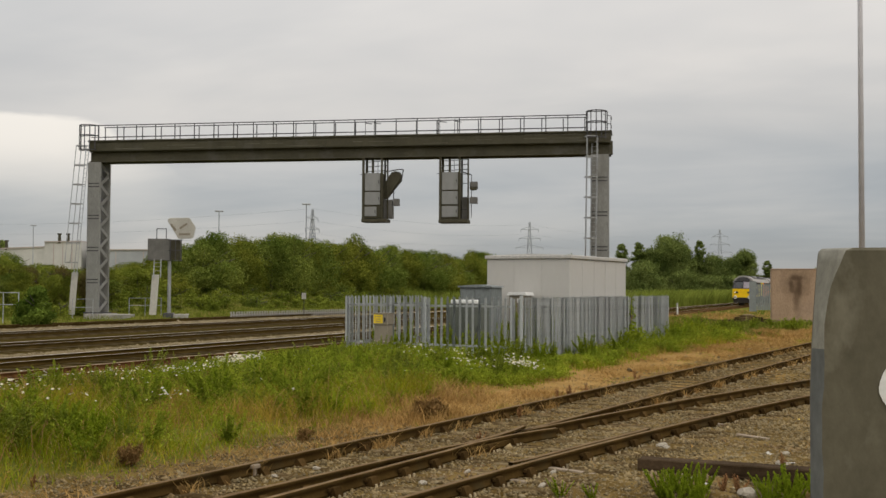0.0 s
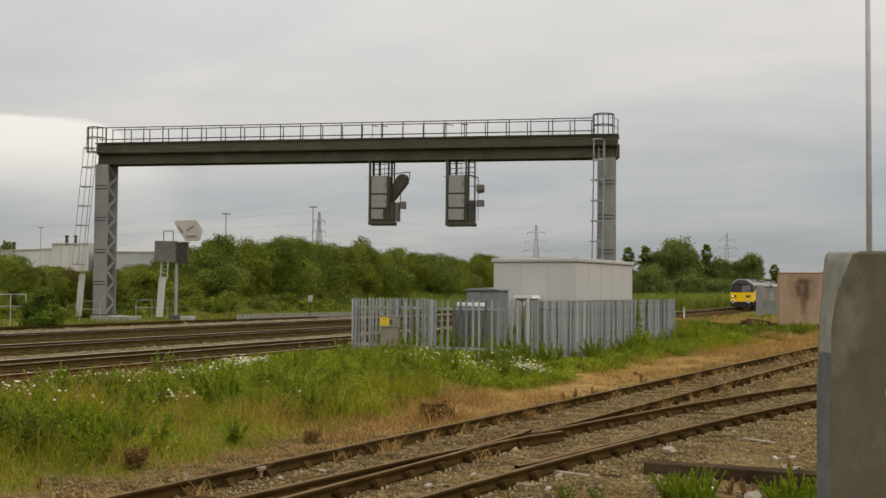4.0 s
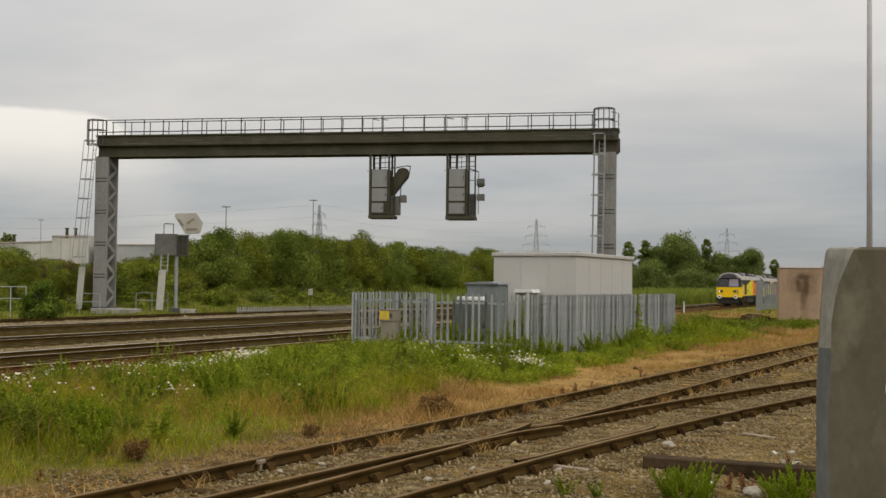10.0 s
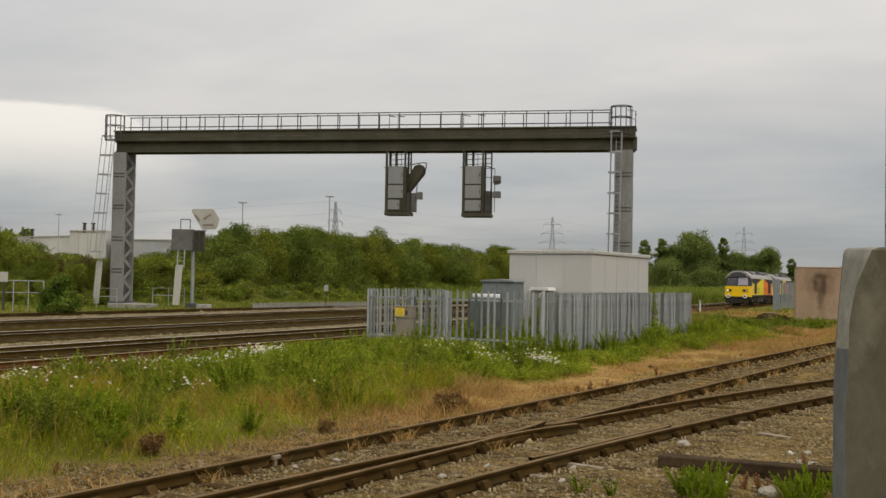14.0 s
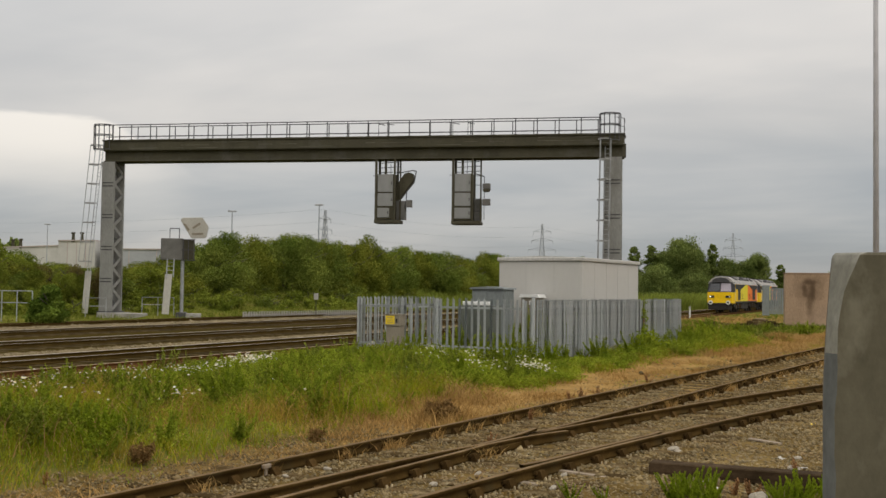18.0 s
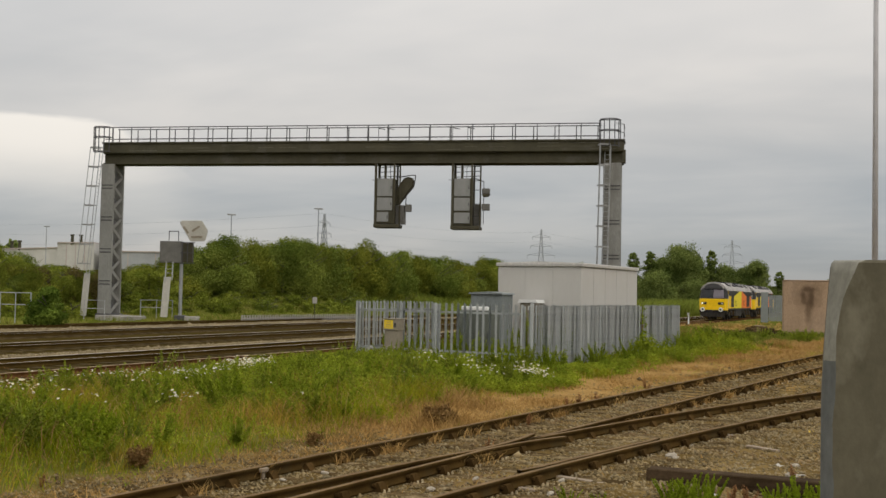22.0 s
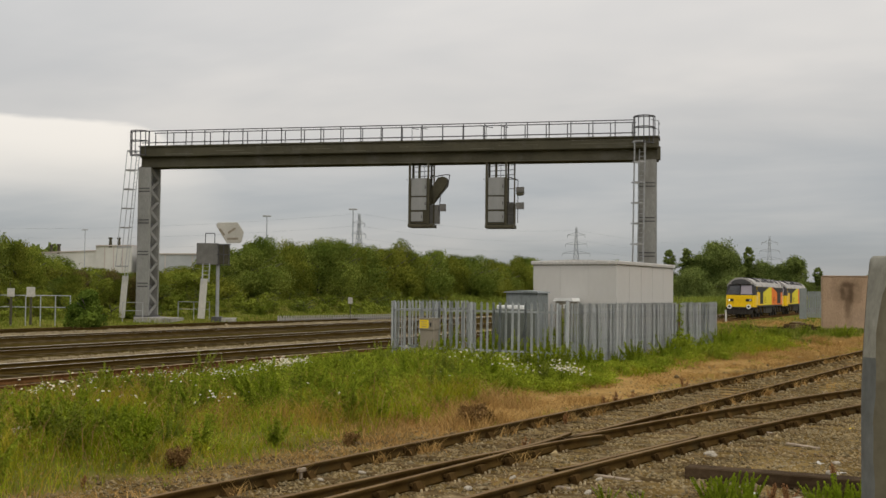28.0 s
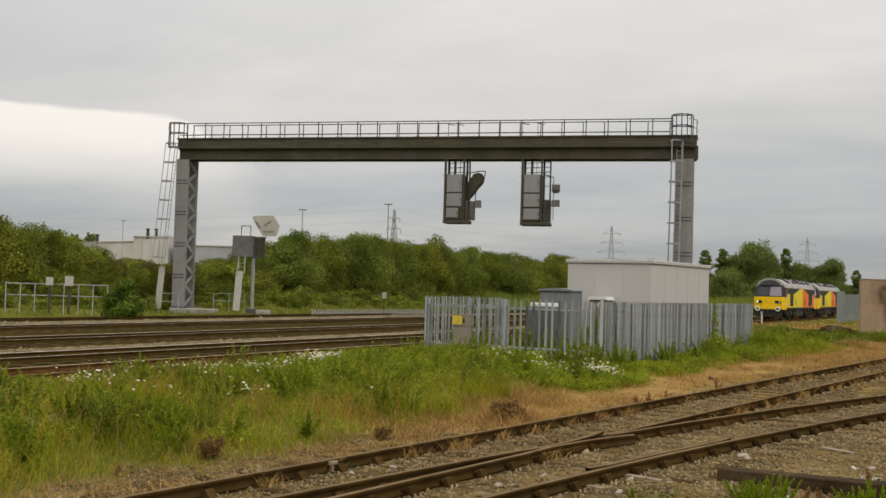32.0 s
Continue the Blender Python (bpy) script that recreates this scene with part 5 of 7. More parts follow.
# ---- the two locomotives ----
def loco(label):
    """A long six-axle diesel: body, raked cab, curved roof with grilles, bogies, buffers. Front at y = 0, facing -y; it reaches back to y = 21."""
    root = thing("locomotive", pose(0, 0, 0), label, "locomotive", "coupled locomotives")
    W = 1.32
    L = 21.0
    body_top, sill = 2.95, 1.18
    # body shell in colour panels along the side; lower edge at the solebar
    bands = [(1.75, 5.6, "loco_yellow"), (5.6, 11.2, "loco_lime"), (11.2, 19.25, "loco_orange")]
    for y0, y1, c in bands:
        bm = B(); box(bm, -W, W, y0, y1, sill, body_top)
        part("side_panel", bm, M[c], root)
    bm = B()
    prism(bm, [(5.6, body_top - 0.01), (5.6, body_top - 0.55), (9.6, body_top - 0.01)], -0.006, 0.006)
    part("livery_flash", bm, M["loco_black"], root, m=pose(W + 0.004, 0, 0, 0, 0, 90))
    bm = B()
    prism(bm, [(11.8, body_top - 0.01), (15.2, body_top - 0.5), (19.25, body_top - 0.5), (19.25, body_top - 0.01)], -0.006, 0.006)
    part("livery_flash", bm, M["loco_black"], root, m=pose(W + 0.004, 0, 0, 0, 0, 90))
    # dark window band behind the cab and the two tall doors
    for s in (-1, 1):
        for y0, y1, z0, z1 in ((1.75, 5.6, 2.42, body_top), (3.6, 5.5, sill + 0.12, 2.5), (15.3, 17.8, sill + 0.12, 2.6)):
            bm = B(); box(bm, s * W - 0.01, s * W + 0.01, y0, y1, z0, z1 - 0.01)
            part("side_door" if z0 < 2 else "window_band", bm, M["loco_black"], root)
    bm = B(); box(bm, -W - 0.01, W + 0.01, 1.75, L - 1.75, 1.0, sill, 0.01)
    part("solebar", bm, M["loco_black"], root)
    # cabs at both ends: lower nose, raked windscreen, roof dome
    for end in (0, 1):
        cabm = pose(0, 0, 0) if not end else pose(0, L, 0, 0, 0, 180)
        cab = thing_part("cab", root)
        cab.matrix_basis = cabm
        bm = B()
        n0 = [(-W + 0.10, 0.12), (W - 0.10, 0.12), (W, 0.45), (W, 1.75), (-W, 1.75), (-W, 0.45)]
        n1 = [(-W + 0.12, 0.16), (W - 0.12, 0.16), (W, 0.50), (W, 1.75), (-W, 1.75), (-W, 0.50)]
        top = [(-W + 0.30, 0.78), (W - 0.30, 0.78), (W - 0.08, 1.05), (W - 0.06, 1.75), (-W + 0.06, 1.75), (-W + 0.08, 1.05)]
        rings = []
        for ring, z in ((n0, 1.0), (n1, 2.12)):
            rings.append([bm.verts.new((x, y, z)) for x, y in ring])
        for p, q in zip(rings, rings[1:]):
            for i in range(6):
                bm.faces.new((p[i], p[(i + 1) % 6], q[(i + 1) % 6], q[i]))
        bm.faces.new(rings[0][::-1]); bm.faces.new(rings[1])
        bmesh.ops.recalc_face_normals(bm, faces=bm.faces)
        part("nose", bm, M["loco_yellow"], cab, "yellow cab front")
        bm = B()
        rings = []
        for ring, z in ((n1, 2.12), (top, 3.15)):
            rings.append([bm.verts.new((x, y, z)) for x, y in ring])
        for i in range(6):
            bm.faces.new((rings[0][i], rings[0][(i + 1) % 6], rings[1][(i + 1) % 6], rings[1][i]))
        bm.faces.new(rings[0][::-1]); bm.faces.new(rings[1])
        bmesh.ops.recalc_face_normals(bm, faces=bm.faces)
        part("cab_frame", bm, M["loco_black"], cab)
        # windscreens, leaning back with the frame
        for s in (-1, 1):
            bm = B()
            q = [(s * 0.06, 2.2), (s * (W - 0.2), 2.2), (s * (W - 0.33), 3.02), (s * 0.06, 3.02)]
            vs = [bm.verts.new((x, 0.16 + (z - 2.12) * 0.62 / 1.03 - 0.03, z)) for x, z in q]
            bm.faces.new(vs)
            bmesh.ops.solidify(bm, geom=bm.faces[:], thickness=0.012)
            # the right pane's sky reflection is put into its colour
            part("windscreen", bm, M["glass"] if s < 0 else M["sky_sheen_glass"], cab)
            bm = B()
            vs = [bm.verts.new(v) for v in ((s * (W - 0.035), 0.95, 2.25), (s * (W - 0.035), 1.6, 2.25), (s * (W - 0.065), 1.6, 2.85), (s * (W - 0.075), 1.05, 2.85))]
            bm.faces.new(vs)
            bmesh.ops.solidify(bm, geom=bm.faces[:], thickness=0.03)
            part("side_window", bm, M["glass"], cab)
        bm = B()
        prof = [(W - 0.30, 3.12), (W - 0.42, 3.42), (0.55, 3.70), (0, 3.78), (-0.55, 3.70), (-W + 0.42, 3.42), (-W + 0.30, 3.12)]
        prism(bm, prof, 0.62, 0.92)
        part("roof_brow", bm, M["loco_roof"], cab)
        bm = B(); prism(bm, [(-0.92, 3.14), (0.92, 3.14), (0.80, 3.36), (0.50, 3.55), (0.0, 3.62), (-0.50, 3.55), (-0.80, 3.36)], 0.585, 0.62)
        part("headcode_panel", bm, M["steel_dark"], cab)
        for s in (-1, 1):
            hl = B(); box(hl, s * 0.82 - 0.26, s * 0.82 + 0.26, 0.06, 0.13, 1.55, 1.78, 0.02)
            lamp = part("lamp_cluster", hl, M["loco_black"], cab, "black lamp cluster")
            bm = B(); tube(bm, (s * 0.95, 0.065, 1.665), (s * 0.95, 0.04, 1.665), 0.07, seg=12)
            part("headlight", bm, M["lit"] if (s < 0 and not end) else M["white"], lamp)
            bf = B(); tube(bf, (s * 0.865, 0.25, 1.06), (s * 0.865, -0.28, 1.06), 0.11, 0.09, 12)
            buf = part("buffer", bf, M["under"], cab)
            bm = B(); tube(bm, (s * 0.865, -0.28, 1.06), (s * 0.865, -0.34, 1.06), 0.215, 0.205, 16)
            part("buffer_head", bm, M["white"], buf, "white-edged buffer head")
            bm = B(); tube(bm, (s * 0.865, -0.338, 1.06), (s * 0.865, -0.352, 1.06), 0.11, 0.10, 12)
            part("buffer_face", bm, M["under"], cab)
        bm = B(); box(bm, -1.25, 1.25, 0.05, 0.4, 0.82, 1.02, 0.03)
        part("buffer_beam", bm, M["loco_black"], cab)
        bm = B(); tube(bm, (0, 0.05, 1.0), (0, -0.22, 0.85), 0.05, seg=8); tube(bm, (0, -0.2, 0.88), (0, -0.2, 0.55), 0.04, seg=8)
        part("coupling", bm, M["under"], cab)
        for s in (-0.55, 0.55):
            bm = B(); tube(bm, (s, 0.05, 0.85), (s, -0.06, 0.4), 0.035, seg=6)
            part("air_pipe", bm, M["under"], cab)
        bm = B(); prism(bm, [(-1.2, 0.82), (-1.15, 0.35), (1.15, 0.35), (1.2, 0.82)], 0.12, 0.18)
        part("snow_plough", bm, M["under"], cab)
        for s in (-1, 1):
            bm = B(); tube(bm, (s * (W + 0.02), 1.72, 1.25), (s * (W + 0.02), 1.72, 2.6), 0.018, seg=6)
            part("grab_rail", bm, M["white"], cab)
    # roof: rounded, with raised grilles
    prof = [(W, 2.95), (W - 0.08, 3.12), (W - 0.34, 3.45), (0.62, 3.68), (0, 3.78), (-0.62, 3.68), (-W + 0.34, 3.45), (-W + 0.08, 3.12), (-W, 2.95)]
    for y0, y1, c in ((0.9, 4.2, "loco_roof"), (4.2, 9.4, "loco_roof"), (9.4, 15.2, "loco_roof"), (15.2, L - 0.9, "loco_roof")):
        bm = B(); prism(bm, prof, y0, y1 - 0.03)
        part("roof_section", bm, M[c], root)
    for y0, y1, z in ((3.4, 5.4, 3.86), (7.0, 9.2, 3.86), (10.4, 12.2, 3.88), (13.2, 15.0, 3.88), (16.6, 18.0, 3.86)):
        bm = B(); prism(bm, [(W - 0.28, 3.40), (W - 0.30, 3.50), (0.62, z - 0.08), (0, z), (-0.62, z - 0.08), (-W + 0.30, 3.50), (-W + 0.28, 3.40)], y0, y1)
        g = part("roof_hatch", bm, M["loco_black"], root)
    for y in (4.4, 6.9, 12.8, 15.4):
        bm = B(); box(bm, -0.9, 0.9, y, y + 0.18, 3.5, 3.74, 0.02)
        part("roof_rib", bm, M["loco_roof"], root)
    for y0, y1 in ((6.2, 7.4), (12.4, 13.6)):
        for s in (-1, 1):
            bm = B(); box(bm, s * (W + 0.012) - 0.012, s * (W + 0.012) + 0.012, y0 + 0.05, y1 - 0.05, 1.4, 2.0, 0.004)
            gr = part("side_grille", bm, M["loco_lime"] if y0 < 11 else M["loco_orange"], root)
            for k in range(4):
                bm = B(); box(bm, s * (W + 0.03) - 0.008, s * (W + 0.03) + 0.008, y0 + 0.08, y1 - 0.08, 1.45 + k * 0.14, 1.49 + k * 0.14)
                part("slat", bm, M["under"], gr)
    bm = B(); box(bm, -1.15, 1.15, 8.2, 12.8, 0.35, 1.0, 0.05)
    part("fuel_tank", bm, M["under"], root)
    # bogies with three axles each
    for yc in (4.7, 16.3):
        bog = thing_part("bogie", root)
        for s in (-1, 1):
            bm = B()
            prism(bm, [(-2.75, 0.95), (2.75, 0.95), (2.75, 0.65), (1.6, 0.5), (-1.6, 0.5), (-2.75, 0.65)], -0.06, 0.06)
            part("bogie_frame", bm, M["under"], bog, m=pose(s * 1.08, yc, 0, 0, 0, 90))
            for k in (-2, 0, 2):
                bm = B(); box(bm, s * 1.17 - 0.1, s * 1.17 + 0.1, yc + k * 1.0 - 0.22, yc + k * 1.0 + 0.22, 0.4, 0.82, 0.04)
                part("axle_box", bm, M["under"], bog)
            for k in (-1.2, 1.2):
                bm = B(); tube(bm, (s * 1.15, yc + k, 0.5), (s * 1.15, yc + k, 1.0), 0.12, seg=10)
                part("spring", bm, M["chair"], bog)
    return root


def wheelset():
    bm = B()
    for s in (-0.72, 0.72):
        tube(bm, (s - 0.06, 0, 0), (s + 0.06, 0, 0), 0.50, 0.50, 24)
        tube(bm, (s + (0.06 if s < 0 else -0.09), 0, 0), (s + (0.09 if s < 0 else -0.06), 0, 0), 0.53, 0.53, 24)
    tube(bm, (-1.05, 0, 0), (1.05, 0, 0), 0.09, seg=10)
    for s in (-0.785, 0.785):
        for a in range(3):
            t = a * 2.094
            box(bm, s - 0.02, s + 0.02, 0.2 * math.cos(t) - 0.05, 0.2 * math.cos(t) + 0.05, 0.2 * math.sin(t) - 0.05, 0.2 * math.sin(t) + 0.05)
    return mesh_of("wheelset", bm, M["under"])


LOCO = loco("leading yellow and orange diesel locomotive with grey roof")
LOCO_REAR = copy_thing(LOCO, pose(0, 0, 0))
LOCO_REAR["label"] = "yellow and orange diesel locomotive coupled behind the leading one"
WHEEL = wheelset()
WHEELS = []
for root in (LOCO, LOCO_REAR):
    for y in (2.7, 4.7, 6.7, 14.3, 16.3, 18.3):
        WHEELS.append((part("wheelset", WHEEL, None, root), y))

# ---- trees and bushes ----
def leaf_cloud(rng, blobs, count, size, flat=0.5, shell=(0.62, 1.06)):
    """Small bent leaf clumps scattered through the shells of several blobs (x, y, z, rx, rz); returns verts and quads."""
    w = np.array([b[3] ** 2 for b in blobs])
    pick = rng.choice(len(blobs), count, p=w / w.sum())
    bl = np.array(blobs)[pick]
    d = rng.normal(size=(count, 3))
    d /= np.linalg.norm(d, axis=1)[:, None]
    r = rng.uniform(*shell, count) * (1 + 0.12 * np.sin(d[:, 0] * 7 + d[:, 2] * 5))
    c = bl[:, :3] + d * r[:, None] * np.stack([bl[:, 3], bl[:, 3], bl[:, 4]], -1)
    nrm = d + rng.normal(size=(count, 3)) * flat
    nrm /= np.linalg.norm(nrm, axis=1)[:, None]
    u = np.cross(nrm, rng.normal(size=(count, 3)))
    u /= np.linalg.norm(u, axis=1)[:, None]
    v = np.cross(nrm, u)
    s = size * rng.uniform(0.55, 1.35, count)[:, None]
    k = rng.uniform(0.6, 1.0, count)[:, None]
    bend = nrm * s * 0.25
    p = np.stack([c - u * s - bend, c - v * s * k, c + u * s - bend, c + v * s * k], 1).reshape(-1, 3)
    f = np.arange(count * 4).reshape(-1, 4)
    keep = np.repeat(c[:, 2] > 0.05, 4)
    if not keep.all():
        p = p[keep]
        f = np.arange(len(p)).reshape(-1, 4)
    return p, f


def limb_mesh(rng, height, spread, count, girth):
    bm = B()
    tube(bm, (0, 0, -0.3), (0.1, 0.05, height * 0.55), girth, girth * 0.55, 8)
    tube(bm, (0.1, 0.05, height * 0.55), (0.0, 0.1, height * 0.85), girth * 0.55, girth * 0.2, 7)
    for i in range(count):
        a, z = rng.uniform(0, 6.28), height * rng.uniform(0.25, 0.6)
        tube(bm, (0.05, 0.03, z), (math.cos(a) * spread * rng.uniform(0.4, 0.8), math.sin(a) * spread * rng.uniform(0.4, 0.8), z + height * rng.uniform(0.15, 0.35)), girth * 0.35, girth * 0.1, 6)
    return mesh_of("trunk", bm, M["bark"], True)


def plant_kind(seed, height, radius, blobs, count, size, leaf, base=0.35, dome=False, shell=(0.62, 1.06)):
    """One bush or tree: meshes of trunk and crown, made once and used again."""
    rng = np.random.RandomState(seed)
    bs = []
    for i in range(blobs):
        a, rr = rng.uniform(0, 6.28), radius * rng.uniform(0.0, 0.72)
        z = height * rng.uniform(base, 0.86)
        r = radius * rng.uniform(0.26, 0.48) * (1.1 - 0.45 * z / height)
        k = math.sqrt(max(0.05, 1.02 - (z / height) ** 2)) if dome else 1.15 - 0.6 * z / height
        bs.append((math.cos(a) * rr * k, math.sin(a) * rr * k, min(z, height - r * 0.8), r, r * rng.uniform(0.7, 1.0)))
    v, f = leaf_cloud(rng, bs, count, size, 0.5, shell)
    return limb_mesh(rng, height, radius, 6, 0.05 * height * 0.5 + 0.04), raw_mesh("crown", v, f, [leaf])


def plant(kind, name, x, y, z, scale, turn, label, category, group):
    root = thing(name, pose(x, y, z, 0, 0, turn), label, category, group)
    root.scale = scale
    part("trunk", kind[0], None, root)
    part("crown", kind[1], None, root)
    return root


def build_bushes():
    kinds = [plant_kind(i, 5.0, 4.0, 26, 17000, 0.075, M["bush"] if i % 2 else M["bush_olive"], 0.10, True, (0.70, 1.06)) for i in range(6)]
    lights = [plant_kind(20 + i, 4.0, 3.2, 20, 12000, 0.07, M["bush_light"], 0.10, True, (0.70, 1.06)) for i in range(3)]
    scrub = [plant_kind(60 + i, 1.3, 1.3, 12, 1100, 0.05, M["bush"] if i % 2 else M["bush_olive"], 0.05, True, (0.3, 1.2)) for i in range(4)]
    scrub_light = [plant_kind(66 + i, 1.3, 1.3, 12, 1100, 0.05, M["bush_light"], 0.05, True, (0.3, 1.2)) for i in range(3)]
    rng = random.Random(11)

    def bush(x, y, h, wide=1.0, bright=False):
        k = rng.choice(lights if bright else kinds)
        ref = 4.0 if bright else 5.0
        if h < 1.7 and wide < 0.5:
            k, ref, wide = rng.choice(scrub_light if bright else scrub), 1.3, wide * 3.2
        plant(k, "bush", x, y, float(ground_z(x, y)) - 0.1, (wide, wide, h / ref), rng.uniform(0, 360),
              "dense light green hawthorn bush on the bank" if bright else "dense dark green bush on the railway bank", "bush", "bank bushes")

    # one long thicket behind the main lines
    for row, dx in enumerate((0.0, 4.5, 9.5)):
        y = 30.0 + row * 1.5
        while y < 235:
            x = float(foot_x(y)) - 7.6 - dx + rng.uniform(-1.2, 1.2)
            h = float(np.interp(y - 0.95 * dx if y < 95 else y, [30, 40, 44, 48, 52, 57, 62, 66, 71, 76, 85, 100, 120, 150, 190, 235], [4.0, 4.2, 4.4, 4.3, 3.3, 2.2, 1.8, 2.0, 2.6, 4.2, 5.1, 5.8, 5.6, 5.4, 6.2, 7.0])) * (1 + 0.11 * math.sin(y * 0.42) + 0.05 * math.sin(y * 1.1 + 2)) * rng.uniform(0.92, 1.06)
            if row and 45 < y < 57:
                h *= 0.7
            bush(x, y, h, rng.uniform(0.75, 1.05), rng.random() < 0.22)
            y += rng.uniform(2.6, 3.8) * (1.0 if y < 120 else 1.5)
    # low scrub in front of it
    for i in range(15):
        y = 34 + i * 5.6 + rng.uniform(-2, 2)
        if 50 < y < 60:
            continue
        bush(float(foot_x(y)) - 5.6 + rng.uniform(-1.5, 1.2), y, rng.uniform(0.5, 1.3), rng.uniform(0.2, 0.42), rng.random() < 0.6)
    # ragged scrub over the foot of the bank at the near end
    for i in range(110):
        y = rng.uniform(33, 118)
        bush(float(foot_x(y)) - 1.0 - 6.5 * rng.random() ** 0.7, y, rng.uniform(0.5, 1.5), rng.uniform(0.2, 0.45), rng.random() < 0.55)
    ball = plant_kind(73, 2.6, 1.25, 40, 15000, 0.06, M["shrub"], 0.22, True, (0.5, 1.08))
    plant(ball, "bush", -47.8, 41.8, float(ground_z(-47.8, 41.8)) - 0.1, (1, 1, 1.0), 0, "compact dark green shrub beside the far line", "bush", "bank bushes")
    # rank growth and brambles over the lower slope
    rank = [plant_kind(80 + i, 1.0, 1.0, 14, 1100, 0.08, M["bank"] if i < 3 else M["bush_light"], 0.05, True, (0.2, 1.3)) for i in range(5)]
    for i in range(120):
        y = rng.uniform(34, 112)
        x = float(foot_x(y)) + 1.5 - 7.0 * rng.random()
        if math.hypot((x + 55.6) / 3.4, (y - 54.5) / 3.0) < 1:
            continue
        w = rng.uniform(0.5, 1.15)
        plant(rng.choice(rank), "undergrowth", x, y, float(ground_z(x, y)) - 0.1, (w, w, rng.uniform(0.5, 1.25)), rng.uniform(0, 360), "clump of rank olive green undergrowth on the bank", "undergrowth", "bank undergrowth")
    # taller bushes round the far column, lower in front of the sheds
    for i in range(12):
        bush(-60.5 + rng.uniform(-3.5, 2.0), 46 + i * 1.1, rng.uniform(0.8, 1.5), rng.uniform(0.25, 0.45), True)
    for x, y, top, wide, bright in ((-70.5, 47.2, 4.6, 0.7, False), (-68.2, 48.8, 4.7, 0.6, False), (-67.0, 49.5, 5.1, 0.55, False), (-66.0, 50.1, 5.3, 0.6, False), (-65.0, 50.8, 5.0, 0.5, False),
                                    (-64.3, 51.2, 4.6, 0.4, True), (-62.6, 52.3, 3.0, 0.4, False), (-61.9, 52.9, 3.2, 0.45, False), (-62.5, 55.8, 3.1, 0.4, True), (-61.8, 56.6, 3.0, 0.4, False),
                                    (-63.0, 47.5, 2.4, 0.5, True), (-60.5, 48.6, 2.2, 0.45, False), (-58.6, 50.0, 2.0, 0.4, True), (-64.0, 45.0, 2.6, 0.5, False), (-66.0, 44.0, 3.2, 0.6, False)):
        bush(x, y, top + (0.5 if x < -63.5 else 0.0) - float(ground_z(x, y)) + 0.1, wide, bright)


def build_trees():
    big = plant_kind(41, 13.0, 5.2, 110, 60000, 0.13, M["tree"], 0.08, True, (0.5, 1.12))
    mid = plant_kind(42, 10.0, 4.0, 80, 36000, 0.13, M["tree"], 0.06, True, (0.5, 1.12))
    r4 = np.random.RandomState(43)
    cone = []
    for i in range(120):
        z = 10.2 * r4.uniform(0.03, 0.97)
        q, a = 1.7 * (1.05 - z / 10.4) ** 0.7 * r4.uniform(0.1, 1.0), r4.uniform(0, 6.28)
        r = 0.22 + 0.5 * (1 - z / 10.4) * r4.uniform(0.6, 1.2)
        cone.append((math.cos(a) * q, math.sin(a) * q, z, r, r * r4.uniform(0.7, 1.3)))
    v, f = leaf_cloud(r4, cone, 15000, 0.11, 0.5, (0.3, 1.25))
    slim = (limb_mesh(r4, 10.4, 1.2, 6, 0.3), raw_mesh("crown", v, f, [M["tree"]]))
    low = plant_kind(44, 6.0, 4.4, 70, 30000, 0.12, M["tree"], 0.06, True, (0.5, 1.12))
    spots = [(big, -64.6, 208.2, 1.02, 1.02, "big round-headed tree beyond the line"), (mid, -67.5, 206.5, 0.75, 1.08, "bushy tree"), (mid, -61.6, 210.0, 0.75, 1.12, "bushy tree"),
             (slim, -72.2, 203.2, 1.49, 1.05, "slim pointed tree"), (slim, -69.4, 205.0, 1.75, 1.08, "slim pointed tree"), (slim, -59.4, 211.5, 1.40, 1.12, "slim pointed tree"),
             (low, -55.4, 166.6, 0.85, 1.06, "rounded bush beside the line"), (low, -58.8, 165.0, 0.7, 0.8, "rounded bush beside the line"), (mid, -57.2, 213.0, 0.8, 0.94, "bushy tree"),
             (mid, -52.3, 216.2, 0.95, 1.04, "bushy tree"), (mid, -54.2, 215.0, 0.7, 0.9, "bushy tree"), (low, -50.0, 217.8, 0.6, 0.80, "rounded bush"), (slim, -48.2, 218.9, 1.22, 0.75, "slim pointed tree"),
             (low, -70.8, 204.0, 1.0, 0.95, "rounded bush"), (low, -75.0, 200.0, 1.1, 0.9, "rounded bush"), (low, -66.0, 200.0, 1.0, 0.85, "rounded bush"), (low, -61.0, 205.0, 1.0, 0.95, "rounded bush"),
             (low, -57.0, 209.0, 1.0, 0.8, "rounded bush"), (low, -53.0, 212.0, 1.0, 0.8, "rounded bush"), (low, -47.0, 220.0, 0.9, 0.65, "rounded bush"), (low, -43.5, 223.0, 1.0, 0.6, "rounded bush"),
             (mid, -38.5, 226, 0.9, 0.7, "bushy tree"), (low, -33.0, 230, 1.0, 0.8, "rounded bush"), (mid, -27.0, 232, 1.0, 0.8, "bushy tree")]
    for i, (k, x, y, w, h, what) in enumerate(spots):
        plant(k, "tree", x, y, 0.2, (w, w, h), i * 77 % 360, what + " with dark green leaves", "tree", "far trees")


build_bushes()
build_trees()


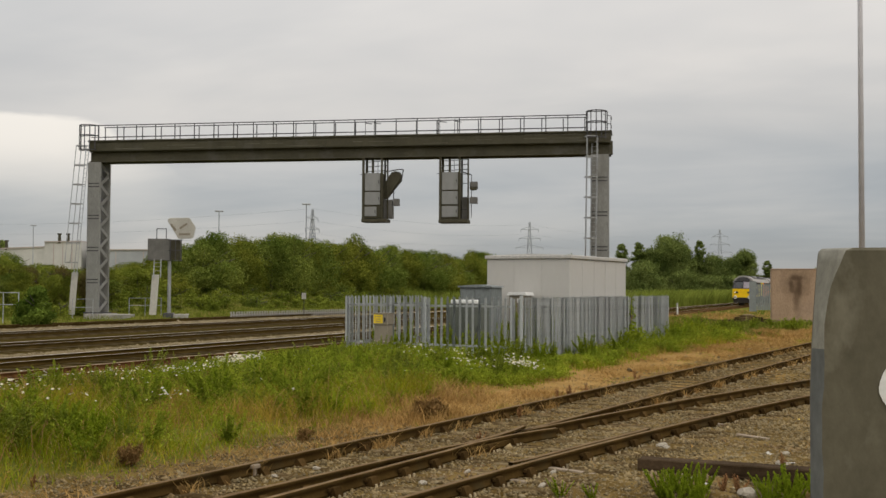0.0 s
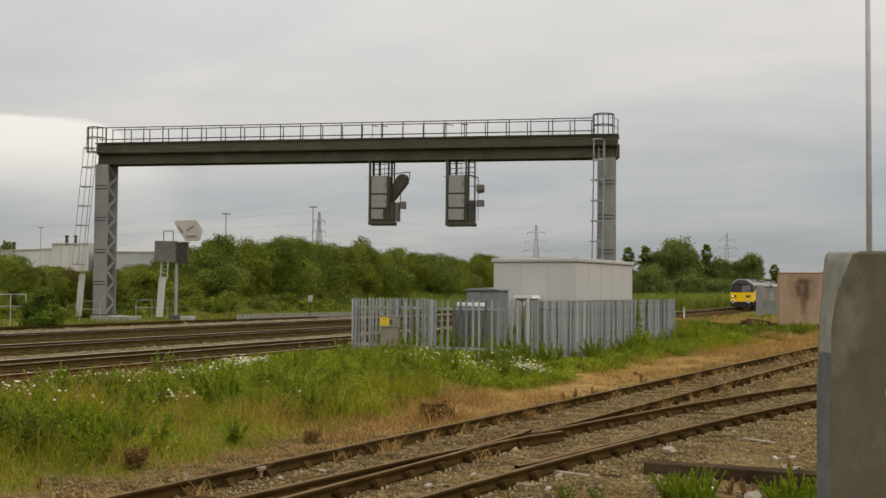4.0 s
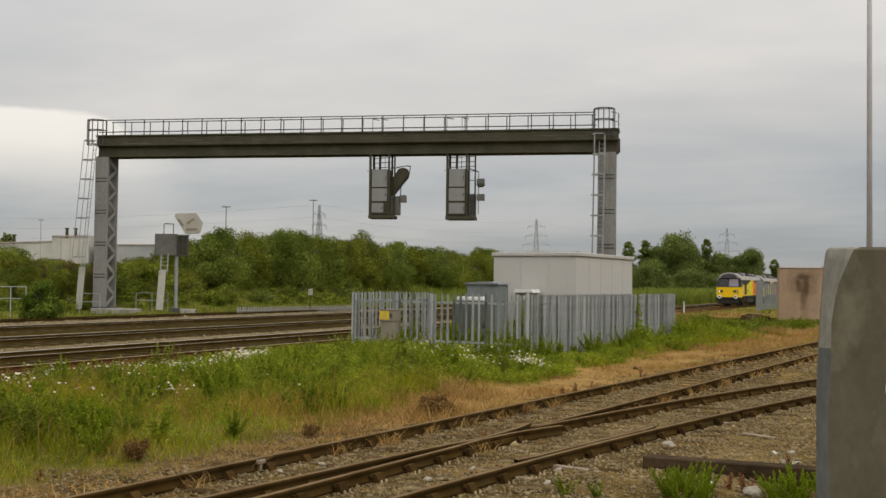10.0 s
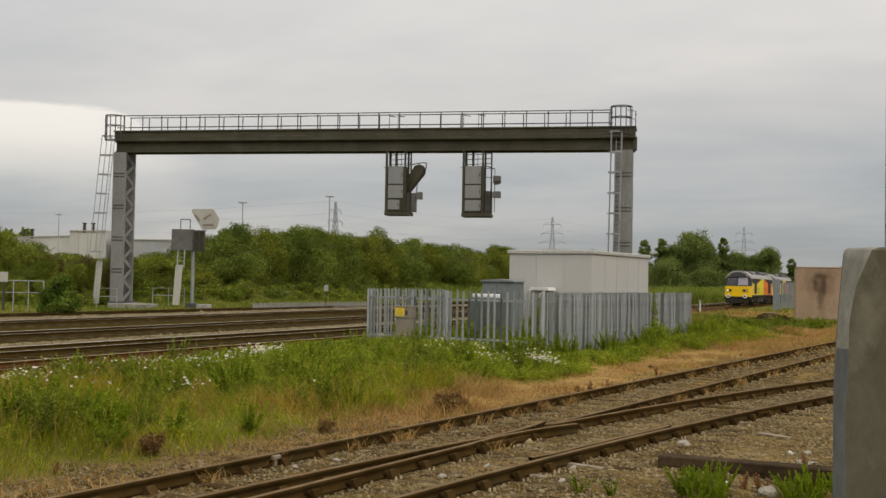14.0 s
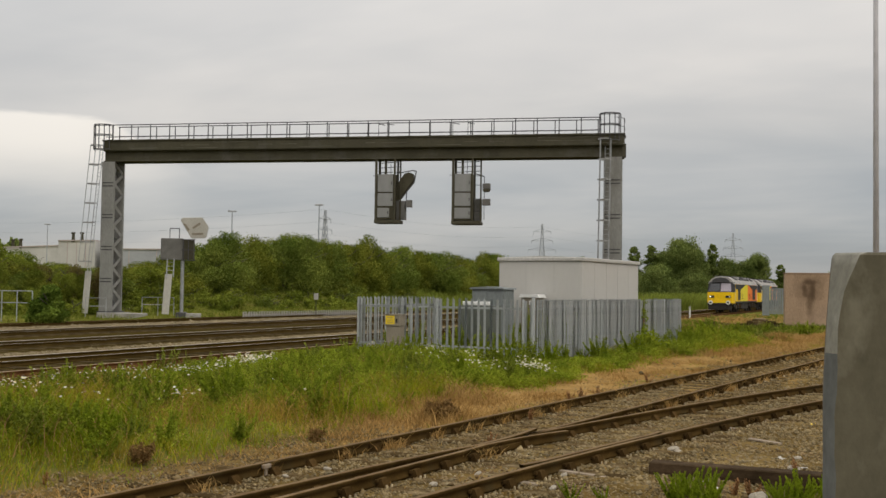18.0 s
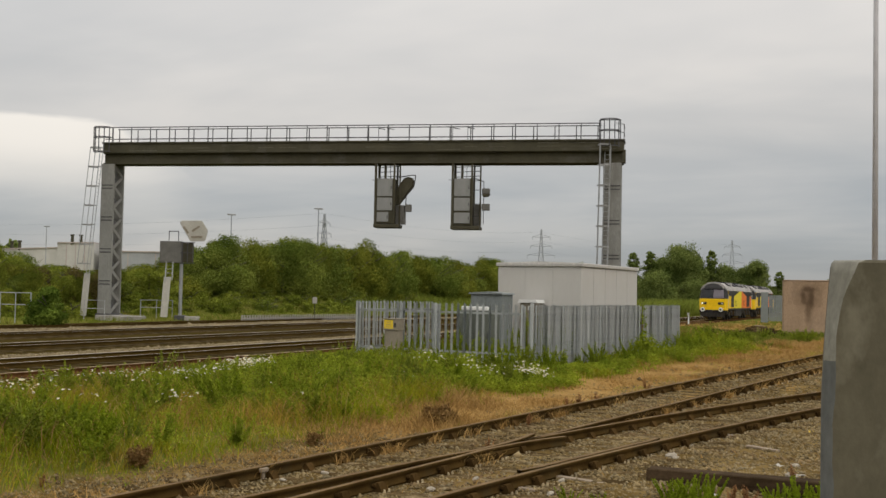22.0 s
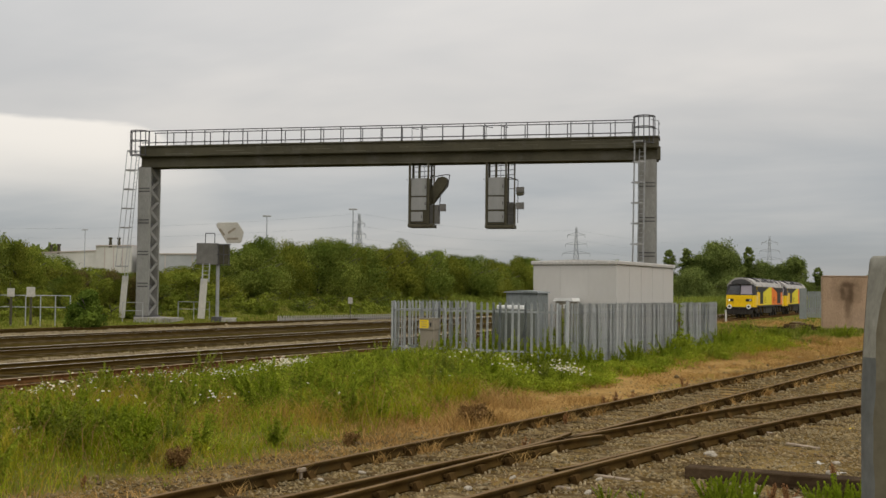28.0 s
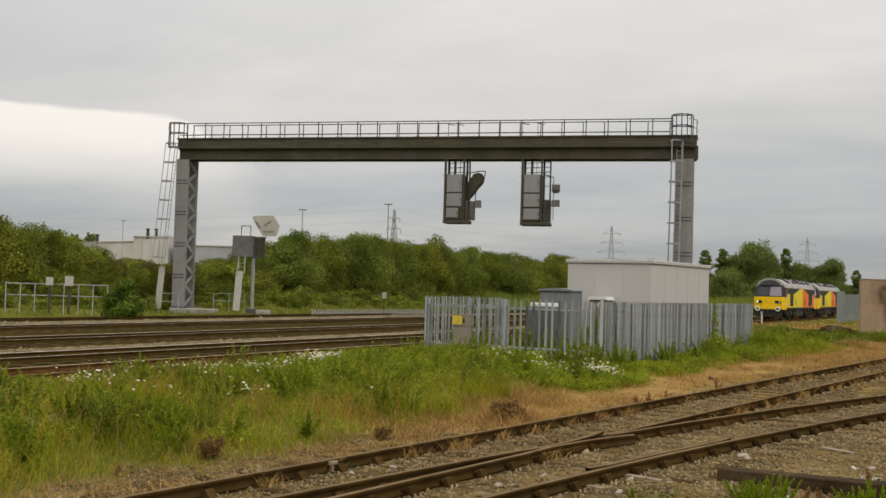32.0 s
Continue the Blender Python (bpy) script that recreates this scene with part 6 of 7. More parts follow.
# ---- grass and weeds ----
def blades(rng, x, y, h, width, lean):
    """Bent grass blades: three points up each blade, two quads and a tip joined as two quads of verts."""
    n = len(x)
    z = ground_z(x, y) - 0.02
    a = rng.uniform(0, 2 * np.pi, n)
    dx, dy = np.cos(a), np.sin(a)
    b = rng.uniform(0, 2 * np.pi, n)
    lx, ly = np.cos(b) * h * lean, np.sin(b) * h * lean
    w = width * rng.uniform(0.6, 1.3, n)
    pts = []
    for t, ww in ((0.0, 1.0), (0.55, 0.75), (1.0, 0.12)):
        bx, by, bz = x + lx * t ** 2, y + ly * t ** 2, z + h * t * (1 - 0.18 * t * lean)
        pts.append(np.stack([bx - dx * w * ww, by - dy * w * ww, bz], -1))
        pts.append(np.stack([bx + dx * w * ww, by + dy * w * ww, bz], -1))
    v = np.stack(pts, 1).reshape(-1, 3)
    i = np.arange(n)[:, None] * 6
    f = np.concatenate([i + np.array([[0, 1, 3, 2]]), i + np.array([[2, 3, 5, 4]])], 0)
    return v, f


def height_field(x, y):
    return 0.62 + 0.38 * np.sin(x * 0.9 + 1.3) * np.cos(y * 0.55) + 0.3 * np.sin(x * 2.1 - y * 1.4)


def line_side(x, y):
    """Growth stays low beside the rusty line."""
    return np.interp(x - np.interp(y, MAIN_Y, NEAR_X), [1.0, 3.0, 7.0], [0.35, 0.5, 1.0]) ** np.interp(y, [20, 27], [1.0, 0.3])


def build_leaf_cover(rng, green, patch):
    """Low broad-leaved plants that fill the verge between the grasses."""
    n = 8000
    x, y = rng.uniform(-19, -9.4, n), rng.uniform(6.5, 46, n)
    dens = np.clip(0.2 + 0.7 * patch(x, y) * smooth01(12, 20, y) + 0.9 * smooth01(2.6, 0.6, np.hypot(np.maximum(0, np.abs(x + 14.5) - 3), np.maximum(0, np.abs(y - 25) - 2.5))), 0, 1)
    k = rng.uniform(0, 1, n) < green(x, y) * dens
    x, y = x[k], y[k]
    m, per = len(x), 46
    h = rng.uniform(0.22, 0.62, m) * np.interp(y, [8, 18, 24, 30, 40], [0.7, 1.0, 0.95, 0.75, 1.0]) * np.where(x > -13.6, np.interp(y, [19, 22, 29, 36], [1.0, 0.55, 0.5, 1.0]), 1.0) * line_side(x, y)
    r = rng.uniform(0.10, 0.26, m)
    a, q = rng.uniform(0, 6.28, (m, per)), np.sqrt(rng.uniform(0, 1, (m, per)))
    t = rng.uniform(0.15, 1.0, (m, per))
    c = np.stack([x[:, None] + np.cos(a) * q * r[:, None] * (1.15 - 0.5 * t), y[:, None] + np.sin(a) * q * r[:, None] * (1.15 - 0.5 * t), ground_z(x, y)[:, None] + h[:, None] * t], -1).reshape(-1, 3)
    d = rng.normal(size=c.shape) * [1, 1, 0.45]
    d /= np.linalg.norm(d, axis=1)[:, None]
    s = (np.repeat(np.interp(y, [8, 30], [0.8, 1.5]), per) * rng.uniform(0.022, 0.06, len(c)))[:, None]
    side = np.cross(d, [0, 0, 1.0]) * s * 0.34
    mid, end = c + d * s * 0.5 + [0, 0, 0.008], c + d * s - np.array([0, 0, 1.0]) * s * 0.25
    v = np.stack([c, mid - side, end, mid + side], 1).reshape(-1, 3)
    me = raw_mesh("leafy_plants", v, np.arange(len(v)).reshape(-1, 4), [M["weed"]])
    tagged(new("leafy_plants", me), "low green leafy plants filling the rough verge", "weeds", kind="stuff")


def build_grass():
    rng = np.random.RandomState(21)
    V, F, base = [], [], 0

    def sow(n, x0, x1, y0, y1, hmin, hmax, width, lean, test, even=False):
        nonlocal base
        x, y = rng.uniform(x0, x1, n), rng.uniform(y0, y1, n)
        keep = rng.uniform(0, 1, n) < test(x, y)
        x, y = x[keep], y[keep]
        h = rng.uniform(hmin, hmax, len(x)) * (1.0 if even else np.clip(height_field(x, y), 0.35, 1.3) * np.interp(y, [18, 23, 40, 46], [1.0, 0.72, 0.72, 1.0]) * np.where(x > -13.8, np.interp(y, [19, 22, 29, 36], [1.0, 0.6, 0.5, 1.0]), 1.0) * line_side(x, y))
        v, f = blades(rng, x, y, h, width, lean)
        V.append(v)
        F.append(f + base)
        base += len(v)

    green = lambda x, y: cover_at(x, y)[0] * (x < 0)
    patch = lambda x, y: np.clip(0.5 + 0.55 * np.sin(x * 1.1 + 2.0 * np.sin(y * 0.35)) * np.cos(y * 0.62 + x * 0.3) + 0.3 * np.sin(x * 2.7 + y * 1.9), 0, 1)
    sow(110000, -24, -8.6, 4, 26, 0.22, 0.62, 0.006, 0.55, lambda x, y: green(x, y) * (1 - 0.75 * patch(x, y)))
    sow(70000, -27, -9, 22, 48, 0.25, 0.7, 0.011, 0.5, lambda x, y: green(x, y) * (1 - 0.75 * patch(x, y)))
    me = raw_mesh("grass", np.concatenate(V), np.concatenate(F), [M["grass"]])
    tagged(new("grass", me), "tall rough meadow grass with seed heads between the tracks", "grass", kind="stuff")
    V, F, base = [], [], 0
    sow(110000, -24, -8.6, 4, 26, 0.15, 0.55, 0.006, 0.6, lambda x, y: green(x, y) * patch(x, y))
    sow(60000, -27, -9, 22, 48, 0.2, 0.6, 0.011, 0.6, lambda x, y: green(x, y) * patch(x, y))
    sow(26000, -11.6, -8.5, 9, 60, 0.06, 0.3, 0.006, 0.8, lambda x, y: (np.sin(x * 2.9 + y * 1.1) * np.sin(y * 0.83 - x * 1.3) > 0.3) * 0.8)
    me = raw_mesh("fresh_grass", np.concatenate(V), np.concatenate(F), [M["fresh"]])
    tagged(new("fresh_grass", me), "fresh green grass in patches on the verge", "grass", kind="stuff")
    V, F, base = [], [], 0
    sow(8000, -21, -10.5, 8, 36, 0.4, 0.95, 0.004, 0.4, lambda x, y: green(x, y) * (0.3 + 0.7 * smooth01(-12.5, -15.5, x)))
    me = raw_mesh("seed_stalks", np.concatenate(V), np.concatenate(F), [M["sorrel"]])
    tagged(new("seed_stalks", me), "thin reddish brown seed stalks among the grass", "grass", kind="stuff")
    build_leaf_cover(rng, green, patch)
    V, F, base = [], [], 0
    # tall growth beyond the first main line, and the slope beyond the far lines
    strip = lambda x, y: ((x < np.interp(y, MAIN_Y, MAIN_X) - 2.4) & (x > np.interp(y, MAIN_Y, MAIN_X) - 4.6)) * 1.0
    sow(420000, -92, -38, 106, 330, 1.5, 2.5, 0.06, 0.4, strip, True)
    beyond = lambda x, y: ((x < np.interp(y, MAIN_Y, MAIN_X) - 22.0) & (x > np.interp(y, MAIN_Y, MAIN_X) - 46.0)) * 1.0
    sow(60000, -100, -55, 100, 240, 0.3, 0.8, 0.07, 0.5, beyond, True)
    me = raw_mesh("field_grass", np.concatenate(V), np.concatenate(F), [M["field"]])
    tagged(new("field_grass", me), "tall pale green grass beyond the running lines", "grass", kind="stuff")
    V, F, base = [], [], 0
    foot = lambda x, y: 1.0 - 0.97 * (np.hypot((x + 55.6) / 3.4, (y - 55.0) / 2.8) < 1)
    far = lambda x, y: foot(x, y) * smooth01(-28.5, -31.0, x - np.interp(y, MAIN_Y, MAIN_X)) * smooth01(-56, -52, x - np.interp(y, MAIN_Y, MAIN_X))
    sow(50000, -62, -44, 25, 130, 0.10, 0.75, 0.02, 0.5, lambda x, y: (0.35 + 0.65 * (np.sin(x * 1.7 + y) * np.sin(y * 1.3 - x * 0.6) > 0)) * foot(x, y) * smooth01(-20.5, -22.5, x - np.interp(y, MAIN_Y, MAIN_X)) * smooth01(-31, -28, x - np.interp(y, MAIN_Y, MAIN_X)))
    sow(70000, -88, -50, 25, 130, 0.3, 0.7, 0.035, 0.5, far)
    sow(30000, -30, -9, 45, 72, 0.12, 0.32, 0.03, 0.5, green)
    sow(26000, -30, -9, 72, 110, 0.04, 0.12, 0.04, 0.5, green)
    me = raw_mesh("bank_grass", np.concatenate(V), np.concatenate(F), [M["bank"]])
    tagged(new("bank_grass", me), "rough green grass on the bank beyond the main lines", "grass", kind="stuff")
    V, F, base = [], [], 0
    straw = lambda x, y: cover_at(x, y)[1] * 0.8 + 0.06 * (x < -4)
    sow(230000, -12.5, -8.3, 5, 60, 0.05, 0.22, 0.006, 0.9, straw)
    sow(110000, -12.5, -8.4, 12, 60, 0.16, 0.5, 0.007, 0.6, lambda x, y: straw(x, y) * (np.sin(x * 2.3 + y * 0.8) * np.sin(y * 1.7 - x) > 0.25))
    # tufts close along the rails
    rail = rng.choice([-8.36, -8.18, -6.87, -6.66], 150)
    ty = rng.uniform(9, 60, 150)
    tx, ty = np.repeat(rail, 36) + rng.normal(0, 0.05, 5400), np.repeat(ty, 36) + rng.normal(0, 0.14, 5400)
    v, f = blades(rng, tx, ty, rng.uniform(0.08, 0.26, 5400), 0.006, 0.7)
    V.append(v); F.append(f + base); base += len(v)
    sow(16000, -8.6, -3, 5, 40, 0.03, 0.14, 0.006, 0.9, lambda x, y: 0.10 + 0.3 * (np.sin(x * 3 + y) > 0.75))
    sow(16000, -28, -17, 60, 105, 0.08, 0.35, 0.03, 0.8, straw)
    sow(24000, -22, -10, 8, 40, 0.3, 0.75, 0.005, 0.6, lambda x, y: cover_at(x, y)[0] * (0.35 + 0.5 * (np.sin(x * 1.9 - y * 0.7) > 0.2)))
    me = raw_mesh("dry_grass", np.concatenate(V), np.concatenate(F), [M["straw"]])
    tagged(new("dry_grass", me), "bleached dry straw and dead grass beside the rails", "dry grass", kind="stuff")


build_grass()

# ---- trackside things beyond the main lines ----
def build_trackside_signal():
    """The signal beside the far column: post, caged service box, head seen from behind, ladder guard."""
    root = thing("trackside_signal", pose(-53.57, 58.3, 0.2, 0, 0, 33), "grey post signal with service box, seen from behind", "railway signal")
    bm = B(); tube(bm, (0, 0, 0), (0, 0, 5.0), 0.12, 0.12, 12); part("post", bm, M["galv"], root)
    bm = B(); box(bm, -0.35, 0.35, -0.35, 0.35, -0.3, 0.18, 0.03); part("foot", bm, M["steel_dark"], root)
    bm = B(); box(bm, 0.3, 1.3, -0.3, 0.5, -0.25, 0.1, 0.03); part("footing_slab", bm, M["concrete"], root)
    bm = B(); box(bm, -1.45, 0.05, -0.35, 0.35, 3.8, 5.3, 0.03); b = part("service_box", bm, M["case_dark"], root, "dark grey service box")
    bm = B(); box(bm, -1.40, -0.35, -0.37, -0.35, 3.88, 5.22, 0.01); part("door", bm, M["case_dark"], b)
    bm = B(); box(bm, 0.05, 0.75, -0.2, 0.3, 3.85, 5.2, 0.02); part("rear_case", bm, M["gantry"], root)
    for x in (0.12, 0.45, 0.85):
        bm = B(); tube(bm, (x, -0.42, 3.75), (x, -0.42, 5.25), 0.03, seg=6); part("guard_upright", bm, M["steel_dark"], root)
    for z in (3.78, 4.5, 5.22):
        bm = B(); tube(bm, (-0.05, -0.42, z), (0.95, -0.42, z), 0.026, seg=6); part("guard_rail", bm, M["steel_dark"], root)
    bm = B()
    for a, b2 in (((-0.9, 5.3), (-0.9, 6.0)), ((-0.9, 6.0), (-0.25, 6.0)), ((-0.25, 6.0), (-0.25, 5.3))):
        tube(bm, (a[0], 0, a[1]), (b2[0], 0, b2[1]), 0.03, seg=6)
    part("access_hoop", bm, M["steel_dark"], root)
    # back of the head: a broad plate with rounded corners, narrowing downwards
    out = []
    for cx, cz, r, a0, a1 in ((0.10, 6.55, 0.18, 100, 200), (0.75, 5.45, 0.16, 205, 280), (1.50, 5.52, 0.20, 280, 350), (1.62, 6.05, 0.2, 350, 380), (1.32, 6.62, 0.14, 40, 95)):
        for k in range(5):
            a = radians(a0 + (a1 - a0) * k / 4)
            out.append((cx + r * math.cos(a), cz + r * math.sin(a)))
    bm = B(); prism(bm, out, -0.55, -0.40); bmesh.ops.bevel(bm, geom=[e for e in bm.edges if abs(e.verts[0].co.y - e.verts[1].co.y) < 0.01], offset=0.03, segments=1, affect="EDGES")
    hd = part("signal_head", bm, M["soft_white"], root, "pale rounded back of the signal head")
    for a, b2 in (((0.75, 6.0), (1.25, 6.35)), ((0.7, 5.6), (1.45, 5.62)), ((0.15, 6.3), (0.5, 5.85))):
        bm = B(); bar(bm, (a[0], -0.56, a[1]), (b2[0], -0.56, b2[1]), 0.03, 0.14); part("rib", bm, M["cab_brown"], hd)
    bm = B(); box(bm, -0.24, 0.24, -0.03, 0.03, 0, 2.75, 0.01)
    part("climbing_guard", bm, M["soft_white"], root, "dull white anti-climb plate", m=pose(-1.0, -0.6, 0.05, -3, 3, 0))
    lad = part("ladder", stiles_mesh(-0.75, -0.35, 2.6, 3.9, 0.2, (1, 0), M["galv"]), None, root)
    for k in range(4):
        bm = B(); tube(bm, (-0.97, -0.45, 2.8 + k * 0.28), (-0.53, -0.45, 2.8 + k * 0.28), 0.015, seg=6); part("rung", bm, M["galv"], lad)


def railing(x, y, rot, length, n, h, label, material):
    root = thing("railing", pose(x, y, float(ground_z(x, y)) - 0.05, 0, 0, rot), label, "railing", "trackside railings")
    for i in range(n):
        bm = B(); box(bm, -0.022, 0.022, -0.022, 0.022, 0, h, 0.004); part("post", bm, material, root, m=pose(length * i / (n - 1), 0, 0))
    for z in (h, h * 0.62):
        bm = B(); box(bm, -0.03, length + 0.03, -0.03, 0.02, z - 0.04, z, 0.004); part("rail", bm, material, root)


def build_lineside():
    railing(-54.2, 38.9, 32.8, 5.7, 8, 1.7, "pale galvanised handrail along the far cess", M["pale"])
    railing(-57.4, 53.2, 33, 1.35, 2, 1.45, "short galvanised handrail beside the gantry foot", M["galv"])
    railing(-56.6, 57.6, 33, 2.2, 3, 1.35, "pale handrail among the bushes", M["galv"])
    for x, y, s in ((-52.1, 40.2, 0.40), (-51.2, 40.8, 0.47)):
        b = thing("marker_board", pose(x, y, 0.2, 0, 0, 33), "small dull white marker board on a dark post", "marker board", "marker boards")
        bm = B(); box(bm, -0.06, 0.06, -0.04, 0.04, 0, 1.6, 0.004); part("post", bm, M["gantry"], b)
        bm = B(); box(bm, -s / 2, s / 2, -0.07, -0.04, 1.55, 1.55 + s * 1.15, 0.008); part("board", bm, M["soft_white"], b)
    p = thing("marker_post", pose(-46.98, 65.0, 0.0, 0, 0, 30), "thin dark post with a small white plate", "marker post")
    bm = B(); tube(bm, (0, 0, 0), (0, 0, 1.5), 0.03, seg=8); part("post", bm, M["gantry"], p)
    bm = B(); box(bm, -0.16, 0.16, -0.05, -0.03, 1.35, 1.8, 0.006); part("plate", bm, M["soft_white"], p)
    # low slatted edge beside the far line
    f = thing("low_slat_fence", pose(-49.9, 60.5, 0.05, 0, 0, 88.5), "low row of pale weathered slats beside the far line", "fence")
    bm = B(); box(bm, -0.07, 0.07, -0.02, 0.02, 0, 0.42, 0.004)
    slat = mesh_of("slat", bm, M["concrete"])
    for i in range(52):
        part("slat", slat, None, f, m=pose(i * 0.28, 0, 0, 0, random.Random(i).uniform(-4, 4), 0))
    bm = B(); box(bm, 0, 14.4, 0.02, 0.05, 0.15, 0.24); part("rail", bm, M["concrete"], f)
    bm = B(); tube(bm, (0, 0, 0), (0, 0, 0.95), 0.05, 0.05, 8)
    lp = thing("marker_post", pose(-24.6, 81.5, float(ground_z(-24.6, 81.5)) - 0.05), "short white marker post beside the near line", "marker post")
    part("post", bm, M["white"], lp)
    bm = B(); box(bm, -0.08, 0.08, -0.07, -0.05, 0.80, 0.98, 0.01); part("plate", bm, M["soft_white"], lp)


# ---- far things: pylons, lamps, sheds, wires ----
def pylon_mesh(h):
    bm = B()
    w = lambda z: 3.2 * (1 - z / h) ** 1.3 + 0.35
    zs = [0, h * 0.16, h * 0.3, h * 0.42, h * 0.53, h * 0.63, h * 0.73, h * 0.82, h * 0.9, h]
    for za, zb in zip(zs, zs[1:]):
        a, b = w(za), w(zb)
        ca = [(-a, -a), (a, -a), (a, a), (-a, a)]
        cb = [(-b, -b), (b, -b), (b, b), (-b, b)]
        for i in range(4):
            j = (i + 1) % 4
            bar(bm, (*ca[i], za), (*cb[i], zb), 0.26, 0.26)
            bar(bm, (*ca[i], za), (*cb[j], zb), 0.14, 0.14)
            bar(bm, (*ca[j], za), (*cb[i], zb), 0.14, 0.14)
            bar(bm, (*cb[i], zb), (*cb[j], zb), 0.14, 0.14)
    return mesh_of("tower", bm, M["far_steel"])


def build_pylons():
    h = 42.0
    tower = pylon_mesh(h)
    first = None
    for x, y, s, rot in ((-246, 546, 0.90, 28), (-205, 782, 1.05, 15), (-262, 368, 0.80, 92), (-560, 395, 0.90, 50)):
        root = thing("electricity_pylon", pose(x, y, 0, 0, 0, rot), "grey steel lattice electricity pylon far beyond the trees", "pylon", "pylons")
        root.scale = (s, s, s)
        part("tower", tower, None, root)
        for z, arm in ((h * 0.63, 8.2), (h * 0.76, 6.4), (h * 0.89, 5.2)):
            for sd in (-1, 1):
                bm = B()
                bar(bm, (0, -0.7, z), (sd * arm, 0, z + 0.2), 0.22, 0.22)
                bar(bm, (0, 0.7, z), (sd * arm, 0, z + 0.2), 0.22, 0.22)
                bar(bm, (0, 0, z + 1.9), (sd * arm, 0, z + 0.2), 0.2, 0.2)
                bar(bm, (sd * arm, 0, z + 0.2), (sd * arm, 0, z - 1.6), 0.24, 0.24)
                part("cross_arm", bm, M["far_steel"], root)


def wire(a, b, sag, r=0.03):
    c = bpy.data.curves.new("wire", "CURVE")
    c.dimensions, c.bevel_depth, c.bevel_resolution = "3D", r, 0
    sp = c.splines.new("POLY")
    n = 24
    sp.points.add(n)
    for i in range(n + 1):
        t = i / n
        p = Vector(a).lerp(Vector(b), t)
        sp.points[i].co = (p.x, p.y, p.z - sag * 4 * t * (1 - t), 1)
    c.materials.append(M["far_steel"])
    return tagged(new("overhead_wire", c), "thin sagging overhead power line", "wire", "power lines")


def build_far():
    # distance haze is put into this steel as a pale bluish grey
    M["far_steel"] = mat("hazy_grey_steel", (0.30, 0.32, 0.35), (0.36, 0.38, 0.41), 0.8, 0.0, 0.1, 2, 0.0)
    build_pylons()
    for z in (26.5, 31.5, 36.5):
        wire((-560, 395, z), (-262, 368, z - 2.5), 3)
        wire((-262, 368, z - 2.5), (-246, 546, z), 3)
        wire((-246, 546, z), (-205, 782, z + 5), 5)
    for x, y, h in ((-110.4, 130.8, 13.6), (-99.35, 137.9, 14.8), (-198, 172, 15.5)):
        root = thing("yard_lamp", pose(x, y, 0, 0, 0, 40), "tall thin yard lamp standard with twin heads", "street lamp", "yard lamps")
        bm = B(); tube(bm, (0, 0, 0), (0, 0, h), 0.13, 0.08, 8); part("column", bm, M["far_steel"], root)
        for s in (-1, 1):
            bm = B(); box(bm, min(0, s * 0.65), max(0, s * 0.65), -0.12, 0.12, h - 0.1, h + 0.12, 0.03); part("lamp_head", bm, M["galv"], root)
    # long sheds beyond the bank
    pale = mat("pale_shed_cladding", (0.46, 0.455, 0.43), (0.50, 0.49, 0.46), 0.8, 0, 0.02, 0.1, 0.0)
    dull = mat("grey_shed_cladding", (0.33, 0.345, 0.36), (0.36, 0.375, 0.39), 0.8, 0, 0.02, 0.1, 0.0)
    roofm = mat("shed_roof", (0.40, 0.345, 0.32), (0.44, 0.385, 0.36), 0.8, 0, 0.02, 0.1, 0.0)
    for x, y, rot, w, d, h0, h1, m, label in ((-266, 184.6, 33, 39.6, 40, 10.4, 12.3, pale, "long white industrial shed with shallow roof"),
                                            (-232.6, 205.8, 33, 9.5, 30, 13.6, 13.8, pale, "taller cream block of the shed"),
                                            (-223.5, 212.2, 33, 29, 30, 11.6, 11.8, dull, "grey flat-roofed industrial shed")):
        root = thing("industrial_shed", pose(x, y, 0, 0, 0, rot), label, "warehouse", "far sheds")
        bm = B(); prism(bm, [(0, 0), (w, 0), (w, h1), (0, h0)], 0, d); part("wall", bm, m, root)
        bm = B(); prism(bm, [(0.0, h0), (w, h1), (w, h1 + 0.3), (0.0, h0 + 0.3)], -0.3, d); part("roof", bm, roofm, root)
        for i in range(1, 4):
            bm = B(); box(bm, w * i / 4 - 0.12, w * i / 4 + 0.12, -0.08, 0.0, 0, h0 - 0.2); part("panel_seam", bm, roofm, root)
    for x, y, z in ((-243.2, 200, 11.9), (-241.4, 201, 12.1), (-229.5, 208.0, 14.0), (-227.6, 209.2, 14.0)):
        bm = B(); tube(bm, (0, 0, 0), (0, 0, 2.2), 0.5, 0.35, 8); tube(bm, (0, 0, 2.2), (0, 0, 2.6), 0.55, 0.55, 8)
        root = thing("roof_vent", pose(x, y, z - 0.6), "dark roof ventilator on the shed", "vent", "roof vents")
        part("flue", bm, M["gantry"], root)
    # dark hedge and wooded rise on the skyline
    hill = plant_kind(71, 9.0, 7.0, 22, 1400, 0.8, M["tree"], 0.1)
    rng = random.Random(6)
    for i in range(26):
        t = i / 25
        x, y = -378 + 36 * t, 255 + 24 * t
        plant(hill, "tree", x + rng.uniform(-2, 2), y + rng.uniform(-2, 2), 0, (0.8, 0.8, 2.0 + 0.13 * math.sin(i * 1.3) + 0.08 * math.sin(i * 2.9)), rng.uniform(0, 360), "distant dark tree on the skyline", "tree", "skyline trees")
    brown = plant_kind(72, 3.2, 3.0, 26, 6000, 0.07, M["bramble"], 0.1)
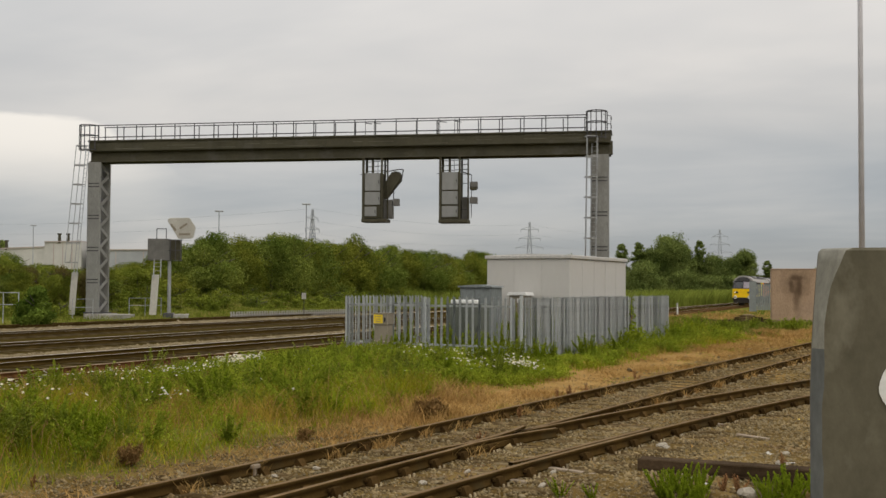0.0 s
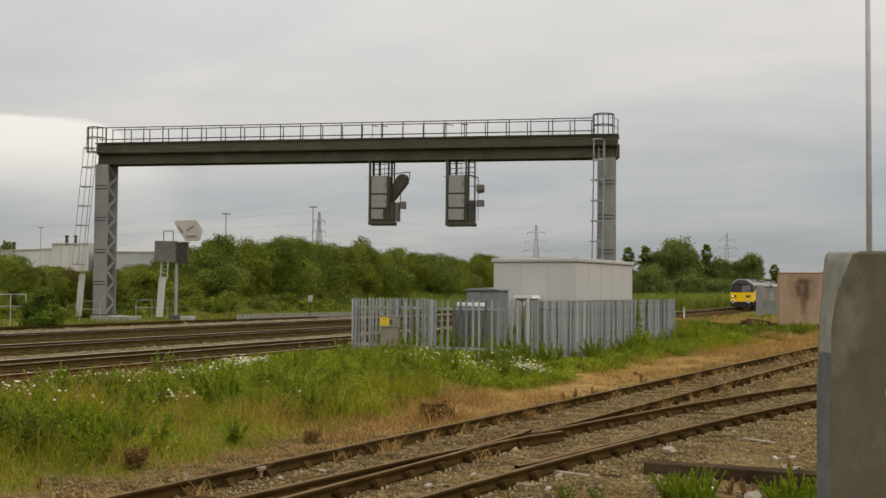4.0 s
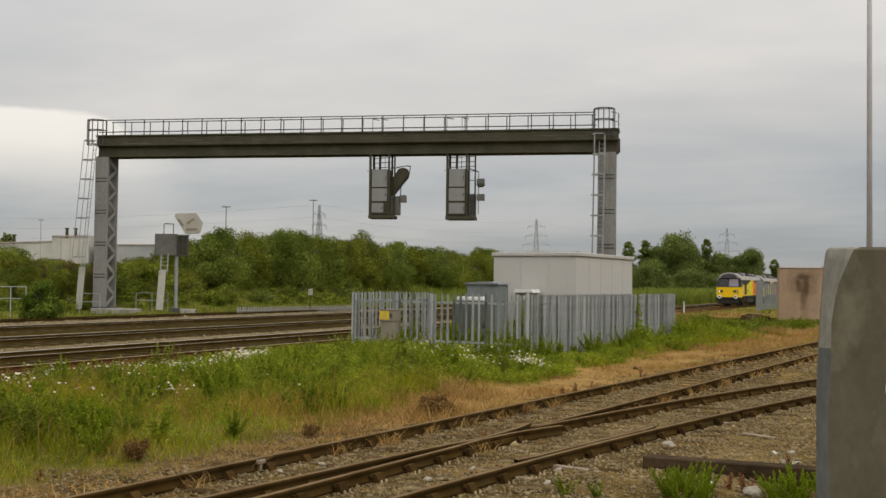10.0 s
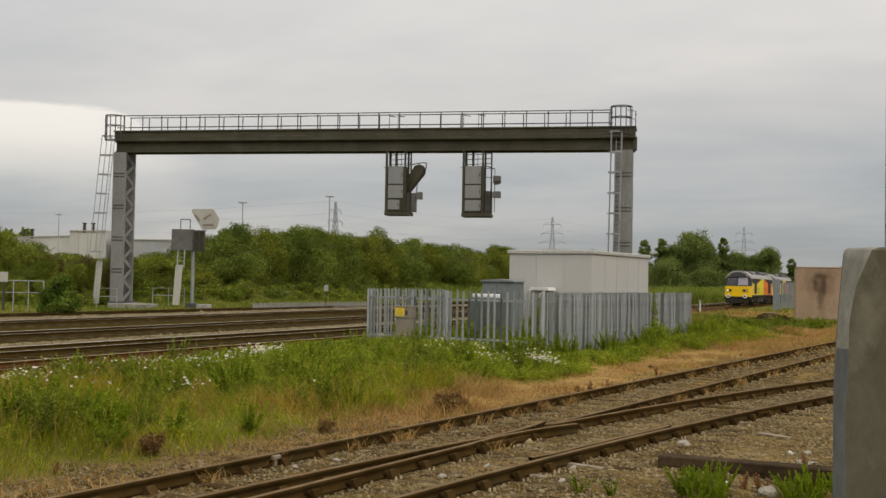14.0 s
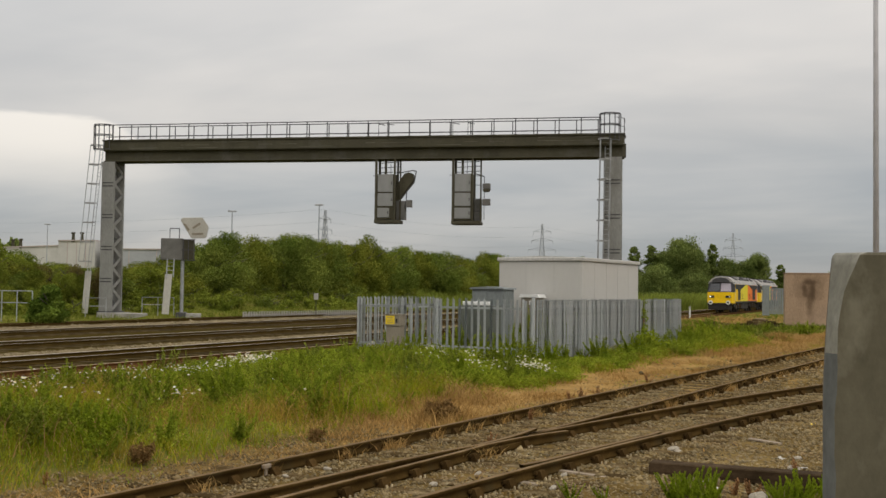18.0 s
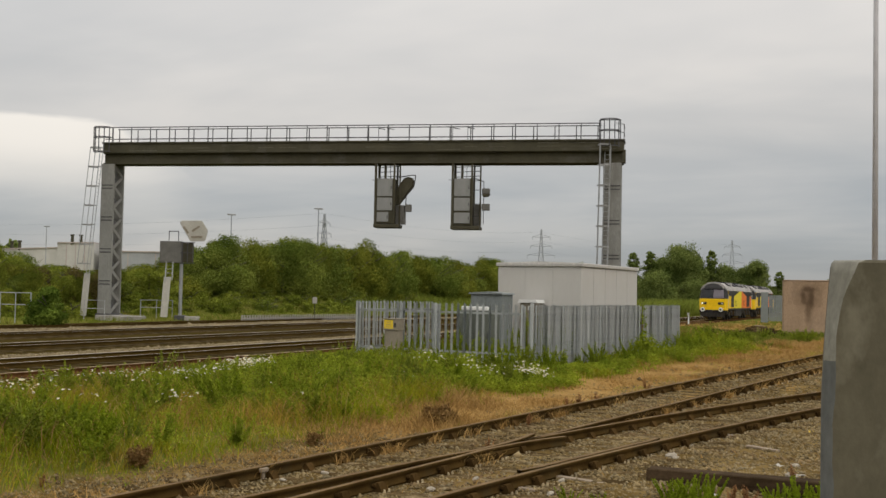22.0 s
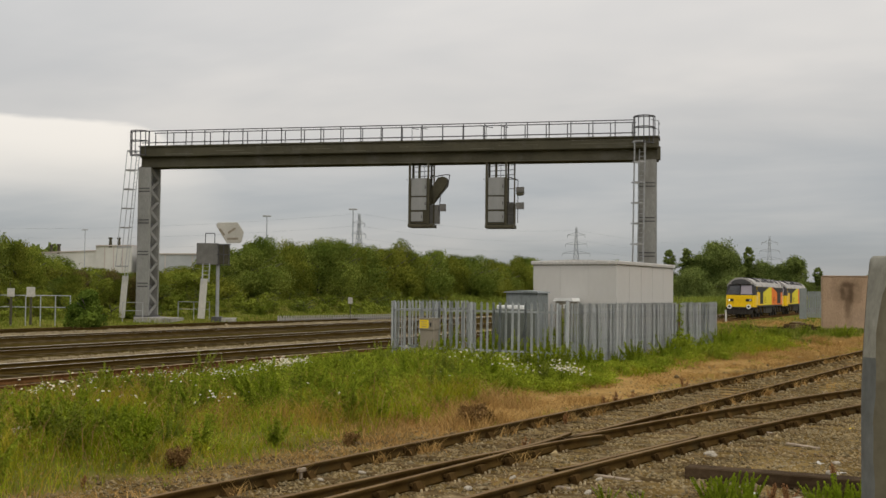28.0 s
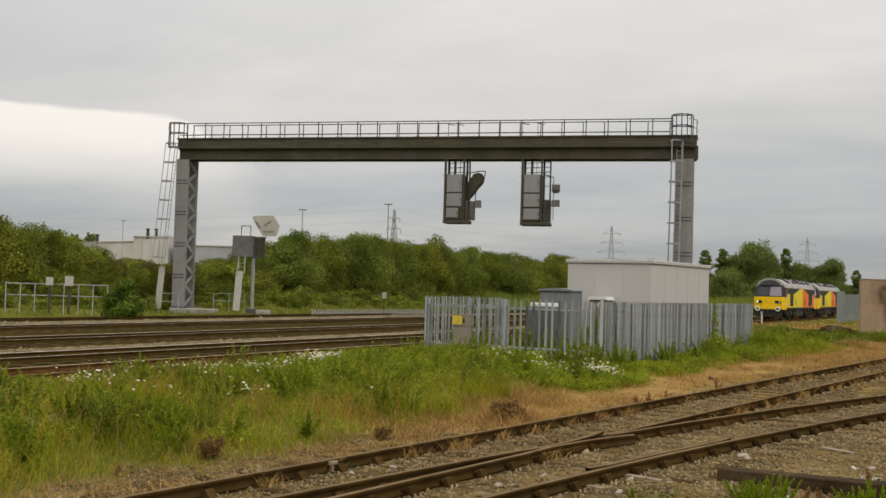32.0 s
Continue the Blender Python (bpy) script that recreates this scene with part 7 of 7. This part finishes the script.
    for i in range(6):
        plant(brown, "bush", -66.0 + i * 0.9, 54.5 + i * 0.6 + (i % 2), 0.9, (0.5, 0.5, rng.uniform(0.75, 0.9)), rng.uniform(0, 360), "brown leafless bramble on the bank", "bush", "bank brambles")


# ---- weeds, flowers and stones on the verge ----
def weed_kind(seed, h, r, count, size, leaf):
    """A leafy weed: several stems with leaves up their length."""
    rng = np.random.RandomState(seed)
    V, F, base = [], [], 0
    bm = B()
    for i in range(9):
        a, rr = rng.uniform(0, 6.28), r * rng.uniform(0.1, 1.0)
        top = np.array([math.cos(a) * rr, math.sin(a) * rr, h * rng.uniform(0.6, 1.0)])
        tube(bm, (top[0] * 0.2, top[1] * 0.2, -0.03), tuple(top), 0.006, 0.003, 5)
        n = count // 9
        t = rng.uniform(0.15, 1.0, n)
        c = np.stack([top[0] * (0.2 + 0.8 * t), top[1] * (0.2 + 0.8 * t), top[2] * t], -1)
        d = rng.normal(size=(n, 3)) * [1, 1, 0.35]
        d /= np.linalg.norm(d, axis=1)[:, None]
        s = (size * rng.uniform(0.6, 1.4, n) * (1.15 - 0.6 * t))[:, None]
        side = np.cross(d, [0, 0, 1.0]) * s * 0.32
        mid, end = c + d * s * 0.5 + [0, 0, 0.01], c + d * s - np.array([0, 0, 1]) * s * 0.25
        V.append(np.stack([c, mid - side, end, mid + side], 1).reshape(-1, 3))
        F.append(np.arange(n * 4).reshape(-1, 4) + base)
        base += n * 4
    return mesh_of("stems", bm, leaf), raw_mesh("leaves", np.concatenate(V), np.concatenate(F), [leaf])


def weed(kind, name, x, y, s, turn, label, group, sh=None):
    root = thing(name, pose(x, y, float(ground_z(x, y)), 0, 0, turn), label, "weed", group)
    root.scale = (s, s, sh or s)
    for name_, me in (("stem", kind[0]), ("foliage", kind[1])):
        part(name_, me, None, root)["kind"] = "stuff"


def build_weeds():
    green = [weed_kind(i, 0.62, 0.55, 1200, 0.055, M["weed"]) for i in range(4)]
    dark = [weed_kind(10 + i, 0.6, 0.5, 1500, 0.05, M["bush_light"] if i else M["fresh"]) for i in range(2)]
    dead = []
    for i in range(3):
        r3 = np.random.RandomState(20 + i)
        v, f = leaf_cloud(r3, [(r3.uniform(-0.3, 0.3), r3.uniform(-0.3, 0.3), r3.uniform(0.05, 0.40), r3.uniform(0.05, 0.10), r3.uniform(0.10, 0.16)) for k in range(16)], 1300, 0.030, 1.3, (0.1, 1.35))
        dead.append((weed_kind(20 + i, 0.56, 0.34, 90, 0.03, M["dead"])[0], raw_mesh("leaves", v, f, [M["dead"]])))
    pale = [weed_kind(30 + i, 0.66, 0.45, 650, 0.06, M["bush_light"]) for i in range(2)]
    rng = random.Random(17)
    spots = [(-10.42, 7.79, 1.1), (-10.9, 8.1, 1.0), (-11.72, 9.6, 1.25), (-10.3, 9.87, 0.7), (-10.45, 11.09, 0.8), (-10.0, 12.06, 0.75), (-10.45, 15.14, 0.85),
             (-10.62, 19.99, 1.0), (-12.0, 30.9, 1.2), (-11.9, 33.2, 1.3), (-12.2, 35.0, 1.3), (-12.48, 17.75, 1.2), (-11.7, 15.63, 1.0), (-12.48, 14.73, 1.25),
             (-10.47, 17.03, 0.7), (-12.95, 26.37, 1.1), (-12.2, 28.6, 1.0), (-12.5, 40.6, 1.5), (-12.2, 42.0, 1.4), (-12.0, 44.0, 1.3), (-14.2, 16.2, 1.1), (-13.3, 20.3, 1.2),
             (-11.9, 21.5, 1.0), (-14.8, 22.6, 1.1), (-16.2, 24.0, 1.2), (-15.2, 18.0, 1.1), (-13.0, 11.2, 1.0), (-14.0, 9.8, 1.1), (-12.3, 12.6, 0.9)]
    for x, y, s in spots:
        weed(rng.choice(green), "weed", x, y, s, rng.uniform(0, 360), "leafy dark green weed in the rough grass", "verge weeds")
    for i in range(250):
        x, y = rng.uniform(-18.5, -10.2), rng.uniform(8, 36)
        if rng.random() < float(cover_at(np.array([x + 0.6]), np.array([y]))[0][0]) and not (x < FX and x > FX - F_LEFT and y > FY - 0.3):
            k = rng.choice(green + pale + dark)
            weed(k, "weed", x, y, rng.uniform(0.5, 1.2) * (0.6 if x < near_x(y) + 4.5 else 1.0), rng.uniform(0, 360), "tall green weed standing in the grass", "verge weeds")
    for i in range(22):
        x, y = rng.uniform(-19, -12), rng.uniform(44, 66)
        weed(rng.choice(green + pale), "weed", x, y, rng.uniform(0.5, 1.0), rng.uniform(0, 360), "leafy weed on the far verge", "verge weeds")
    for i in range(16):
        x = -18.3 + i * 0.33 + rng.uniform(-0.1, 0.1)
        weed(rng.choice(green + dark), "weed", x, rng.uniform(28.7, 29.5), rng.uniform(0.9, 1.3), rng.uniform(0, 360), "rank green weed growing inside the fence", "compound weeds", rng.uniform(1.2, 1.9))
    for x, y, h in ((-13.5, 29.0, 2.6), (-13.55, 29.9, 2.8), (-13.6, 30.9, 2.6), (-13.6, 32.0, 2.6)):
        weed(rng.choice(green + dark), "weed", x, y, 0.9, rng.uniform(0, 360), "tall green weed in the fence corner", "compound weeds", h)
    for x, y, s in ((-14.7, 51.8, 1.7), (-14.4, 50.6, 1.5), (-13.7, 47.3, 1.4), (-14.3, 55.2, 1.2), (-11.9, 38.4, 1.3), (-11.2, 56.4, 1.2), (-10.9, 54.5, 1.3), (-11.7, 57.5, 1.1), (-12.1, 40.2, 1.5), (-12.4, 37.0, 1.4)):
        weed(rng.choice(green + dark), "weed", x, y, s, rng.uniform(0, 360), "bushy dark green weed beside the fence run", "verge weeds")
    for x, y, s in ((-17.5, 18.5, 1.1), (-17.1, 18.95, 1.0), (-17.3, 19.6, 0.8)):
        weed(rng.choice(pale), "weed", x, y, s, rng.uniform(0, 360), "tall pale umbel stalks at the edge of the rusty line", "verge weeds")
    lush = [weed_kind(40 + i, 0.46, 0.42, 2600, 0.032, M["fresh"]) for i in range(3)]
    for x, y, s in ((-4.63, 11.02, 0.45), (-4.28, 11.09, 0.4), (-3.61, 11.47, 0.75), (-3.51, 11.77, 0.8), (-3.4, 12.01, 0.75), (-3.7, 11.9, 0.6), (-3.3, 11.6, 0.7), (-3.45, 11.3, 0.75), (-3.2, 11.3, 0.6),
                    (-2.7, 12.36, 0.7), (-2.57, 12.61, 0.8), (-2.73, 12.11, 0.65), (-2.45, 12.3, 0.8), (-2.3, 12.8, 0.8), (-2.5, 11.9, 0.8), (-2.15, 12.4, 0.8)):
        weed(rng.choice(lush), "weed", x, y, s, rng.uniform(0, 360), "fresh green weed sprouting from the cinders", "cinder weeds")
    red = [weed_kind(50, 0.3, 0.2, 420, 0.035, M["sorrel"])]
    for x, y, s in ((-3.25, 12.4, 0.7), (-3.1, 12.5, 0.7), (-3.05, 14.6, 0.6), (-2.7, 14.9, 0.6), (-9.75, 8.5, 0.5), (-8.72, 21.3, 0.9), (-8.62, 22.0, 0.8), (-8.7, 20.7, 0.8), (-8.9, 26.0, 0.9), (-8.1, 17.5, 0.7), (-7.2, 14.2, 0.7)):
        weed(red[0], "dead_weed", x, y, s, rng.uniform(0, 360), "rusty red withered weed on the cinders", "dead weeds")
    for x, y, s in ((-9.15, 16.15, 0.8), (-9.05, 16.45, 0.55), (-9.8, 10.0, 0.5), (-10.0, 10.25, 0.4), (-9.4, 13.0, 0.4)):
        weed(rng.choice(dead), "dead_weed", x, y, s, rng.uniform(0, 360), "withered brown weed at the rail side", "dead weeds")
    # creeper climbing through the gap in the fence
    iv = thing("creeper", pose(FX + 0.05, FY + 8.78, 0.15), "green creeper climbing a fence post", "climbing plant")
    r2 = np.random.RandomState(5)
    v, f = leaf_cloud(r2, [(0, 0, 0.4, 0.5, 0.5), (0, 0.1, 1.0, 0.22, 0.5), (0.05, 0.0, 1.6, 0.14, 0.35), (0.2, -0.5, 0.3, 0.6, 0.4)], 900, 0.05)
    part("leaves", raw_mesh("leaves", v, f, [M["weed"]]), None, iv)
    bm = B(); tube(bm, (0, 0, -0.1), (0.03, 0.02, 2.0), 0.02, 0.008, 6); part("stem", bm, M["bark"], iv)


def build_daisies():
    """White ox-eye daisies in drifts, and a few scattered."""
    rng = np.random.RandomState(9)
    drifts = [(-16.25, 19.8, 0.34, 170), (-15.85, 18.9, 0.4, 60), (-16.35, 20.5, 0.35, 60), (-14.85, 16.45, 0.4, 34), (-15.35, 16.4, 0.5, 34), (-14.6, 16.7, 0.35, 22), (-11.72, 12.8, 0.2, 9), (-12.25, 13.3, 0.22, 8),
              (-15.2, 14.9, 0.45, 30), (-15.7, 15.6, 0.4, 26), (-15.85, 14.3, 0.5, 26), (-15.1, 12.9, 0.5, 40), (-14.75, 12.0, 0.4, 34), (-13.0, 12.0, 0.4, 8), (-17.2, 27.0, 0.5, 26), (-15.9, 26.6, 0.8, 20),
              (-15.2, 26.9, 0.4, 18), (-11.7, 22.45, 0.35, 24), (-11.0, 21.9, 0.3, 20), (-11.15, 23.6, 0.3, 36), (-10.6, 23.1, 0.3, 70), (-10.2, 22.8, 0.22, 26), (-13.4, 25.4, 0.6, 26), (-13.2, 23.4, 0.7, 18)]
    pts = np.concatenate([np.stack([rng.normal(x, r * 0.6, n), rng.normal(y, r * 0.7, n), rng.normal(0.45, 0.05, n)], -1) for x, y, r, n in drifts]
                         + [np.stack([rng.uniform(-17, -10.5, 40), rng.uniform(9, 27, 40), rng.uniform(0.3, 0.6, 40)], -1)])
    V, F, I = [], [], []
    for x, y, up in pts:
        z = float(ground_z(x, y)) + up
        r = rng.uniform(0.018, 0.031)
        nrm = Vector((rng.normal() * 0.3 + 0.1, rng.normal() * 0.3 - 0.12, 1)).normalized()
        u = nrm.orthogonal().normalized()
        w = nrm.cross(u)
        c = Vector((x, y, z))
        b = len(V)
        V.append(c - nrm * 0.004)
        for k in range(8):
            a = k * math.pi / 4
            V.append(c + (u * math.cos(a) + w * math.sin(a)) * r * (1.0 if k % 2 == 0 else 0.82))
        for k in range(8):
            F.append((b, b + 1 + k, b + 1 + (k + 1) % 8)); I.append(0)
        b2 = len(V)
        for k in range(6):
            a = k * math.pi / 3
            V.append(c + nrm * 0.004 + (u * math.cos(a) + w * math.sin(a)) * r * 0.32)
        for k in range(1, 5):
            F.append((b2, b2 + k, b2 + k + 1)); I.append(1)
        s = len(V)
        V.extend([Vector((x - 0.002, y, z - 0.5)), Vector((x + 0.002, y, z - 0.5)), c])
        F.append((s, s + 1, s + 2)); I.append(2)
    me = raw_mesh("daisies", np.array([tuple(v) for v in V]), np.array(F), [M["petal"], M["yellow"], M["weed"]], I)
    tagged(new("daisies", me), "drifts of white ox-eye daisies in the grass", "flowers", kind="stuff")


def stones(name, n, area, size, z_off, material, label, seed, test=None):
    """Broken stones: uneven eight-sided lumps."""
    rng = np.random.RandomState(seed)
    x, y = rng.uniform(area[0], area[1], n), rng.uniform(area[2], area[3], n)
    if test is not None:
        k = rng.uniform(0, 1, n) < test(x, y)
        x, y = x[k], y[k]
        n = len(x)
    s = size * rng.lognormal(0, 0.35, n)
    z = ground_z(x, y) + z_off + s * rng.uniform(-0.1, 0.3, n)
    base = np.array([(1, 0, 0), (0, 1, 0), (-1, 0, 0), (0, -1, 0), (0, 0, 0.75), (0, 0, -0.75)])
    v = base[None] * (1 + rng.uniform(-0.35, 0.35, (n, 6, 1))) + rng.uniform(-0.25, 0.25, (n, 6, 3))
    a = rng.uniform(0, 6.28, n)
    ca, sa = np.cos(a)[:, None], np.sin(a)[:, None]
    v = np.stack([v[..., 0] * ca - v[..., 1] * sa, v[..., 0] * sa + v[..., 1] * ca, v[..., 2]], -1) * s[:, None, None]
    v += np.stack([x, y, z], -1)[:, None]
    tri = np.array([(0, 1, 4), (1, 2, 4), (2, 3, 4), (3, 0, 4), (1, 0, 5), (2, 1, 5), (3, 2, 5), (0, 3, 5)])
    f = (np.arange(n) * 6)[:, None, None] + tri[None]
    me = raw_mesh(name, v.reshape(-1, 3), f.reshape(-1, 3), [material])
    tagged(new(name, me), label, "ballast", kind="stuff")


def build_stones():
    bare = lambda x, y: np.clip(1 - cover_at(x, y)[0] - 0.92 * cover_at(x, y)[1], 0, 1)
    stones("ballast", 70000, (-10.6, -1.5, 4, 26), 0.016, 0.002, M["ballast"], "fine cinders and chippings round the siding rails", 7, bare)
    stones("ballast", 10000, (-10.6, -1.5, 4, 30), 0.024, 0.004, M["ballast"], "grey brown ballast stones between the siding rails", 1, bare)
    stones("ballast", 6000, (-10.5, -2, 28, 60), 0.04, 0.0, M["ballast"], "grey brown ballast stones along the siding", 2, bare)
    stones("ballast", 20000, (-9.6, -1.5, 4, 34), 0.017, 0.006, M["pale_ballast"], "pale broken ballast scattered on the siding", 6, bare)
    way = lambda x, y: (np.abs(np.interp(y, MAIN_Y, MAIN_X) - x - 1.75) < 0.6) * 1.0
    stones("ballast", 90000, (-34, -24, 8, 60), 0.03, 0.0, M["pale_ballast"], "pale ballast between the main lines", 3, way)
    way2 = lambda x, y: (np.abs(np.interp(y, MAIN_Y, MAIN_X) - x - 16.1) < 1.0) * 1.0
    stones("ballast", 70000, (-52, -38, 22, 80), 0.045, 0.0, M["pale_ballast"], "pale ballast between the far lines", 4, way2)
    rng = random.Random(13)
    for x, y, s in ((-4.85, 15.25, 0.08), (-4.75, 15.1, 0.055), (-2.98, 12.4, 0.11), (-3.23, 15.66, 0.05), (-6.65, 16.6, 0.06), (-12.3, 9.9, 0.24), (-12.7, 9.5, 0.22), (-5.07, 16.85, 0.05), (-3.09, 14.69, 0.08),
                    (-4.97, 16.53, 0.05), (-5.05, 11.5, 0.05), (-5.3, 12.4, 0.05), (-6.2, 11.9, 0.05), (-6.3, 11.0, 0.05), (-3.7, 12.9, 0.06), (-8.0, 10.5, 0.045), (-7.9, 11.2, 0.05)):
        bm = B()
        bmesh.ops.create_icosphere(bm, subdivisions=2, radius=1.0)
        for v in bm.verts:
            v.co *= 1 + 0.28 * noise.noise(v.co * 1.7 + Vector((x * 5, y * 3, 0)))
        root = tagged(new("stone", mesh_of("stone", bm, M["white_stone"])), "pale broken stone lying on the cinders", "stone", "loose stones")
        root.matrix_basis = pose(x, y, float(ground_z(x, y)) + s * 0.25, rng.uniform(0, 40), 0, rng.uniform(0, 360))
        root.scale = (s * 1.3, s, s * 0.6)


def build_debris():
    bm = B()
    box(bm, 0, 2.75, -0.13, 0.13, 0, 0.16, 0.012)
    bmesh.ops.subdivide_edges(bm, edges=bm.edges[:], cuts=2)
    for v in bm.verts:
        v.co += Vector((0, 1, 0.6)) * 0.018 * noise.noise(v.co * 6)
    t = tagged(new("timber_baulk", mesh_of("timber_baulk", bm, M["wood_old"])), "old dark timber baulk lying on the cinders", "timber")
    t.matrix_basis = pose(-4.5, 13.25, -0.01, 0, 0, 6)
    for x, y, l, rot in ((-5.6, 12.6, 0.75, 2), (-4.2, 16.9, 0.5, -12), (-5.9, 11.6, 0.6, 8), (-5.1, 18.0, 0.4, 25)):
        bm = B(); box(bm, 0, l, -0.05, 0.05, 0, 0.03, 0.006)
        p = tagged(new("plank", mesh_of("plank", bm, M["plank"])), "splintered pale wood offcut on the ballast", "plank", "wood scraps")
        p.matrix_basis = pose(x, y, float(ground_z(x, y)) + 0.02, 0, 3, rot)
    cols = {"yellow": M["yellow"], "white": M["soft_white"], "blue": mat("blue_plastic", (0.25, 0.42, 0.60), (0.35, 0.5, 0.66), 0.5)}
    for x, y, c in ((-3.8, 19.6, "yellow"), (-3.6, 20.4, "yellow"), (-3.1, 14.5, "blue"), (-3.0, 14.9, "white"), (-3.4, 15.4, "white"), (-4.7, 21.0, "yellow"), (-3.5, 12.6, "white")):
        bm = B()
        bmesh.ops.create_grid(bm, x_segments=4, y_segments=3, size=0.045)
        for v in bm.verts:
            v.co.z += 0.03 * noise.noise(v.co * 24 + Vector((x, y, 0)))
        bmesh.ops.solidify(bm, geom=bm.faces[:], thickness=0.004)
        p = tagged(new("litter_scrap", mesh_of("litter_scrap", bm, cols[c])), "crumpled %s scrap of litter" % c, "litter", "litter")
        p.matrix_basis = pose(x, y, float(ground_z(x, y)) + 0.02, 10, 0, x * 300)
    # rusty fixing hanging on the outer rail
    k = thing("rail_clamp", pose(-8.235, 10.4, 0.0, 0, 0, 0), "pale rusty clamp fixed to the siding rail", "rail clamp")
    bm = B(); box(bm, 0.0, 0.05, -0.07, 0.07, 0.10, 0.15, 0.01); part("jaw", bm, M["plank"], k)
    bm = B(); box(bm, 0.01, 0.04, -0.03, 0.01, 0.02, 0.10, 0.006); part("bolt", bm, M["plank"], k)


build_trackside_signal()
build_lineside()
build_far()
build_weeds()
build_daisies()
build_stones()
build_debris()


# ---- movement: the locomotives creep along the near line ----
LOCO_Y = [
    (0, 140.98), (2, 136.95), (4, 132.91), (6, 129.04), (8, 125.45), (10, 122.19), (12, 119.27), (14, 116.65), (16, 114.29), (18, 112.12), (20, 110.11), (22, 108.16), (24, 106.23), (26, 104.29), (28, 102.34), (30, 100.41), (32, 98.23)
]


def motions():
    for ob, back in ((LOCO, 0.0), (LOCO_REAR, 21.9)):
        rows = []
        for t, y in LOCO_Y:
            y0 = y + back
            xa, xb = near_x(y0 + 4.7), near_x(y0 + 16.3)
            ang = math.degrees(math.atan2(-(xb - xa), 11.6))
            x0 = xa - (xb - xa) / 11.6 * 4.7
            rows.append((t, pose(x0, y0, RAIL_TOP, 0, 0, ang)))
        walk(ob, rows)
    start = LOCO_Y[0][1]
    # the wheels roll without slipping, half a metre in radius
    times = np.arange(0, 32.01, 0.4)
    ty, yy = [r[0] for r in LOCO_Y], [r[1] for r in LOCO_Y]
    for w, y in WHEELS:
        rows = []
        for t in times:
            roll = math.degrees((start - float(np.interp(t, ty, yy))) / 0.5)
            rows.append((float(t), pose(0, y, 0.5, roll, 0, 0)))
        walk(w, rows)


motions()
